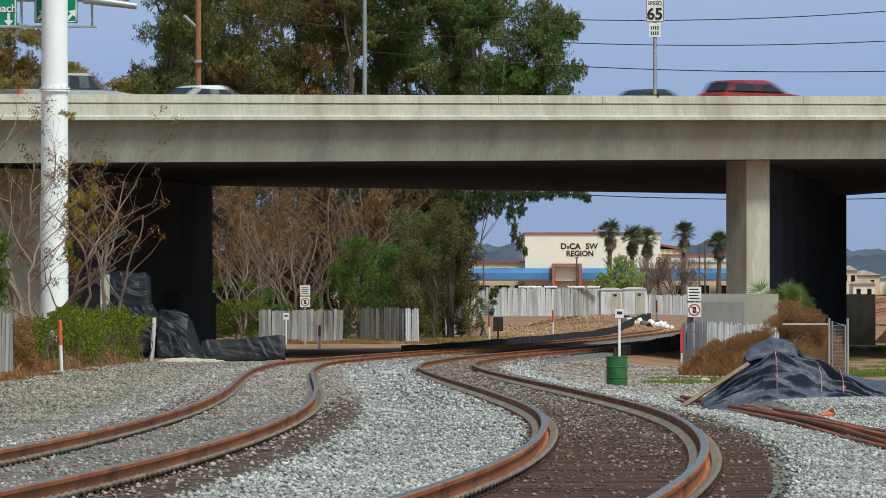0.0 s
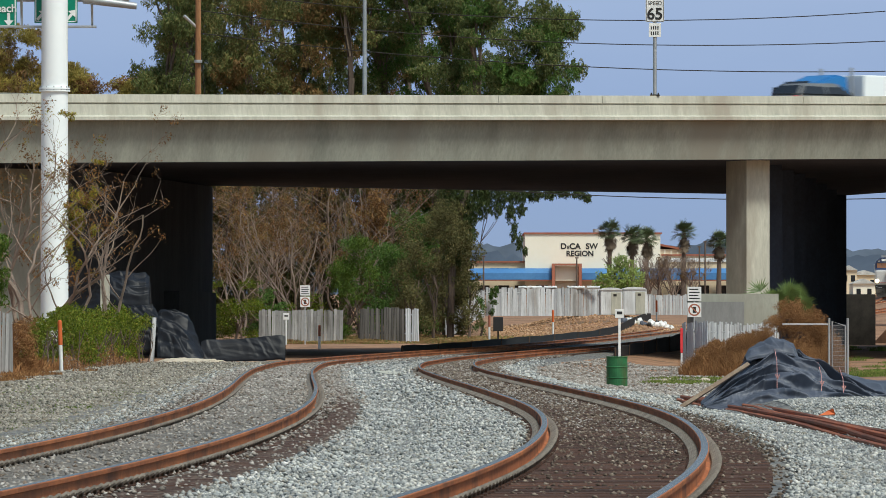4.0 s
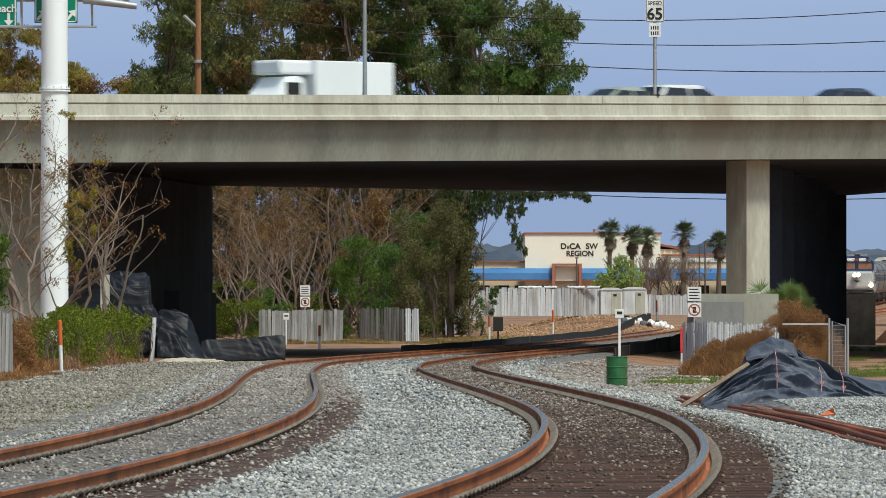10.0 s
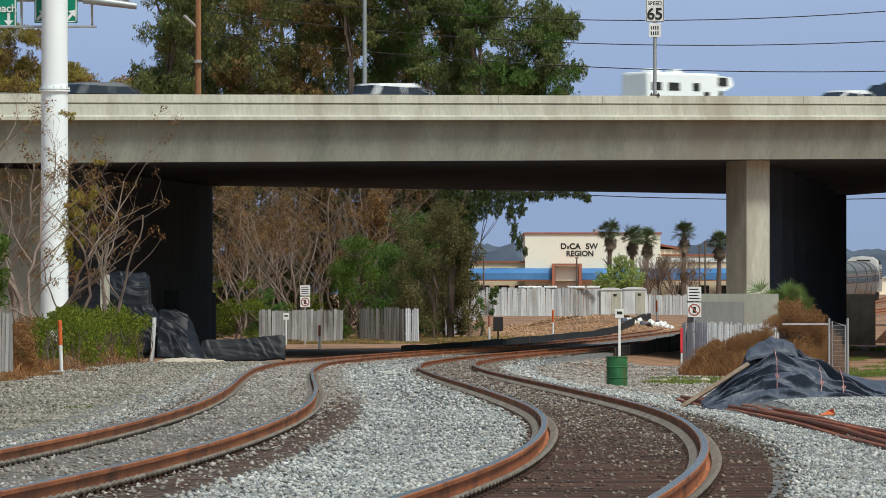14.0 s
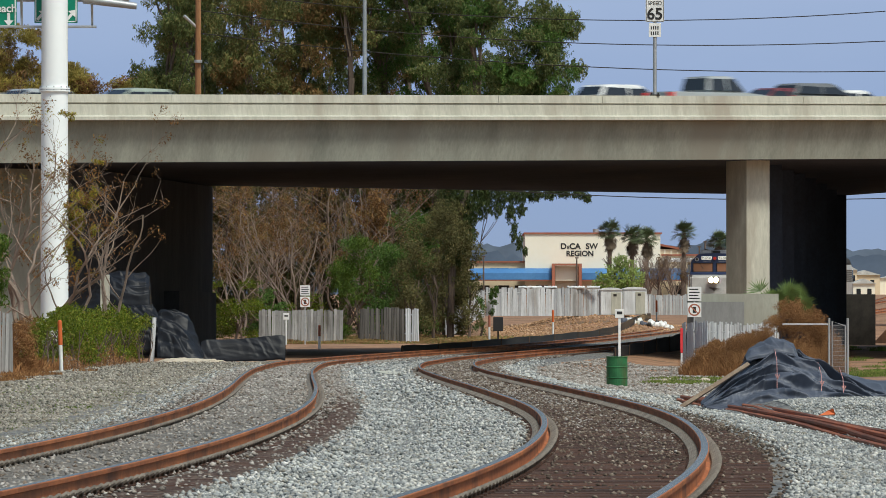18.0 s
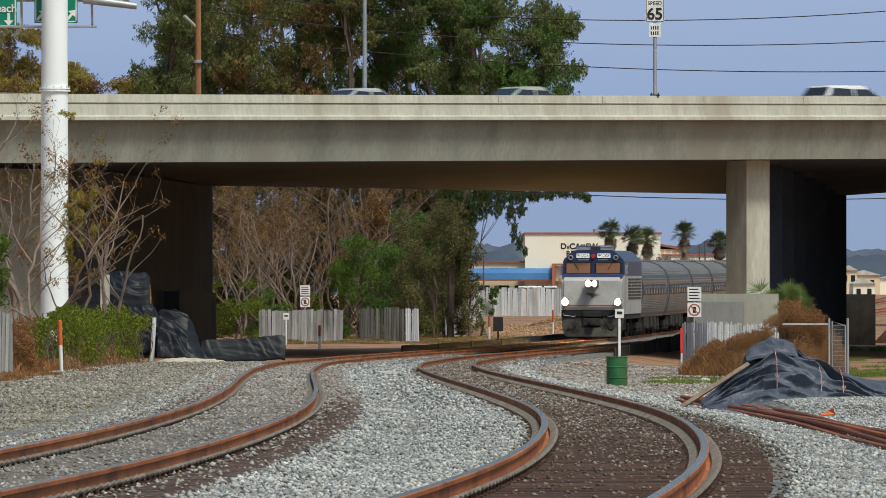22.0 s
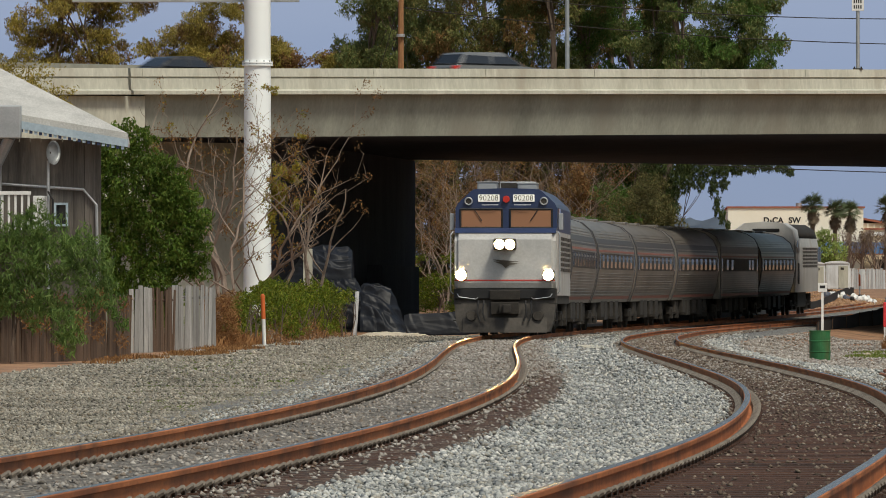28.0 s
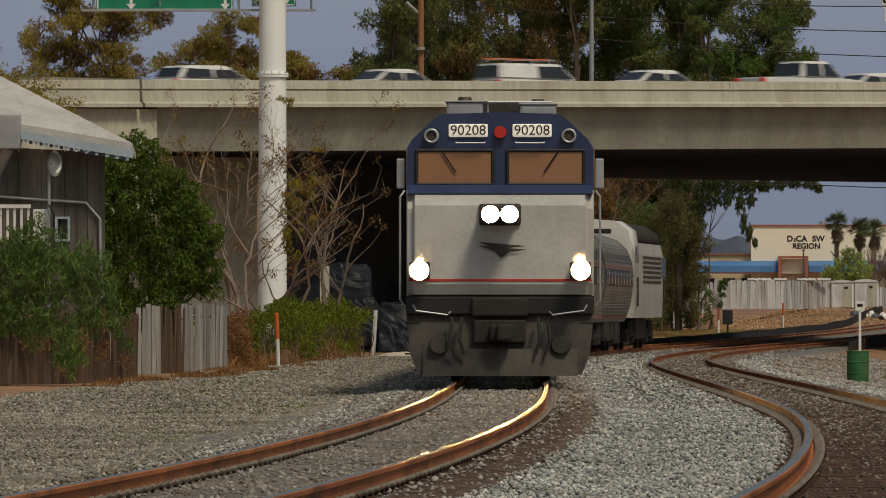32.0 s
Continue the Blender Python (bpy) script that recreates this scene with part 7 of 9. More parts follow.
def build_signs():
    sign_column()
    speed_sign()
    lamp_post()
    utility_pole()
    warning_sign(-6.94, 384, 2.90, "white warning signs on a steel post beside the track")
    warning_sign(9.06, 275, 2.22, "white warning signs on a steel post behind the white fence")
    small_sign(-7.85, 382, 1.90)
    small_sign(4.95, 214, 1.69, 0.25, 0.25)
    marker_post(-10.9, 218, 1.5, "orange", -2)
    marker_post(-5.78, 357, 1.1, "brick_red")
    marker_post(2.46, 405, 1.3, "brick_red")
    marker_post(6.2, 430, 1.45, "orange")
    marker_post(14.0, 500, 1.6, "orange")
    marker_post(-4.4, 420, 0.95, "sign_white")
    t = thing("equipment_box", "small black equipment box on a post", "box", place(2.92, 404))
    bm = bmesh.new()
    box(bm, (-0.26, -0.2, 0.5), (0.26, 0.2, 1.25), None, 0, 0.02)
    part("case", bm, "black", t)
    bm = bmesh.new()
    box(bm, (-0.05, -0.05, -0.2), (0.05, 0.05, 0.5))
    part("leg", bm, "under", t)
    w = "thin dark overhead wire sagging behind the bridge"
    wire([(-13.0, 19.3), (-2.5, 18.2), (7.8, 17.65), (23.5, 18.15)], w)
    wire([(-13.0, 18.2), (-2.5, 17.0), (7.8, 16.45), (23.5, 16.55)], w)
    wire([(-13.0, 17.0), (-4.3, 16.0), (7.8, 15.2), (23.5, 14.95)], w)
    wire([(-2.0, 9.0), (7.8, 8.37), (15.5, 8.15), (23.5, 8.2)], w)


# ---------------------------------------------------------------- fences


def board_fence(name, label, a, b, h, mat, width=0.14, gap=0.012, seed=1, wave=0.06, rails=True, drop=0.0, base=None):
    """A fence of single upright boards from a to b on the ground."""
    rng = random.Random(seed)
    t = thing(name, label, "fence")
    a, b = Vector(a), Vector(b)
    n = max(2, int((b - a).length / (width + gap)))
    yaw = math.degrees(math.atan2((b - a).y, (b - a).x))
    bm = bmesh.new()
    v = box(bm, (-width / 2, -0.011, 0), (width / 2, 0.011, 1.0))
    proto = part("board", bm, mat, t)
    for i in range(n):
        p = a + (b - a) * ((i + 0.5) / n)
        z = base(p.x, p.y) if base else land_z(p.x, p.y)
        m = pose(p.x, p.y, z - 0.05, rng.uniform(-1.5, 1.5), rng.uniform(-1.2, 1.2), yaw + rng.uniform(-3, 3)) @ Matrix.Diagonal((1, 1, h + rng.uniform(-wave, wave) - drop * i / n, 1))
        if i == 0:
            proto.matrix_basis = m
        else:
            share("board", proto, t, m)
    if rails:
        za = base(a.x, a.y) if base else land_z(a.x, a.y)
        zb = base(b.x, b.y) if base else land_z(b.x, b.y)
        nrm = Vector((-(b - a).y, (b - a).x)).normalized() * 0.05
        for f in (0.25, 0.8):
            bm = bmesh.new()
            cyl(bm, (a.x + nrm.x, a.y + nrm.y, za + h * f), (b.x + nrm.x, b.y + nrm.y, zb + (h - drop) * f), 0.04, 0.04, 4)
            part("fence_rail", bm, mat, t)
    return t


def build_fences():
    lab = "weathered grey wooden board fence"
    board_fence("wooden_fence", lab + " beyond the bridge", (-9.65, 399), (-5.25, 400), 1.72, "fence_wood", 0.16, 0.01, 1)
    board_fence("wooden_fence", lab + " under the trees", (-4.4, 400), (-1.9, 402), 1.8, "fence_dark", 0.15, 0.02, 2)
    board_fence("wooden_fence", "pale weathered fence boards among bushes", (-1.95, 400), (-1.25, 401), 1.8, "fence_white", 0.14, 0.02, 3)
    top = lambda x, y: 1.25 + 26.0 / 27.5 + 0.05
    board_fence("wooden_fence", lab + " curving up the bank", (0.15, 432), (2.5, 458), 1.65, "fence_white", 0.5, 0.02, 4, base=lambda x, y: land_z(x, y) + 0.9 * smoothstep(432, 458, y))
    board_fence("wooden_fence", "long pale grey board fence on the dirt bank", (2.55, 459), (9.5, 462.2), 1.68, "fence_white", 0.17, 0.008, 5, base=lambda x, y: 2.1)
    board_fence("wooden_fence", "far pale board fence behind the bank", (13.4, 510), (17.2, 512), 1.35, "fence_white", 0.16, 0.02, 6, base=lambda x, y: 2.25)
    board_fence("white_fence", "white weathered board fence with a post at its end", (8.15, 260), (8.95, 258.5), 1.85, "fence_white", 0.13, 0.01, 7)
    board_fence("white_fence", "white weathered board fence behind dry brush", (9.0, 262), (11.9, 270), 1.8, "fence_white", 0.15, 0.012, 8)
    t = thing("red_reflector_post", "bright red marker on the fence end", "marker", place(8.1, 259))
    bm = bmesh.new()
    box(bm, (-0.045, -0.04, 0.75), (0.045, 0.04, 1.6), None, 0, 0.02)
    part("panel", bm, "red_marker", t)
    bm = bmesh.new()
    box(bm, (-0.03, -0.03, -0.1), (0.03, 0.03, 0.75))
    part("post", bm, "sign_white", t)
    # beside the house
    board_fence("wooden_fence", "brown stained board fence under a green bush", (-14.5, 158), (-11.72, 173.1), 1.5, "fence_brown", 0.2, 0.01, 9)
    board_fence("wooden_fence", "brown board fence running back along the house", (-11.75, 173.6), (-13.4, 198), 1.5, "fence_brown", 0.2, 0.01, 13)
    board_fence("wooden_fence", "pale grey board panel in the fence", (-13.5, 199), (-12.9, 199.5), 1.75, "fence_wood", 0.14, 0.008, 10)
    board_fence("wooden_fence", "brown board panel in the fence", (-12.95, 200), (-12.5, 202), 1.7, "fence_brown", 0.14, 0.01, 12)
    board_fence("wooden_fence", "pale grey board panel beside the hedge", (-12.62, 203), (-11.55, 205), 1.8, "fence_wood", 0.14, 0.008, 11)
    # chain link gate
    t = thing("chain_link_gate", "open galvanised chain link gate", "gate", place(10.45, 246))
    z = t.location.z
    for x in (2.0, 2.6):
        bm = bmesh.new()
        cyl(bm, (x, 0, -0.3), (x, 0, 1.95), 0.04, 0.04, 10)
        part("gate_post", bm, "galvanised", t)
    bm = bmesh.new()
    tube(bm, [(0.5, 0.1, 1.75), (1.98, 0, 1.75)], 0.03)
    part("top_rail", bm, "galvanised", t)
    bm = bmesh.new()
    tube(bm, [(2.1, 0, 0.15), (2.1, 0, 1.85), (2.52, -0.1, 1.7), (2.52, -0.1, 0.15), (2.1, 0, 0.15)], 0.025)
    part("gate_frame", bm, "galvanised", t)
    bm = bmesh.new()
    for i in range(14):
        tube(bm, [(2.1 + 0.032 * i, -0.05, 0.15), (2.1 + 0.032 * i, -0.05, 1.75)], 0.005, 3)
        tube(bm, [(2.1, -0.05, 0.15 + 0.12 * i), (2.52, -0.05, 0.15 + 0.12 * i)], 0.005, 3)
    mesh = part("wire_mesh", bm, "galvanised", t)


M["cabin_white"] = surface("cabin_white", (0.62, 0.65, 0.68), (0.80, 0.82, 0.83), 0.8, 0.6, 0, 8.0, 0.2, stain=(0.45, 0.45, 0.44), stain_scale=0.9, relief=0)
M["red_marker"] = plain("red_marker", (0.75, 0.05, 0.06), 0.4)


# ---------------------------------------------------------------- tarpaulins, heaps and yard clutter


def crease(x, z, seed, k=1.0):
    """Sharp-edged folds running across a hanging sheet."""
    x, z = x * k, z * k
    x, z = x + 0.22 * noise.noise((x * 1.3, z * 1.3, seed)), z + 0.22 * noise.noise((x * 1.3 + 7, z * 1.3, seed))
    out = 0.0
    for turn, long_way, across, amount in ((0.75, 0.55, 2.6, 1.0), (-0.35, 0.8, 3.6, 0.75), (0.25, 1.1, 7.0, 0.42), (1.25, 1.6, 6.0, 0.35)):
        a = x * math.cos(turn) - z * math.sin(turn)
        b = x * math.sin(turn) + z * math.cos(turn)
        out += amount * (0.5 - 1.6 * abs(noise.noise((a * long_way, b * across, seed + 11 * turn))))
    out *= 0.55
    # long pleats that come and go
    for turn, freq, amount in ((0.55, 3.4, 0.75), (0.1, 5.2, 0.5), (1.0, 4.4, 0.5)):
        a = x * math.cos(turn) - z * math.sin(turn)
        b = x * math.sin(turn) + z * math.cos(turn)
        p = (b * freq + 0.9 * noise.noise((a * 0.9, b * 0.7, seed + 3))) % 1.0
        ridge = p / 0.72 if p < 0.72 else (1 - p) / 0.28
        out += amount * (ridge - 0.5) * max(0.0, min(1.0, 0.55 + 1.8 * noise.noise((a * 1.1, b * 1.1, seed + 20 * turn))))
    return out


def swag(x, v, seed):
    """Long sagging folds that run along a heap, breaking off and starting again."""
    u = v + 0.13 * noise.noise((x * 1.0, 0.3, seed)) + 0.07 * noise.noise((x * 2.6, v * 3.0, seed + 2))
    out = 0.0
    for freq, slant, amount in ((2.6, 0.5, 0.8), (4.7, -0.35, 0.9), (8.6, 0.9, 0.65), (15.0, 0.4, 0.3)):
        p = u * freq + slant * x + 0.3 * seed
        ridge = 1.0 - abs(math.sin(math.pi * p))
        out += amount * (ridge ** 0.8 - 0.4) * max(0.05, min(1.0, 0.55 + 1.7 * noise.noise((x * 1.1, v * 2.4, seed + 7 * freq))))
    return out


def sheet(label, outline, y0, depth, mat, seed, fold=0.07, nx=170, ny=46, size=1.0, lean=0.7, swags=False):
    """Creased tarpaulin hung over a heap; outline rows are x, height of the hem, height of the ridge."""
    t = thing("tarpaulin", label, "tarpaulin")
    xs, lo, hi = zip(*outline)
    verts, faces = [], []
    for j in range(ny + 9):
        v = j / ny
        for i in range(nx + 1):
            x = xs[0] + (xs[-1] - xs[0]) * i / nx
            h0, h1 = float(np.interp(x, xs, lo)), float(np.interp(x, xs, hi))
            if v <= 1:
                up = v ** lean
                z, y = h0 + (h1 - h0) * up, y0 + depth * v
            else:
                z, y = h1 - (v - 1) * 5 * (h1 - h0) * 0.8, y0 + depth * v + (v - 1) * 2.0
            f = (swag(x, v, seed) + 0.12 * crease(x, z, seed, 2.0) if swags else crease(x, z + 0.15 * (y - y0), seed, size)) * min(1, 0.25 + v * 5) * min(1, 0.3 + 8 * min(i, nx - i) / nx)
            hem = 0.05 * noise.noise((x * 4, 0.5, seed)) * max(0, 1 - v * 6)
            verts.append((x + 0.25 * fold * f, y - fold * f, z + 0.45 * fold * f + hem))
    n = nx + 1
    for j in range(ny + 8):
        for i in range(nx):
            p = j * n + i
            faces.append((p, p + 1, p + n + 1, p + n))
    ob = raw("cover", verts, faces, mat, t, True)
    mod = ob.modifiers.new("thickness", "SOLIDIFY")
    mod.thickness, mod.offset = 0.01, -1
    # doubled hem along the foot
    bm = bmesh.new()
    tube(bm, [Vector(verts[i]) + Vector((0, -0.01, 0.005)) for i in range(0, n, 4)], 0.014, 5)
    part("hem", bm, mat, t)
    return t


def draped(name, label, at, w, d, h, mat, seed, crest=0.5, ridge=0.12, shape=None, nx=46, ny=30, category="tarpaulin"):
    """Folded tarpaulin over a heap: a height field with creases and a ragged hem, closed beneath."""
    rng = random.Random(seed)
    verts, faces = [], []
    for j in range(ny + 1):
        for i in range(nx + 1):
            u, v = i / nx, j / ny
            x, y = (u - 0.5) * w, (v - 0.5) * d
            e = min(1, min(u, 1 - u) * 7) * min(1, min(v, 1 - v) * 6)
            z = shape(u, v) * h if shape else h * (1 - ((u - crest) / (0.62 if u > crest else crest + 0.12)) ** 2) * (1 - 0.6 * (2 * v - 1) ** 2)
            fold = abs(noise.noise((x * 2.4 + z * 1.6 + seed, y * 1.1, seed))) + 0.6 * abs(noise.noise((x * 5.5 - z * 3, y * 2.5 + z * 2, seed + 3)))
            z = max(0.0, z) * (0.35 + 0.65 * e) + ridge * (fold - 0.25) * (0.4 + z)
            verts.append((x + 0.05 * noise.noise((x * 3, y * 3, 1)), y, max(0.012, z) if e > 0 else 0.01 + 0.03 * rng.random()))
    n = nx + 1
    for j in range(ny):
        for i in range(nx):
            a = j * n + i
            faces.append((a, a + 1, a + n + 1, a + n))
    ob = raw(name, verts, faces, mat, None, True)
    ob.matrix_basis = pose(*at)
    mod = ob.modifiers.new("thickness", "SOLIDIFY")
    mod.thickness = 0.012
    return tagged(ob, label, category)


def build_yard():
    # right: gravel heap under a blue-grey tarpaulin
    draped("gravel_heap", "heap of grey ballast gravel beside the track", place(6.5, 112.5), 5.0, 11.0, 0.24, "ballast", 3, 0.45, 0.05, category="gravel")["kind"] = "stuff"
    foot = place(6.5, 112.5)[2]
    def heap(rng):
        x, y = rng.uniform(4.95, 8.9), rng.uniform(107.2, 117.8)
        u, v = (x - 4.0) / 5.0, (y - 107.0) / 11.0
        e = min(1, min(u, 1 - u) * 7) * min(1, min(v, 1 - v) * 6)
        z = 0.24 * (1 - ((u - 0.45) / (0.62 if u > 0.45 else 0.57)) ** 2) * (1 - 0.6 * (2 * v - 1) ** 2)
        return (x, y, foot + max(0.0, z) * (0.35 + 0.65 * e) + 0.012)
    scatter_stones("heap_stones", 12000, heap, "stone", 0.02, 93, "loose grey stones on the gravel heap")
    sheet("creased blue-grey tarpaulin over a gravel heap", [(3.95, 0.06, 0.12), (4.2, 0.07, 0.34), (4.5, 0.08, 0.62), (4.75, 0.10, 0.86), (4.95, 0.12, 1.00), (5.1, 0.14, 1.04), (5.3, 0.16, 0.98), (5.5, 0.17, 0.84), (5.7, 0.16, 0.74),
          (5.9, 0.14, 0.60), (6.1, 0.10, 0.47), (6.35, 0.0, 0.36), (6.6, -0.08, 0.27), (7.0, -0.10, 0.20), (7.6, -0.10, 0.14)], 114.2, 3.0, "tarp_blue", 8, 0.32, 400, 150, lean=0.8, swags=True)
    sheet("bunched dark end of the tarpaulin on top of the heap", [(4.62, 0.78, 0.84), (4.68, 0.76, 0.95), (4.85, 0.80, 1.04), (5.02, 0.86, 1.12), (5.2, 0.90, 1.10), (5.36, 0.86, 1.02), (5.42, 0.80, 0.90)], 116.4, 0.5, "tarp_blue", 31, 0.09, 90, 24, size=1.4, lean=0.5)
    sheet("flat grey tarpaulin spread behind the heap", [(5.9, 0.20, 0.34), (6.2, 0.18, 0.52), (6.4, 0.16, 0.54), (6.9, 0.12, 0.46), (7.6, 0.05, 0.36), (8.4, 0.0, 0.26)], 119.5, 2.0, "tarp_blue", 12, 0.10, 160, 40, size=1.0, lean=0.6)
    for i, (x, zt, zb) in enumerate(((5.05, 0.92, 0.16), (5.72, 0.66, 0.22), (6.05, 0.58, 0.16))):
        t = thing("tie_down_rope", "pinkish rope with a knotted ribbon over the tarpaulin", "rope", (x, 114.5, 0.0), group="tie-down ropes")
        bm = bmesh.new()
        tube(bm, [(-0.04, 0.0, zb), (-0.02, 0.35, zb + (zt - zb) * 0.45), (0.0, 0.9, zb + (zt - zb) * 0.8), (0.02, 2.3, zt + 0.08)], 0.005, 5)
        part("rope", bm, "rope_pink", t)
        bm = bmesh.new()
        for k in range(3):
            box(bm, (-0.02 + 0.015 * k, -0.02, -0.035), (-0.008 + 0.015 * k, 0.0, 0.04), pose(-0.015, 0.36, zb + (zt - zb) * 0.5, 0, 25 * k - 25, 0))
        part("ribbon", bm, "rope_pink", t)
    t = thing("orange_flag", "small orange-red cloth flag on the gravel", "flag", place(5.3, 105.0, 0.12))
    bm = bmesh.new()
    loft(bm, [[(-0.13, 0, 0.0), (0.0, 0.05, 0.07), (0.07, 0, 0.10), (0.1, 0, 0.02)], [(-0.13, 0.12, 0.0), (0.0, 0.16, 0.06), (0.07, 0.12, 0.09), (0.1, 0.12, 0.0)]])
    part("cloth", solid(bm), "orange", t)
    # spare rails lying beside the track
    path = [(3.95, 129.0), (4.35, 108.0), (4.5, 92.0), (4.5, 78.0), (4.35, 64.0), (4.1, 52.0)]
    for k in range(6):
        bm = bmesh.new()
        pts = []
        for y in np.linspace(129, 50, 24):
            x = float(np.interp(-y, [-q for _, q in path], [p for p, _ in path])) + 0.085 * k + 0.025 * math.sin(y * 0.35 + k * 2)
            pts.append((x, y, bed_z(x, y) + 0.045 + (0.05 if k % 2 else 0.0) + 0.012 * math.sin(y * 0.2 + k)))
        tube(bm, pts, 0.032, 7)
        tagged(part("steel_rod", bm, "steel_rust"), "long rusty steel rod lying on the ballast", "steel rod", group="rusty rods beside the track")
    bm = bmesh.new()
    cyl(bm, (3.50, 114.0, 0.05), (4.62, 115.6, 0.72), 0.042, 0.04, 4)
    tagged(part("timber", bm, "old_timber"), "weathered timber beam leaning on the heap", "timber")
    # green drum
    t = thing("steel_drum", "dark green steel drum standing on the gravel", "drum", (4.72, 207.0, -0.36))
    bm = bmesh.new()
    hoops = ((0.0, 0.285), (0.275, 0.285), (0.285, 0.298), (0.305, 0.298), (0.315, 0.285), (0.565, 0.285), (0.575, 0.298), (0.595, 0.298), (0.605, 0.285), (0.86, 0.285))
    loft(bm, [[(r * math.cos(2 * math.pi * k / 28), r * math.sin(2 * math.pi * k / 28), z) for k in range(28)] for z, r in hoops])
    part("shell", solid(bm), "drum_green", t)
    for z in (0.0, 0.85):
        bm = bmesh.new()
        cyl(bm, (0, 0, z), (0, 0, z + 0.025), 0.30, 0.30, 24)
        part("rim", bm, "drum_green", t)
    # left: dark tarpaulins under the bridge end
    sheet("black tarpaulin over a tall flat-topped stack under the bridge", [(-13.7, 1.5, 1.9), (-13.35, 1.6, 2.35), (-12.9, 1.75, 2.95), (-12.6, 1.8, 3.34), (-12.0, 1.8, 3.42), (-11.1, 1.8, 3.36), (-10.95, 1.75, 3.22), (-10.9, 1.7, 2.5), (-10.86, 1.65, 1.9)], 284.0, 0.9, "tarp", 21, 0.11, 170, 60, size=0.5, lean=0.35)
    sheet("black tarpaulin fallen in folds below the stack", [(-13.4, 0.3, 1.5), (-12.8, 0.3, 1.95), (-12.0, 0.3, 2.08), (-11.1, 0.3, 2.15), (-10.8, 0.25, 2.2), (-10.6, 0.2, 1.85), (-10.35, 0.2, 1.5)], 283.0, 0.8, "tarp", 24, 0.14, 130, 40, size=0.9, lean=0.5)
    sheet("black tarpaulin sloping down to the ground", [(-10.55, 0.2, 1.9), (-10.45, 0.2, 2.0), (-9.9, 0.15, 1.97), (-9.45, 0.1, 1.8), (-9.25, 0.05, 1.35), (-9.05, 0.0, 0.85), (-8.85, 0.0, 0.3)], 281.5, 1.2, "tarp", 22, 0.17, 150, 60, size=0.45, lean=0.75)
    sheet("long low black tarpaulin beside the track", [(-9.1, 0.0, 0.78), (-8.9, 0.0, 0.86), (-7.5, 0.05, 0.90), (-6.1, 0.1, 1.04), (-5.92, 0.1, 0.98)], 286.5, 0.35, "tarp", 23, 0.045, 190, 40, size=0.6, lean=0.7)
    draped("sand_spill", "pale sand and rubble spilled at the foot of the tarpaulins", place(-9.2, 279.3), 2.7, 4.0, 0.16, "rubble", 15, 0.4, 0.08, category="sand")["kind"] = "stuff"
    bm = bmesh.new()
    box(bm, (-0.16, -0.16, -0.3), (0.16, 0.16, 3.2), pose(*place(-12.05, 272)), 0, 0.02)
    tagged(part("concrete_post", bm, "concrete_pale"), "pale concrete post behind the hedge", "post")
    bm = bmesh.new()
    box(bm, (-0.07, -0.07, -0.2), (0.07, 0.07, 1.65), pose(*place(-10.75, 282), 0, 3, 0), 0, 0.01)
    tagged(part("fence_post", bm, "fence_white"), "pale leaning fence post at the hedge end", "post")
    def sparse(rng):
        y = rng.uniform(150, 300)
        x = track_x(LINE_R, y) + rng.uniform(2.6, 8.5)
        return (x, y, land_z(x, y) + 0.01) if x < 9.5 else None
    scatter_stones("sparse_gravel", 11000, sparse, "stone_mixed", 0.03, 92, "sparse gravel on the dirt beside the track")
    # rubble and stones
    rng = random.Random(9)
    for i in range(34):
        if i < 22:
            x, y, r = rng.uniform(-10.4, -7.9), rng.uniform(276, 283), rng.uniform(0.06, 0.16)
        else:
            x, y, r = rng.choice([(-6.9, 99, 0.1), (6.3, 225, 0.12), (7.6, 221, 0.18), (7.9, 224, 0.16), (4.4, 206.5, 0.1), (6.9, 90, 0.09), (-9.7, 92, 0.1), (7.2, 226, 0.14), (-10.9, 186, 0.14), (7.1, 95, 0.1), (6.4, 86, 0.11), (6.2, 99, 0.12)])
            x += rng.uniform(-0.3, 0.3)
        bm = bmesh.new()
        bmesh.ops.create_icosphere(bm, subdivisions=2, radius=r)
        for v in bm.verts:
            v.co *= 1 + 0.35 * noise.noise(v.co * 6 + Vector((i, 0, 0)))
            v.co.z *= 0.7
        ob = part("rock", bm, "rubble")
        ob.matrix_basis = pose(x, y, land_z(x, y) + (0.12 if -9 < x < 6 and y < 200 else 0.0) + r * 0.3)
        tagged(ob, "pale tan broken rock lying on the ground", "rock", group="loose rocks")
    # black silt fence by the left track; right strip added as the bridge's shade
    for nm, line, off, y0, y1, h0, h1 in (("silt_fence", LINE_L, -2.7, 318, 466, 0.42, 0.46), ("silt_fence", LINE_R, 2.3, 312, 392, 0.35, 1.15)):
        t = thing(nm, "low black silt fence beside the track, the right one standing for bridge shade", "silt fence")
        secs = []
        ys = np.linspace(y0, y1, 60)
        for i, y in enumerate(ys):
            x = track_x(line, y) + off + 0.03 * math.sin(i * 1.3)
            z, h = land_z(x, y), h0 + (h1 - h0) * i / 59 + 0.012 * math.sin(i * 0.9)
            secs.append([(x, y, z - 0.05), (x + 0.02, y, z + h), (x + 0.05, y, z + h), (x + 0.04, y, z - 0.05)])
        bm = bmesh.new()
        loft(bm, secs)
        part("fabric", solid(bm), "silt_black", t)
        for y in ys[::6]:
            x = track_x(line, y) + off + 0.08
            bm = bmesh.new()
            box(bm, (x - 0.02, y - 0.02, land_z(x, y) - 0.1), (x + 0.02, y + 0.02, land_z(x, y) + h0 + (h1 - h0) * (y - y0) / (y1 - y0) + 0.03))
            part("stake", bm, "fence_brown", t)
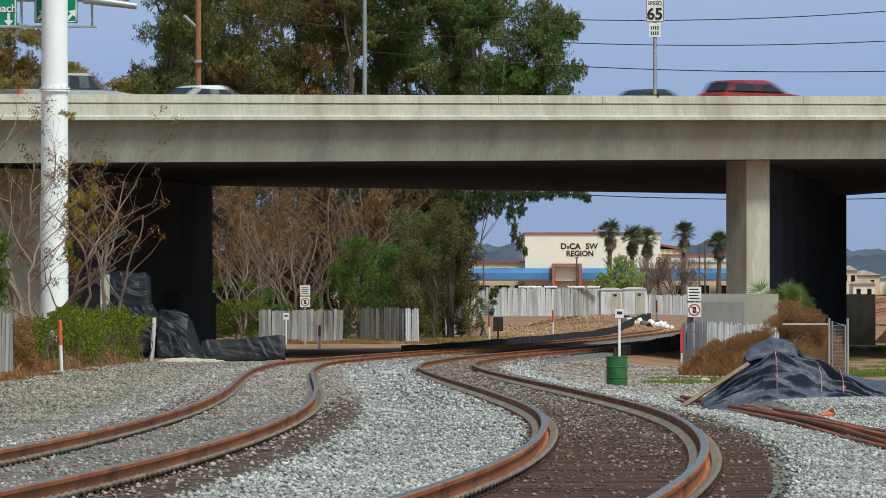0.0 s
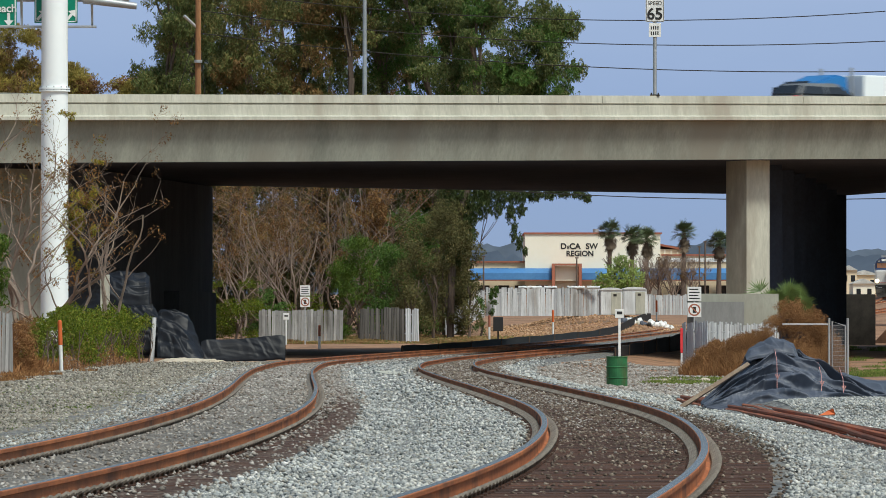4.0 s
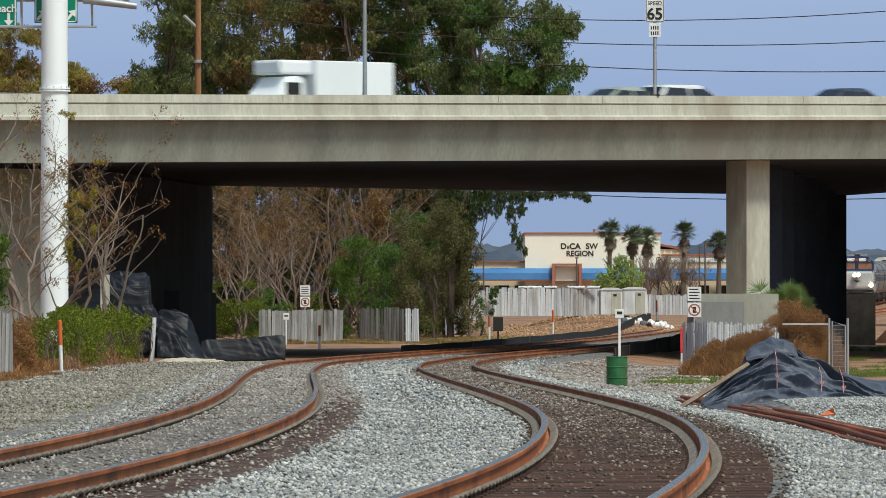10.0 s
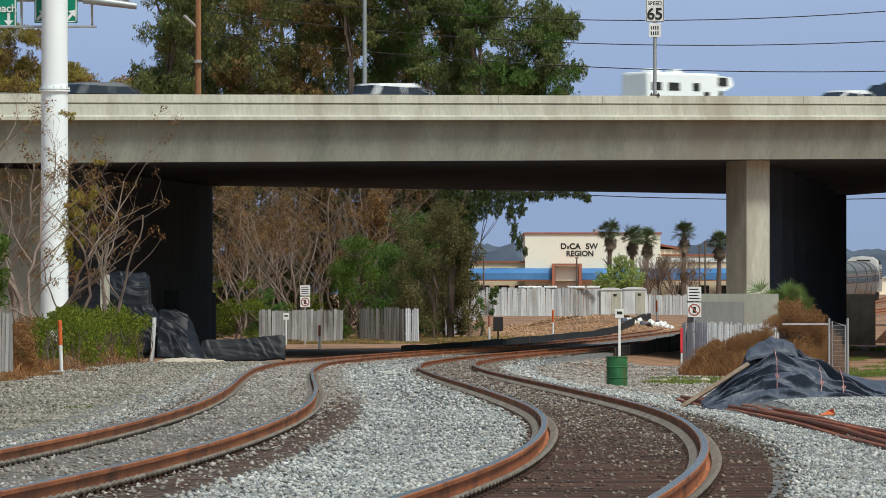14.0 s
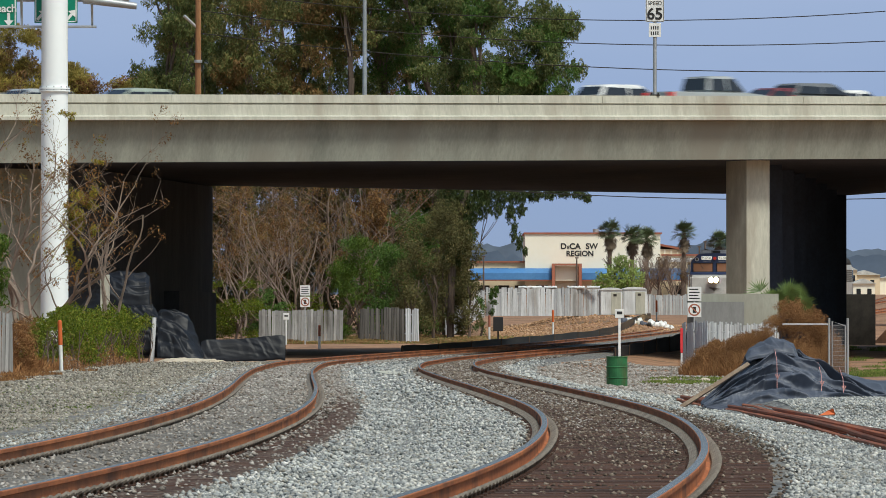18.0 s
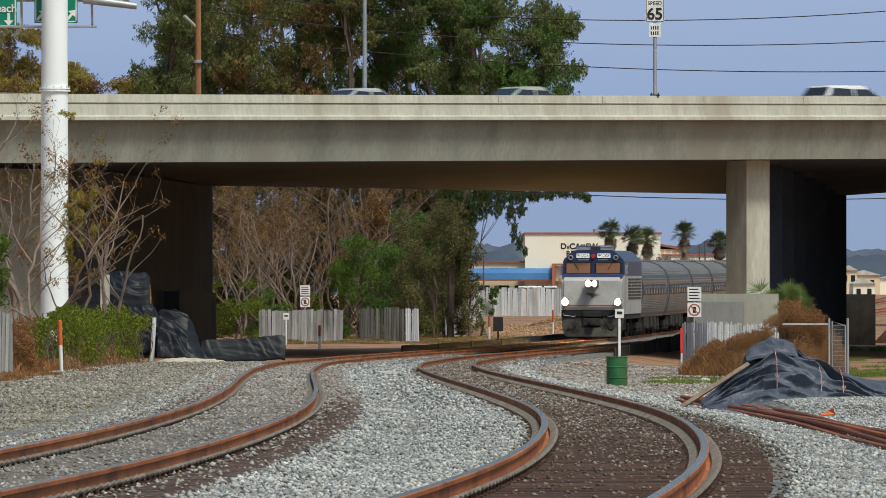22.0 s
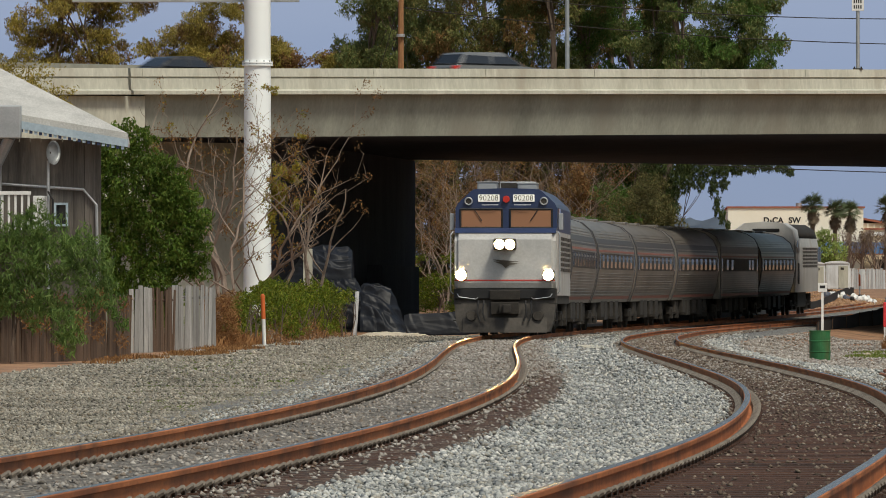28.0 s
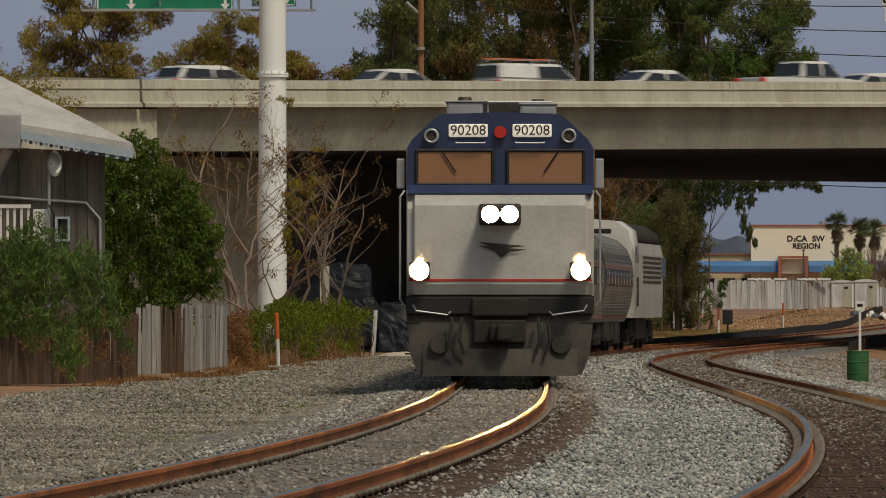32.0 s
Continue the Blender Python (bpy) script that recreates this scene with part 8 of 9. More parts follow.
    # pale concrete slab and strip beside the curving track
    bm = bmesh.new()
    x = track_x(LINE_R, 196) - 1.45
    box(bm, (-0.35, -6, -0.1), (0.25, 6, 0.05), pose(x, 196, rail_z(196) - 0.17, 0, 0, 2), 0, 0.02)
    tagged(part("concrete_slab", bm, "concrete_pale"), "pale concrete slab beside the rail", "slab")
    secs = []
    bm = bmesh.new()
    for y in np.linspace(196, 292, 14):
        c = track_x(LINE_R, y)
        w = 0.45 * math.sin(math.pi * (y - 190) / 108)
        secs.append([(c + 1.0, y, rail_z(y) - 0.14), (c + 1.05 + w, y, rail_z(y) - 0.15), (c + 1.05 + w, y, rail_z(y) - 0.3), (c + 1.0, y, rail_z(y) - 0.3)])
    loft(bm, secs)
    tagged(part("sand_strip", solid(bm), "rubble"), "pale strip of sand along the rail", "sand", kind="stuff")


M["old_timber"] = surface("old_timber", (0.16, 0.115, 0.08), (0.30, 0.235, 0.175), 1.5, 0.9, 0, 20.0, 0.5, (1, 1, 1))
# fabric black, also used for the added shade strip
M["silt_black"] = plain("silt_black", (0.008, 0.009, 0.012), 0.8)
M["rope_pink"] = plain("rope_pink", (0.55, 0.28, 0.26), 0.8)
M["rubble"] = surface("rubble", (0.42, 0.36, 0.27), (0.62, 0.55, 0.44), 2.0, 0.9, 0, 14.0, 0.4)


# ---------------------------------------------------------------- hedge, brush, grass, palm


def blades(name, label, spots, mat, seed, category, lean=0.5, width=0.012):
    """Tufts: many thin upright blades round spots of (x, y, z, rx, ry, height, count)."""
    rng = np.random.default_rng(seed)
    vs, fs, k = [], [], 0
    for x, y, z, rx, ry, h, n in spots:
        a, r = rng.uniform(0, 6.28, n), np.sqrt(rng.uniform(0, 1, n))
        px, py = x + np.cos(a) * r * rx, y + np.sin(a) * r * ry
        hh = h * rng.uniform(0.45, 1.0, n) * (1 - 0.55 * r ** 2)
        dx, dy = rng.normal(0, lean, n) * hh, rng.normal(0, lean, n) * hh
        w = width * rng.uniform(0.6, 1.5, n)
        p0 = np.stack([px - w, py, 0 * px + z], 1)
        p1 = np.stack([px + w, py, 0 * px + z], 1)
        m1 = np.stack([px + dx * 0.4 + w * 0.8, py + dy * 0.4, z + hh * 0.6], 1)
        m0 = np.stack([px + dx * 0.4 - w * 0.8, py + dy * 0.4, z + hh * 0.6], 1)
        tip = np.stack([px + dx, py + dy, z + hh], 1)
        vs.append(np.stack([p0, p1, m1, tip, m0], 1).reshape(-1, 3))
        fs.append(np.arange(k, k + 5 * n).reshape(-1, 5))
        k += 5 * n
    ob = raw(name, np.concatenate(vs).tolist(), np.concatenate(fs).tolist(), mat)
    return tagged(ob, label, category, kind="stuff")


def build_brush():
    rng = random.Random(31)
    lumps = [(0.02, 1.50, 0.75), (0.13, 1.75, 0.9), (0.25, 2.02, 1.0), (0.36, 2.12, 1.0), (0.47, 2.0, 0.95), (0.56, 1.75, 0.7), (0.68, 2.02, 0.95), (0.80, 2.16, 1.0), (0.92, 2.1, 1.0), (1.02, 1.85, 0.8)]
    for i, (f, h, w) in enumerate(lumps):
        x, y = -12.0 + 0.85 * f, 224 + 50 * f
        t = thing("hedge_bush", "clipped yellow-green hedge bush along the fence", "hedge", place(x, y), group="hedge bushes")
        bl = [(rng.uniform(-0.42, 0.42) * w, rng.uniform(-2, 2), h * g - 0.2, 0.5 * w, 1.6, 0.34) for g in (0.30, 0.42, 0.54, 0.66, 0.76, 0.86, 0.93, 0.97)]
        leaf_cloud("foliage", bl, "hedge", t, 3300, 0.045, 300 + i, 0.5, 0.5, 0.2)
        leaf_cloud("dead_leaves", [(rng.uniform(-0.5, 0.5), rng.uniform(-2.4, 0), h * rng.uniform(0.1, 0.5), 0.4, 0.8, 0.3) for _ in range(2)], "dry_brush", t, 900, 0.05, 330 + i, 0.3, 0.14, 0.4)
        r2 = random.Random(i)
        for k in range(5):
            bm = bmesh.new()
            limbs(bm, (r2.uniform(-0.5, 0.5), r2.uniform(-1.5, 1.0), -0.1), (r2.uniform(-0.3, 0.3), 0, 1), 0.8, 0.03, 1, r2, [])
            part("stem", bm, "bark_dark", t)
    spots = [(-12.2 + 0.012 * k + rng.uniform(-0.5, 0.4), 216 + 0.5 * k, 0.0, 0.5, 1.0, 0.55, 60) for k in range(26)]
    blades("dry_twigs", "dead brown twigs along the hedge foot", spots, "dry_brush", 33, "brush", 0.35, 0.014)
    t = thing("dry_vine", "tangle of dead brown vine over the fence end", "vine", place(-12.05, 217))
    leaf_cloud("tangle", [(rng.uniform(-0.45, 0.35), rng.uniform(-1, 1), rng.uniform(0.1, 1.55), 0.3, 0.7, 0.35) for _ in range(26)], "dry_brush", t, 2600, 0.06, 345, 0.2, 0.13, 0.3)
    t = thing("dry_vine", "dead brown twigs at the foot of the hedge", "vine", place(-11.2, 232))
    leaf_cloud("tangle", [(-0.2 + 0.03 * k + rng.uniform(-0.2, 0.2), -6 + 2.2 * k, rng.uniform(0.0, 0.35), 0.4, 1.0, 0.26) for k in range(22)], "dry_brush", t, 1100, 0.06, 346, 0.2, 0.13, 0.3)
    gr = []
    for k in range(150):
        y = rng.uniform(85, 190)
        x = rng.uniform(-0.066 * y, track_x(LINE_L, y) - 2.3)
        if x > -10.8:
            gr.append((x, y, bed_z(x, y), 0.5, 1.5, 0.05, 70))
    blades("thin_grass", "thin yellow-green grass coming through the ballast", gr, "grass", 37, "grass", 0.5, 0.012)
    # dry brown brush by the white fence
    sp = []
    for k in range(46):
        f = rng.random()
        x = 8.6 + 3.9 * f
        y = rng.uniform(247, 262)
        h = 1.15 + 0.75 * math.exp(-((f - 0.70) / 0.27) ** 2)
        sp.append((x, y, land_z(x, y), 0.8, 1.5, 0.8 * h * rng.uniform(0.8, 1.1), 1500))
    blades("dry_brush", "dense dry brown brush beside the white fence", sp, "dry_brush", 34, "brush", 0.4, 0.005)
    t = thing("dry_shrub", "rounded dry red-brown shrub beside the chain link gate", "shrub", place(11.6, 256))
    mound = []
    for k in range(190):
        q = rng.uniform(-3.1, 1.65)
        h = float(np.interp(q, (-3.1, -2.4, -1.2, -0.8, -0.3, 0.6, 1.0, 1.65), (0.7, 1.15, 1.35, 1.95, 2.4, 2.45, 1.85, 1.0)))
        mound.append((q, rng.uniform(-3.5, 0.5), h * rng.random() ** 0.6, 0.34, 0.6, 0.3))
    leaf_cloud("tangle", mound, "dry_brush", t, 8500, 0.042, 347, 0.1, 0.10, -0.25)
    g = []
    for k in range(60):
        x, y = rng.choice([(rng.uniform(6.3, 8.8), rng.uniform(214, 240)), (rng.uniform(13.5, 17.5), rng.uniform(250, 300)), (rng.uniform(16.5, 22), rng.uniform(300, 372))])
        g.append((x, y, land_z(x, y), 0.7, 1.6, 0.16, 160))
    blades("grass", "patchy yellow-green grass on the dirt", g, "grass", 35, "grass", 0.4, 0.012)
    u = []
    for k in range(90):
        x, y = rng.uniform(-10.6, 1.5), rng.uniform(385, 428)
        if x < track_x(LINE_L, y) - 4.0:
            u.append((x, y, land_z(x, y), 0.8, 1.6, rng.uniform(0.08, 0.28), 150))
    blades("dry_grass", "dry tan and green grass under the trees", u, "litter_grass", 38, "grass", 0.4, 0.02)
    w = []
    for k in range(30):
        x, y = rng.uniform(-11.5, -10.2), rng.uniform(150, 222)
        w.append((x, y, land_z(x, y) + 0.1, 0.4, 0.9, 0.14, 60))
    blades("weeds", "dry weeds along the fence foot", w, "dry_brush", 36, "weeds", 0.4, 0.01)
    # low fan palm behind the crash wall
    t = thing("fan_palm", "low green fan palm between the crash wall and the columns", "palm", (13.2, 303.6, 0.95))
    r2 = random.Random(40)
    for k in range(30):
        a = r2.uniform(-0.25, math.pi + 0.25)
        el = r2.uniform(0.05, 1.2)
        d = Vector((math.cos(a) * math.cos(el), -abs(math.sin(a)) * 0.3, 0.95 * math.sin(el))) * r2.uniform(0.5, 1.1)
        base = Vector((0.15 * math.cos(a), 0, 0.95))
        bm = bmesh.new()
        tip = base + d
        cyl(bm, base, tip, 0.02, 0.012, 4)
        side = Vector((-d.z, 0, d.x)).normalized()
        for j in range(13):
            b = (j / 12 - 0.5) * 2.3
            out = (d.normalized() * math.cos(b) + side * math.sin(b)) * r2.uniform(0.5, 0.72) + Vector((0, 0, -0.06))
            wd = Vector((out.z, 0.3, -out.x)).normalized() * 0.03
            bm.faces.new([bm.verts.new(p) for p in (tip, tip + out * 0.5 + wd, tip + out, tip + out * 0.5 - wd)])
        part("frond", bm, "palm_leaf", t)
    bm = bmesh.new()
    cyl(bm, (0, 0, -1.4), (0, 0, 1.05), 0.22, 0.16, 10)
    part("stump", bm, "bark_dark", t)


M["litter_grass"] = islands("litter_grass", [(0.14, 0.075, 0.035), (0.25, 0.14, 0.06), (0.11, 0.12, 0.035), (0.30, 0.18, 0.085), (0.08, 0.11, 0.03)], 0.9)
M["clod"] = islands("clod", [(0.22, 0.125, 0.068), (0.42, 0.255, 0.145), (0.31, 0.185, 0.105), (0.50, 0.34, 0.22)], 0.95)
M["palm_leaf"] = surface("palm_leaf", (0.075, 0.14, 0.04), (0.16, 0.24, 0.065), 2.0, 0.5, 0, 10.0, 0.3, relief=0)
M["palm_far"] = surface("palm_far", (0.06, 0.09, 0.042), (0.14, 0.175, 0.08), 0.5, 0.6, 0, 3.0, 0.3, relief=0)
M["palm_skirt"] = surface("palm_skirt", (0.12, 0.09, 0.06), (0.20, 0.155, 0.11), 0.6, 0.9, 0, 3.0, 0.3, relief=0)


def tall_palm(x, y, h, seed):
    r = random.Random(seed)
    t = thing("palm_tree", "tall fan palm with a skirt of dead fronds", "palm", place(x, y), group="palms by the warehouse")
    bm = bmesh.new()
    cyl(bm, (0, 0, -0.3), (0.1, 0, h), 0.36, 0.24, 10)
    part("trunk", bm, "bark_dark", t)
    for nm, n, mat, e0, e1, ln in (("crown", 80, "palm_far", -0.45, 1.4, 1.85), ("dead_skirt", 60, "palm_skirt", -1.5, -0.6, 1.35)):
        bm = bmesh.new()
        for k in range(n):
            a, el = r.uniform(0, 6.28), r.uniform(e0, e1)
            d = Vector((math.cos(a) * math.cos(el), math.sin(a) * math.cos(el), math.sin(el)))
            b = Vector((0.1, 0, h - (0.0 if nm == "crown" else r.uniform(0.1, 1.4))))
            s = Vector((-d.y, d.x, 0.2)).normalized()
            L = ln * r.uniform(0.75, 1.1)
            cyl(bm, b, b + d * L * 0.5, 0.03, 0.02, 3, False)
            m = b + d * L * 0.5
            for j in range(7):
                q = (j / 6 - 0.5) * 2.2
                o = (d * math.cos(q) + s * math.sin(q)) * L * 0.55 + Vector((0, 0, -0.18))
                w = s.cross(o).normalized() * 0.0 + (d * -math.sin(q) + s * math.cos(q)) * 0.06
                bm.faces.new([bm.verts.new(p) for p in (m, m + o * 0.5 + w, m + o, m + o * 0.5 - w)])
        part(nm, bm, mat, t)


# ---------------------------------------------------------------- warehouse and far buildings


def build_far():
    w = thing("warehouse", "cream warehouse with a blue awning and black lettering", "building", (0, 1000, 0))
    def block(name, x0, x1, y0, y1, z0, z1, mat, label="", parent=w, bevel=0.0):
        bm = bmesh.new()
        box(bm, (x0, y0, z0), (x1, y1, z1), None, 0, bevel)
        return part(name, bm, mat, parent, label)
    block("wall", 10.75, 28.5, 0, 30, 4.0, 13.75, "beige_wall", "cream main block")
    block("coping", 10.6, 28.7, -0.2, 30, 13.75, 13.95, "brick_red", "thin red roof coping")
    block("wing", 2.0, 10.74, 1.5, 25, 4.0, 10.0, "tan_wall", "lower tan wing")
    block("coping", 1.9, 10.74, 1.2, 25, 10.0, 10.2, "brick_red")
    block("wing", 28.5, 42.0, 1.5, 25, 4.0, 10.9, "tan_wall")
    block("coping", 28.72, 42.0, 1.2, 25, 10.9, 11.1, "brick_red")
    block("white_band", 28.72, 42.0, 1.30, 1.52, 10.1, 10.6, "sign_white")
    for x0, x1 in ((3.5, 14.2), (18.2, 28.4), (28.5, 42.0)):
        bm = bmesh.new()
        loft(bm, [[(x, 0.0, 9.25), (x, -1.8, 8.6), (x, -1.8, 7.75), (x, 0.0, 7.75)] for x in (x0, x1)])
        part("awning", solid(bm), "awning_blue", w, "blue awning")
        block("soffit_band", x0, x1, -1.75, -0.1, 7.6, 7.74, "brick_red")
    for x in (14.25, 17.75):
        block("portal_pillar", x, x + 0.4, -2.4, -0.2, 4.5, 9.6, "brick_red")
    block("portal_beam", 14.25, 18.15, -2.4, -0.2, 9.6, 9.85, "brick_red")
    block("portal_panel", 14.7, 17.7, -1.2, -1.0, 7.6, 9.5, "beige_wall")
    for x in (4.6, 7.2, 9.4, 12.2, 20.5, 23.5, 30.2, 33.4, 36.5):
        block("doorway", x, x + 1.5, -0.06, 0.02, 4.5, 7.0, "under")
    block("wall_vent", 6.2, 8.6, 1.44, 1.52, 8.9, 9.3, "under")
    bm = bmesh.new()
    cyl(bm, (20.2, 8, 13.9), (20.2, 8, 14.5), 0.4, 0.4, 10)
    part("roof_vent", bm, "galvanised", w)
    for word, size, x, z in (("D", 1.05, 15.8, 12.1), ("E", 0.6, 16.42, 11.95), ("CA", 1.05, 17.3, 12.1), ("SW", 1.05, 19.5, 12.1), ("REGION", 0.98, 17.95, 11.15)):
        lettering(word, size, pose(x, -0.03, z, 90, 0, 0), w, heavy=0.03)
    b = thing("ribbed_building", "tan building with ribbed upper wall", "building", (0, 1080, 0))
    block("wall", 26.5, 34.0, 0, 30, 5.0, 12.6, "tan_wall", "", b)
    bm = bmesh.new()
    loft(bm, [[(26.3, y, 13.9), (34.2, y, 12.4), (34.2, y, 12.7), (26.3, y, 14.2)] for y in (-0.4, 30)])
    part("roof", solid(bm), "brick_red", b)
    for i in range(8):
        block("rib", 26.8 + 0.9 * i, 27.0 + 0.9 * i, -0.12, 0, 10.5, 13.4 - 0.17 * i, "beige_wall", "", b)
    for i, (x, y, wd, z0, z1, mat) in enumerate(((57.5, 1080, 2.2, 6, 9.6, "tan_wall"), (60.2, 1090, 4.5, 6, 9.0, "tan_wall"), (66, 1100, 6, 6, 8.6, "beige_wall"), (58.5, 1060, 3.0, 6, 7.6, "beige_wall"))):
        f = thing("far_building", "small pale building beyond the tracks", "building", (x, y, 0))
        block("wall", -wd / 2, wd / 2, 0, 10, z0 - 2, z1, mat, "", f)
        bm = bmesh.new()
        loft(bm, [[(-wd / 2 - 0.2, yy, z1), (0, yy, z1 + 0.7), (wd / 2 + 0.2, yy, z1)] for yy in (-0.3, 10)])
        part("roof", solid(bm), "shingle", f)
        for k in range(2):
            block("window", -wd / 4 + k * wd / 2 - 0.3, -wd / 4 + k * wd / 2 + 0.3, -0.04, 0.02, z1 - 1.6, z1 - 0.7, "glass", "", f)
    for i, (x, h) in enumerate(((20.7, 8.0), (23.6, 7.4), (25.5, 7.2), (30.3, 8.0), (34.9, 6.8))):
        tall_palm(x, 950 + 4 * i, h, 500 + i)
    for x, y, h in ((4.95, 930, 5.0), (16.3, 930, 4.8), (31.6, 940, 6.2), (32.3, 940, 6.8), (24.6, 930, 4.2)):
        t = thing("dark_pole", "thin dark pole near the warehouse", "pole", place(x, y))
        bm = bmesh.new()
        cyl(bm, (0, 0, -0.3), (0, 0, h), 0.12, 0.09, 8)
        part("shaft", bm, "bark_dark", t)
        bm = bmesh.new()
        box(bm, (-0.22, -0.1, h - 0.12), (0.22, 0.1, h + 0.04), None, 0, 0.02)
        part("cap", bm, "bark_dark", t)
    tree("round_bush", place(18.4, 800), "rounded bright green tree in front of the warehouse", 5.0,
         [(0, 0, 2.8, 2.4, 2, 2.1), (-1.4, 0, 2.2, 1.7, 1.5, 1.6), (1.5, 0, 2.4, 1.7, 1.5, 1.8), (0.3, 0, 4.2, 1.6, 1.3, 1.2), (0, 0, 1.2, 2.6, 1.5, 1.0)], "fresh_leaf", "bark_dark", 401, 420, 0.14, 0.2)
    for i, x in enumerate((22.0, 23.6, 25.2, 26.8)):
        bare_tree("bare_tree", place(x, 830), "nearly leafless greyish-brown shrub near the warehouse", 5.6, 410 + i, 6, ("wood_brown", 16, 0.12), "bush", 4, 0.09, "twig_grey", 0.6)
    # white cabins and clutter on the bank
    for x0, wd, tall, lab in ((9.55, 1.32, 1.62, "white site cabin with a ribbed front and a small dark vent"), (10.92, 1.42, 1.66, "white site cabin with a wide panel door")):
        c = thing("site_cabin", lab, "cabin", (x0, 462.0, 2.12))
        block("body", 0, wd, 0, 1.6, 0.0, tall - 0.12, "cabin_white", "", c, 0.02)
        bm = bmesh.new()
        loft(bm, [[(-0.05 + wd * 0.5 + (wd * 0.5 + 0.05) * math.cos(math.pi * k / 6), y, tall - 0.12 + 0.16 * math.sin(math.pi * k / 6)) for k in range(7)] for y in (-0.06, 1.66)])
        part("roof", solid(bm), "cabin_white", c, "low curved roof")
        for k in range(5):
            block("rib", 0.08 + 0.11 * k, 0.12 + 0.11 * k, -0.02, 0.0, 0.05, tall - 0.2, "cabin_white", "", c)
        block("door", wd - 0.68, wd - 0.1, -0.03, 0.0, 0.05, tall - 0.25, "concrete_pale", "", c, 0.01)
        block("vent", wd - 0.55, wd - 0.35, -0.045, -0.03, tall - 0.5, tall - 0.36, "under", "", c)
    # rolled white sheeting along the top of the fence
    r3 = random.Random(78)
    for x0, x1 in ((4.55, 6.0), (6.1, 6.9), (7.5, 8.6), (8.7, 9.5)):
        bm = bmesh.new()
        n = 14
        loft(bm, [[(x, 461.6 + 0.14 * math.cos(a), 3.78 + 0.015 * math.sin(k * 1.3 + x0) + (0.09 + 0.02 * math.sin(k * 2.1)) * math.sin(a)) for a in [2 * math.pi * q / 8 for q in range(8)]] for k, x in [(k, x0 + (x1 - x0) * k / n) for k in range(n + 1)]], True, True, 0, True)
        tagged(part("plastic_sheeting", solid(bm), "cabin_white"), "roll of white plastic sheeting lying along the fence top", "sheeting", group="sheeting on the fence")
    # ivy hanging over the fence
    t = thing("climbing_vine", "dark ivy hanging over the pale fence", "vine", (3.05, 458.4, 2.1))
    leaf_cloud("foliage", [(r3.uniform(-0.2, 0.2), r3.uniform(-0.1, 0.1), r3.uniform(0.1, 1.7), 0.18, 0.12, 0.22) for _ in range(14)], "ivy", t, 2200, 0.06, 348, 0.4, 0.45, 0.3)
    rng = random.Random(77)
    for i in range(16):
        x = 10.7 + 0.19 * i
        bm = bmesh.new()
        r = rng.uniform(0.12, 0.28)
        bmesh.ops.create_icosphere(bm, subdivisions=2, radius=r)
        for v in bm.verts:
            v.co *= 1 + 0.5 * noise.noise(v.co * 5 + Vector((i, 3, 0)))
        mat = rng.choice(["sign_white", "black", "tarp_blue", "concrete_pale", "sign_white"])
        ob = part("rubbish_bag", bm, mat)
        y = 453.0 + rng.uniform(-1, 1)
        ob.matrix_basis = pose(x, y, land_z(x, y) + r * 0.5)
        tagged(ob, "crumpled bag of rubbish on the dirt bank", "rubbish", group="rubbish on the bank")
    def clod(rng):
        x, y = rng.uniform(2.5, 17), rng.uniform(425, 485)
        return (x, y, land_z(x, y))
    def litter(rng):
        y = rng.uniform(388, 430)
        x = rng.uniform(-10.6, track_x(LINE_L, y) - 3.0)
        return (x, y, land_z(x, y))
    scatter_stones("leaf_litter", 9000, litter, "litter_grass", 0.045, 94, "brown leaf litter and clods under the trees")
    scatter_stones("earth_clods", 7000, clod, "clod", 0.05, 91, "loose reddish clods of earth on the bank")
    # far ramp that the motorhome uses
    bm = bmesh.new()
    for a, b in ((-60, 330),):
        loft(bm, [[(*road(u, n), 14.35 + h) for n, h in ((123, -0.9), (123, 0.7), (123.3, 0.7), (123.3, 0.0), (132.7, 0.0), (132.7, 0.7), (133, 0.7), (133, -0.9))] for u in np.linspace(a, b, 14)])
    ramp_ob = part("freeway_ramp", solid(bm), "concrete")
    tagged(ramp_ob, "concrete freeway ramp behind the trees", "ramp", kind="structure")
    for u in (-50, -10, 30, 60, 190, 230, 280, 320):
        bm = bmesh.new()
        x, y = road(u, 128)
        cyl(bm, (x, y, -0.5), (x, y, 13.6), 0.9, 0.9, 16)
        tagged(part("ramp_column", bm, "concrete"), "round concrete column under the ramp", "column", kind="structure")


# ---------------------------------------------------------------- house at the edge of the line


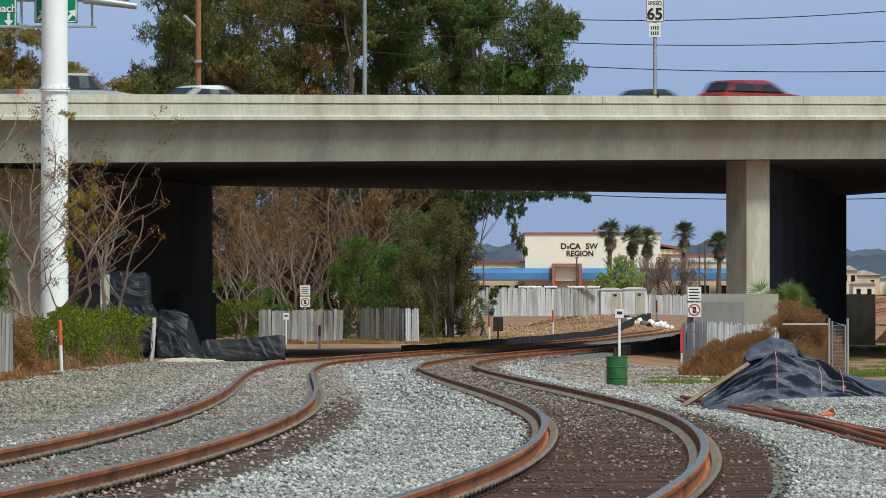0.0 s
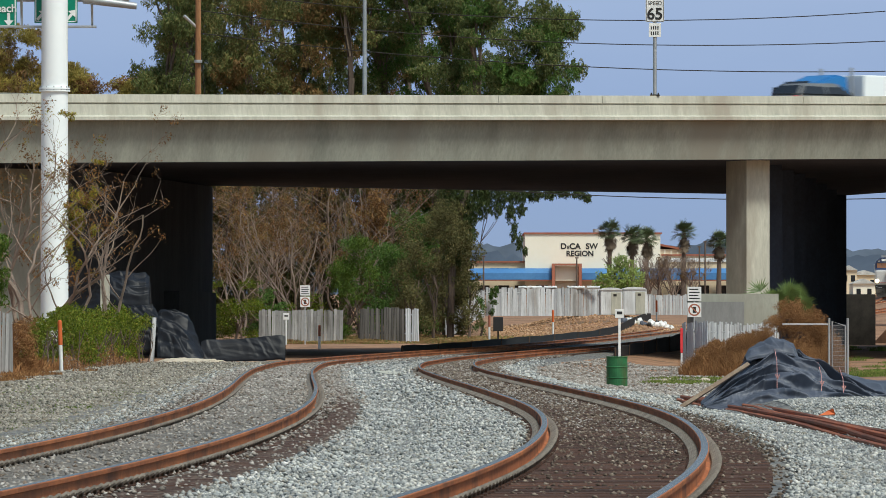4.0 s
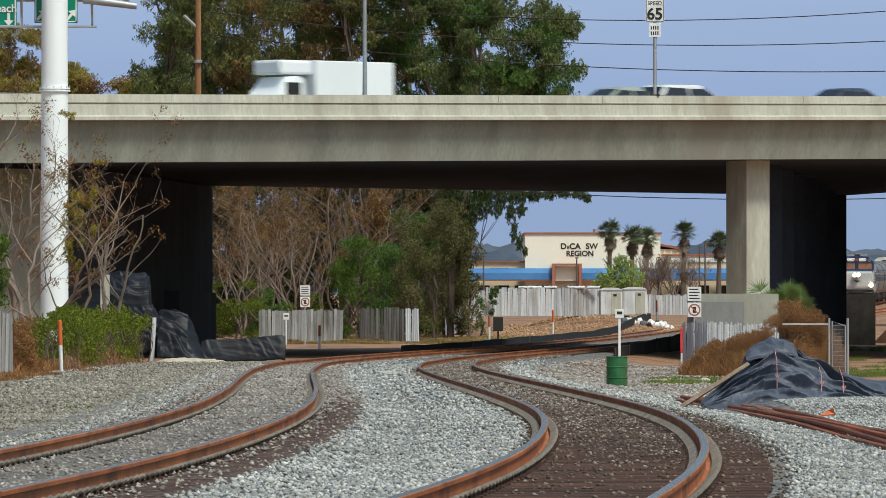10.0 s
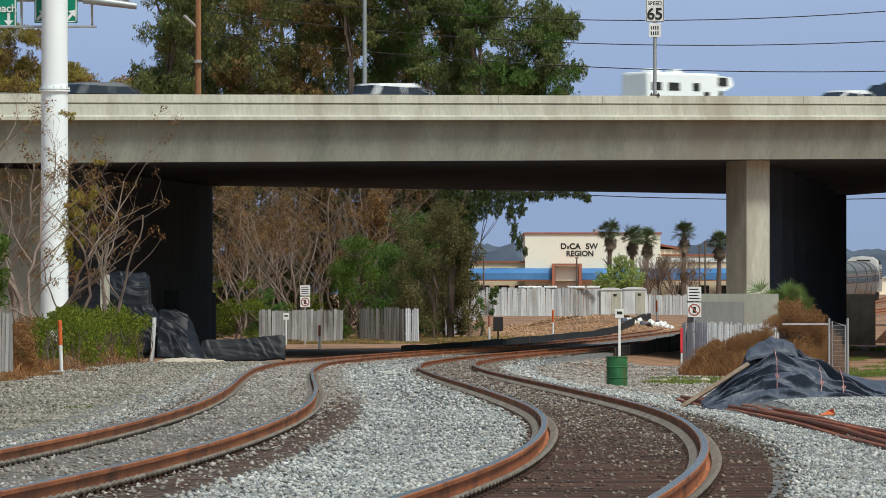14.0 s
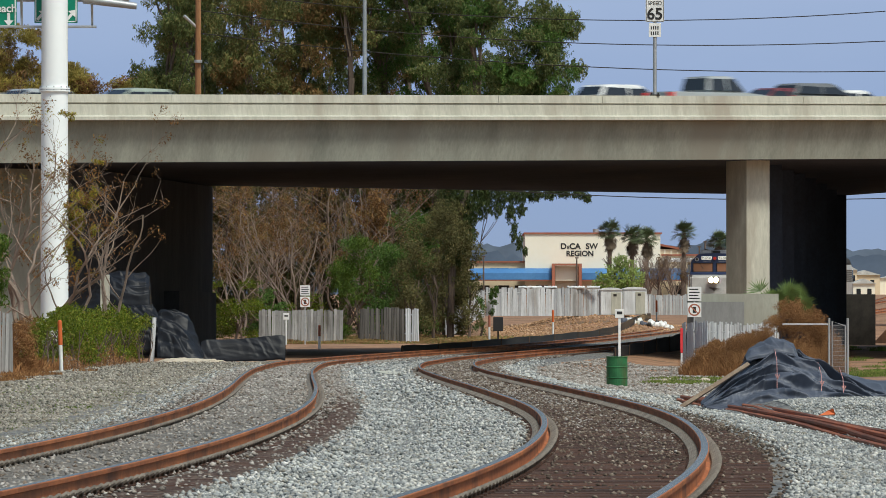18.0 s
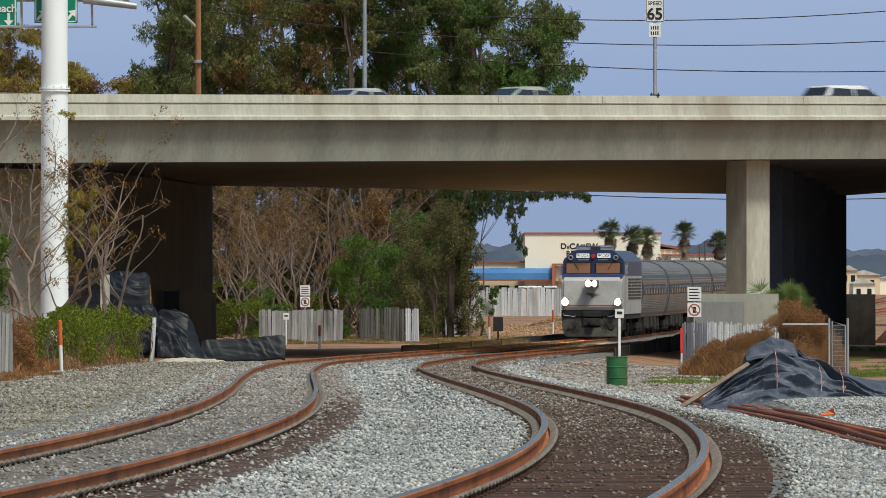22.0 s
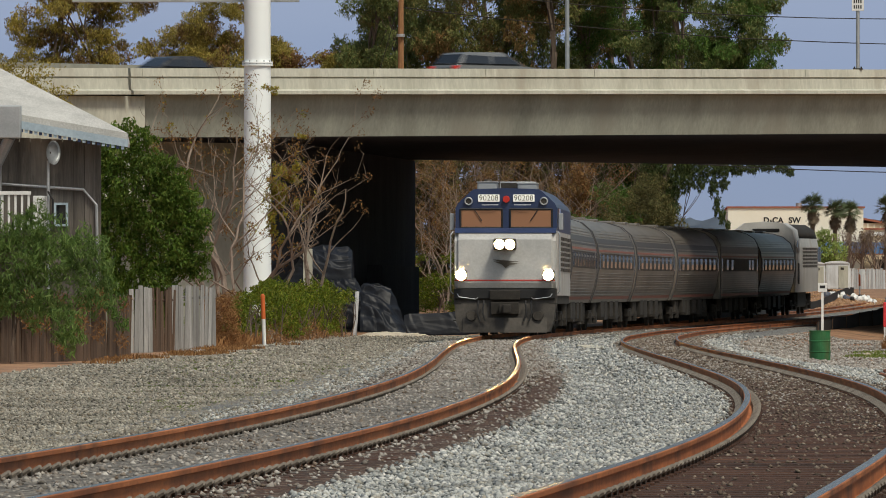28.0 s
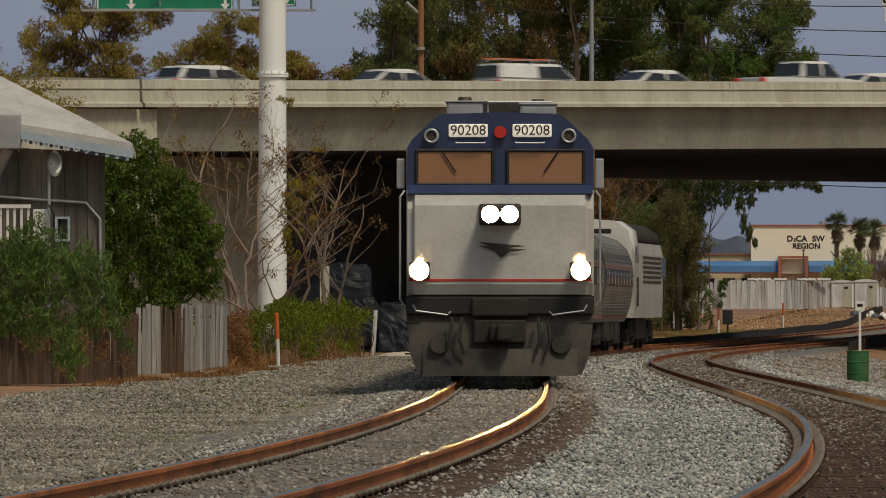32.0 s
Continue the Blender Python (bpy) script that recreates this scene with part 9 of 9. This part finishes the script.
def build_house():
    h = thing("house", "weathered board house with a pale shingle roof", "house", place(-16.05, 178))
    z0 = h.location.z
    def P(x, y, z):
        return (x + 15.6, y - 178, z - z0)
    bm = bmesh.new()
    loft(bm, [[P(-22, 174.2, z), P(-12.0, 174.2, z), P(-12.9, 186, z), P(-22, 186, z)] for z in (-0.5, 4.95)])
    part("wall", solid(bm), "wall_board", h)
    bm = bmesh.new()
    box(bm, (-0.12, -0.03, 0), (0.12, 0.0, 1.0))
    x = -18.5
    proto = part("board", bm, "wall_board", h)
    k = 0
    while x < -12.05:
        m = Matrix.Translation(P(x, 174.2 - 0.002, -0.2)) @ Matrix.Diagonal((1, 1, 5.2 + (-13 - x) * 0.05, 1))
        if k == 0:
            proto.matrix_basis = m
        else:
            share("board", proto, h, m)
        x += 0.25
        k += 1
    bm = bmesh.new()
    a, b = P(-11.35, 173.4, 4.97), P(-20.5, 173.4, 6.55)
    c, d = P(-20.5, 184.0, 9.5), P(-12.15, 186.0, 5.05)
    loft(bm, [[a, b, c, d], [(p[0], p[1], p[2] + 0.16) for p in (a, b, c, d)]])
    part("roof", solid(bm), "shingle", h, "pale grey shingle roof")
    bm = bmesh.new()
    a, b = P(-11.32, 173.36, 4.80), P(-20.5, 173.36, 6.38)
    loft(bm, [[a, b, (b[0], b[1], b[2] + 0.18), (a[0], a[1], a[2] + 0.18)], [(p[0], p[1] - 0.04, p[2]) for p in (a, b, (b[0], b[1], b[2] + 0.18), (a[0], a[1], a[2] + 0.18))]])
    part("fascia", solid(bm), "fascia_grey", h)
    for k in range(40):
        bm = bmesh.new()
        x = -11.45 - 0.11 * k
        box(bm, (-0.035, -0.03, -0.09), (0.035, 0.0, 0.0), Matrix.Translation(P(x, 173.37, 4.82 + (-11.32 - x) * 0.172)))
        part("shingle_end", bm, "loco_blue" if k % 2 else "fascia_grey", h)
    # downpipe hood, conduit, window, railing
    bm = bmesh.new()
    box(bm, P(-14.3, 173.0, 5.0), P(-13.75, 173.34, 5.75), None, 0, 0.03)
    tube(bm, [P(-14.0, 173.2, 5.05), P(-14.35, 173.6, 4.4), P(-14.4, 173.6, 2.2)], 0.13, 8)
    part("downpipe", bm, "galvanised", h)
    bm = bmesh.new()
    tube(bm, [P(-14.3, 174.1, 3.98), P(-12.4, 174.1, 3.85), P(-12.1, 174.1, 3.5), P(-12.06, 174.1, 1.2)], 0.035, 8)
    part("conduit", bm, "galvanised", h)
    w = part("window", (lambda q: (box(q, P(-13.02, 174.1, 3.06), P(-12.80, 174.17, 3.50)), q)[1])(bmesh.new()), "glass", h)
    bm = bmesh.new()
    for lo, hi in ((P(-13.07, 174.05, 3.01), P(-12.75, 174.15, 3.06)), (P(-13.07, 174.05, 3.50), P(-12.75, 174.15, 3.55)), (P(-13.07, 174.05, 3.06), P(-13.02, 174.15, 3.50)), (P(-12.80, 174.05, 3.06), P(-12.75, 174.15, 3.50))):
        box(bm, lo, hi)
    part("window_frame", bm, "fascia_grey", w)
    d = thing("dish_aerial", "round grey dish on a pole at the house wall", "dish", (-13.6, 173.4, land_z(-13.6, 173.4)))
    z1 = d.location.z
    bm = bmesh.new()
    cyl(bm, (0, 0, 0), (0, 0, 4.5 - z1), 0.035, 0.035, 8)
    part("mast", bm, "galvanised", d)
    bm = bmesh.new()
    n = 20
    rings = []
    for r, y in ((0.02, -0.02), (0.12, -0.035), (0.2, -0.07), (0.24, -0.12)):
        rings.append([bm.verts.new((0.02 + r * math.cos(2 * math.pi * i / n), y, 4.68 - z1 + r * math.sin(2 * math.pi * i / n) * 1.15)) for i in range(n)])
    for ra, rb in zip(rings, rings[1:]):
        for i in range(n):
            bm.faces.new((ra[i], ra[(i + 1) % n], rb[(i + 1) % n], rb[i])).smooth = True
    bmesh.ops.solidify(bm, geom=bm.faces[:], thickness=0.02)
    part("dish", bm, "galvanised", d).matrix_basis = pose(0.02, 0, 0, 0, 0, 52)
    bm = bmesh.new()
    tube(bm, [(0.0, -0.1, 3.8 - z1), (0.12, -0.1, 3.6 - z1), (0.1, -0.1, 3.1 - z1), (-0.05, -0.1, 3.2 - z1)], 0.025, 6)
    part("cable", bm, "black", d)
    c = thing("utility_cabinet", "white metal cabinet on the house wall", "cabinet", (-13.83, 173.7, 2.85))
    bm = bmesh.new()
    box(bm, (-0.13, -0.2, 0), (0.18, 0.45, 0.85), None, 0, 0.02)
    part("case", bm, "sign_white", c)
    r = thing("balcony_railing", "white balcony railing on the house", "railing", (-14.98, 173.2, 2.9))
    bm = bmesh.new()
    box(bm, (-3.0, -0.05, 0.82), (1.0, 0.05, 0.9))
    part("top_rail", bm, "sign_white", r)
    bm = bmesh.new()
    box(bm, (-3.0, -0.3, -0.1), (1.0, 0.9, 0.0))
    part("floor_board", bm, "wall_board", r)
    bm = bmesh.new()
    box(bm, (-0.025, -0.02, 0), (0.025, 0.02, 0.82))
    bal = part("baluster", bm, "sign_white", r)
    bal.location = (0.95, 0, 0)
    for k in range(1, 26):
        share("baluster", bal, r, pose(0.95 - 0.15 * k, 0, 0))
    for x in (-2.8, 0.85):
        bm = bmesh.new()
        box(bm, (x - 0.06, -0.1, -3.1), (x + 0.06, 0.02, -0.1))
        part("support_post", bm, "wall_board", r)
    for i, (x, y, z) in enumerate(((-13.2, 175.5, 5.45), (-14.85, 176, 5.95))):
        p = thing("perched_pigeon", "grey pigeon perched on the roof", "bird", (x, y, z), group="pigeons")
        bm = bmesh.new()
        bmesh.ops.create_uvsphere(bm, u_segments=12, v_segments=8, radius=0.11)
        for v in bm.verts:
            v.co.x *= 1.5
        part("body", bm, "bird_grey", p)
        bm = bmesh.new()
        bmesh.ops.create_uvsphere(bm, u_segments=10, v_segments=6, radius=0.055)
        bmesh.ops.translate(bm, vec=(-0.13, 0, 0.12), verts=bm.verts)
        part("head", bm, "bird_grey", p)
        bm = bmesh.new()
        cyl(bm, (0.12, 0, -0.02), (0.3, 0, -0.08), 0.05, 0.02, 6)
        part("tail", bm, "bird_grey", p)


M["fascia_grey"] = surface("fascia_grey", (0.30, 0.39, 0.47), (0.42, 0.52, 0.60), 1.0, 0.7, 0, 14.0, 0.3)
M["bird_grey"] = plain("bird_grey", (0.09, 0.085, 0.085), 0.8)


# ---------------------------------------------------------------- build everything
build_backdrop()
build_bridge()
build_train()
build_traffic()
rv = camper()
build_signs()
build_trees()
build_brush()
build_yard()
build_far()
build_house()
build_fences()
build_ground()
build_stones()
build_tracks()


def key_camper():
    rows = []
    for t in (0.0, 0.1, 4.0, 8.0, 12.0, 14.0, 16.0, 17.0, 19.0, 31.9, 32.0):
        u = 146.4 + 22.95 * (t - 14.0) if t < 19 else 146.4 + 22.95 * 5 + 4.0 * (t - 19)
        x, y = road(max(-40, u), 128)
        rows.append((t, pose(x, y, 14.35, 0, 0, math.degrees(math.atan2(-BD.x, BD.y)))))
    walk(rv, rows)


def motions():
    """All that moves: the train, the cars on the bridge, the motorhome on the ramp."""
    key_train()
    key_traffic()
    key_camper()


motions()
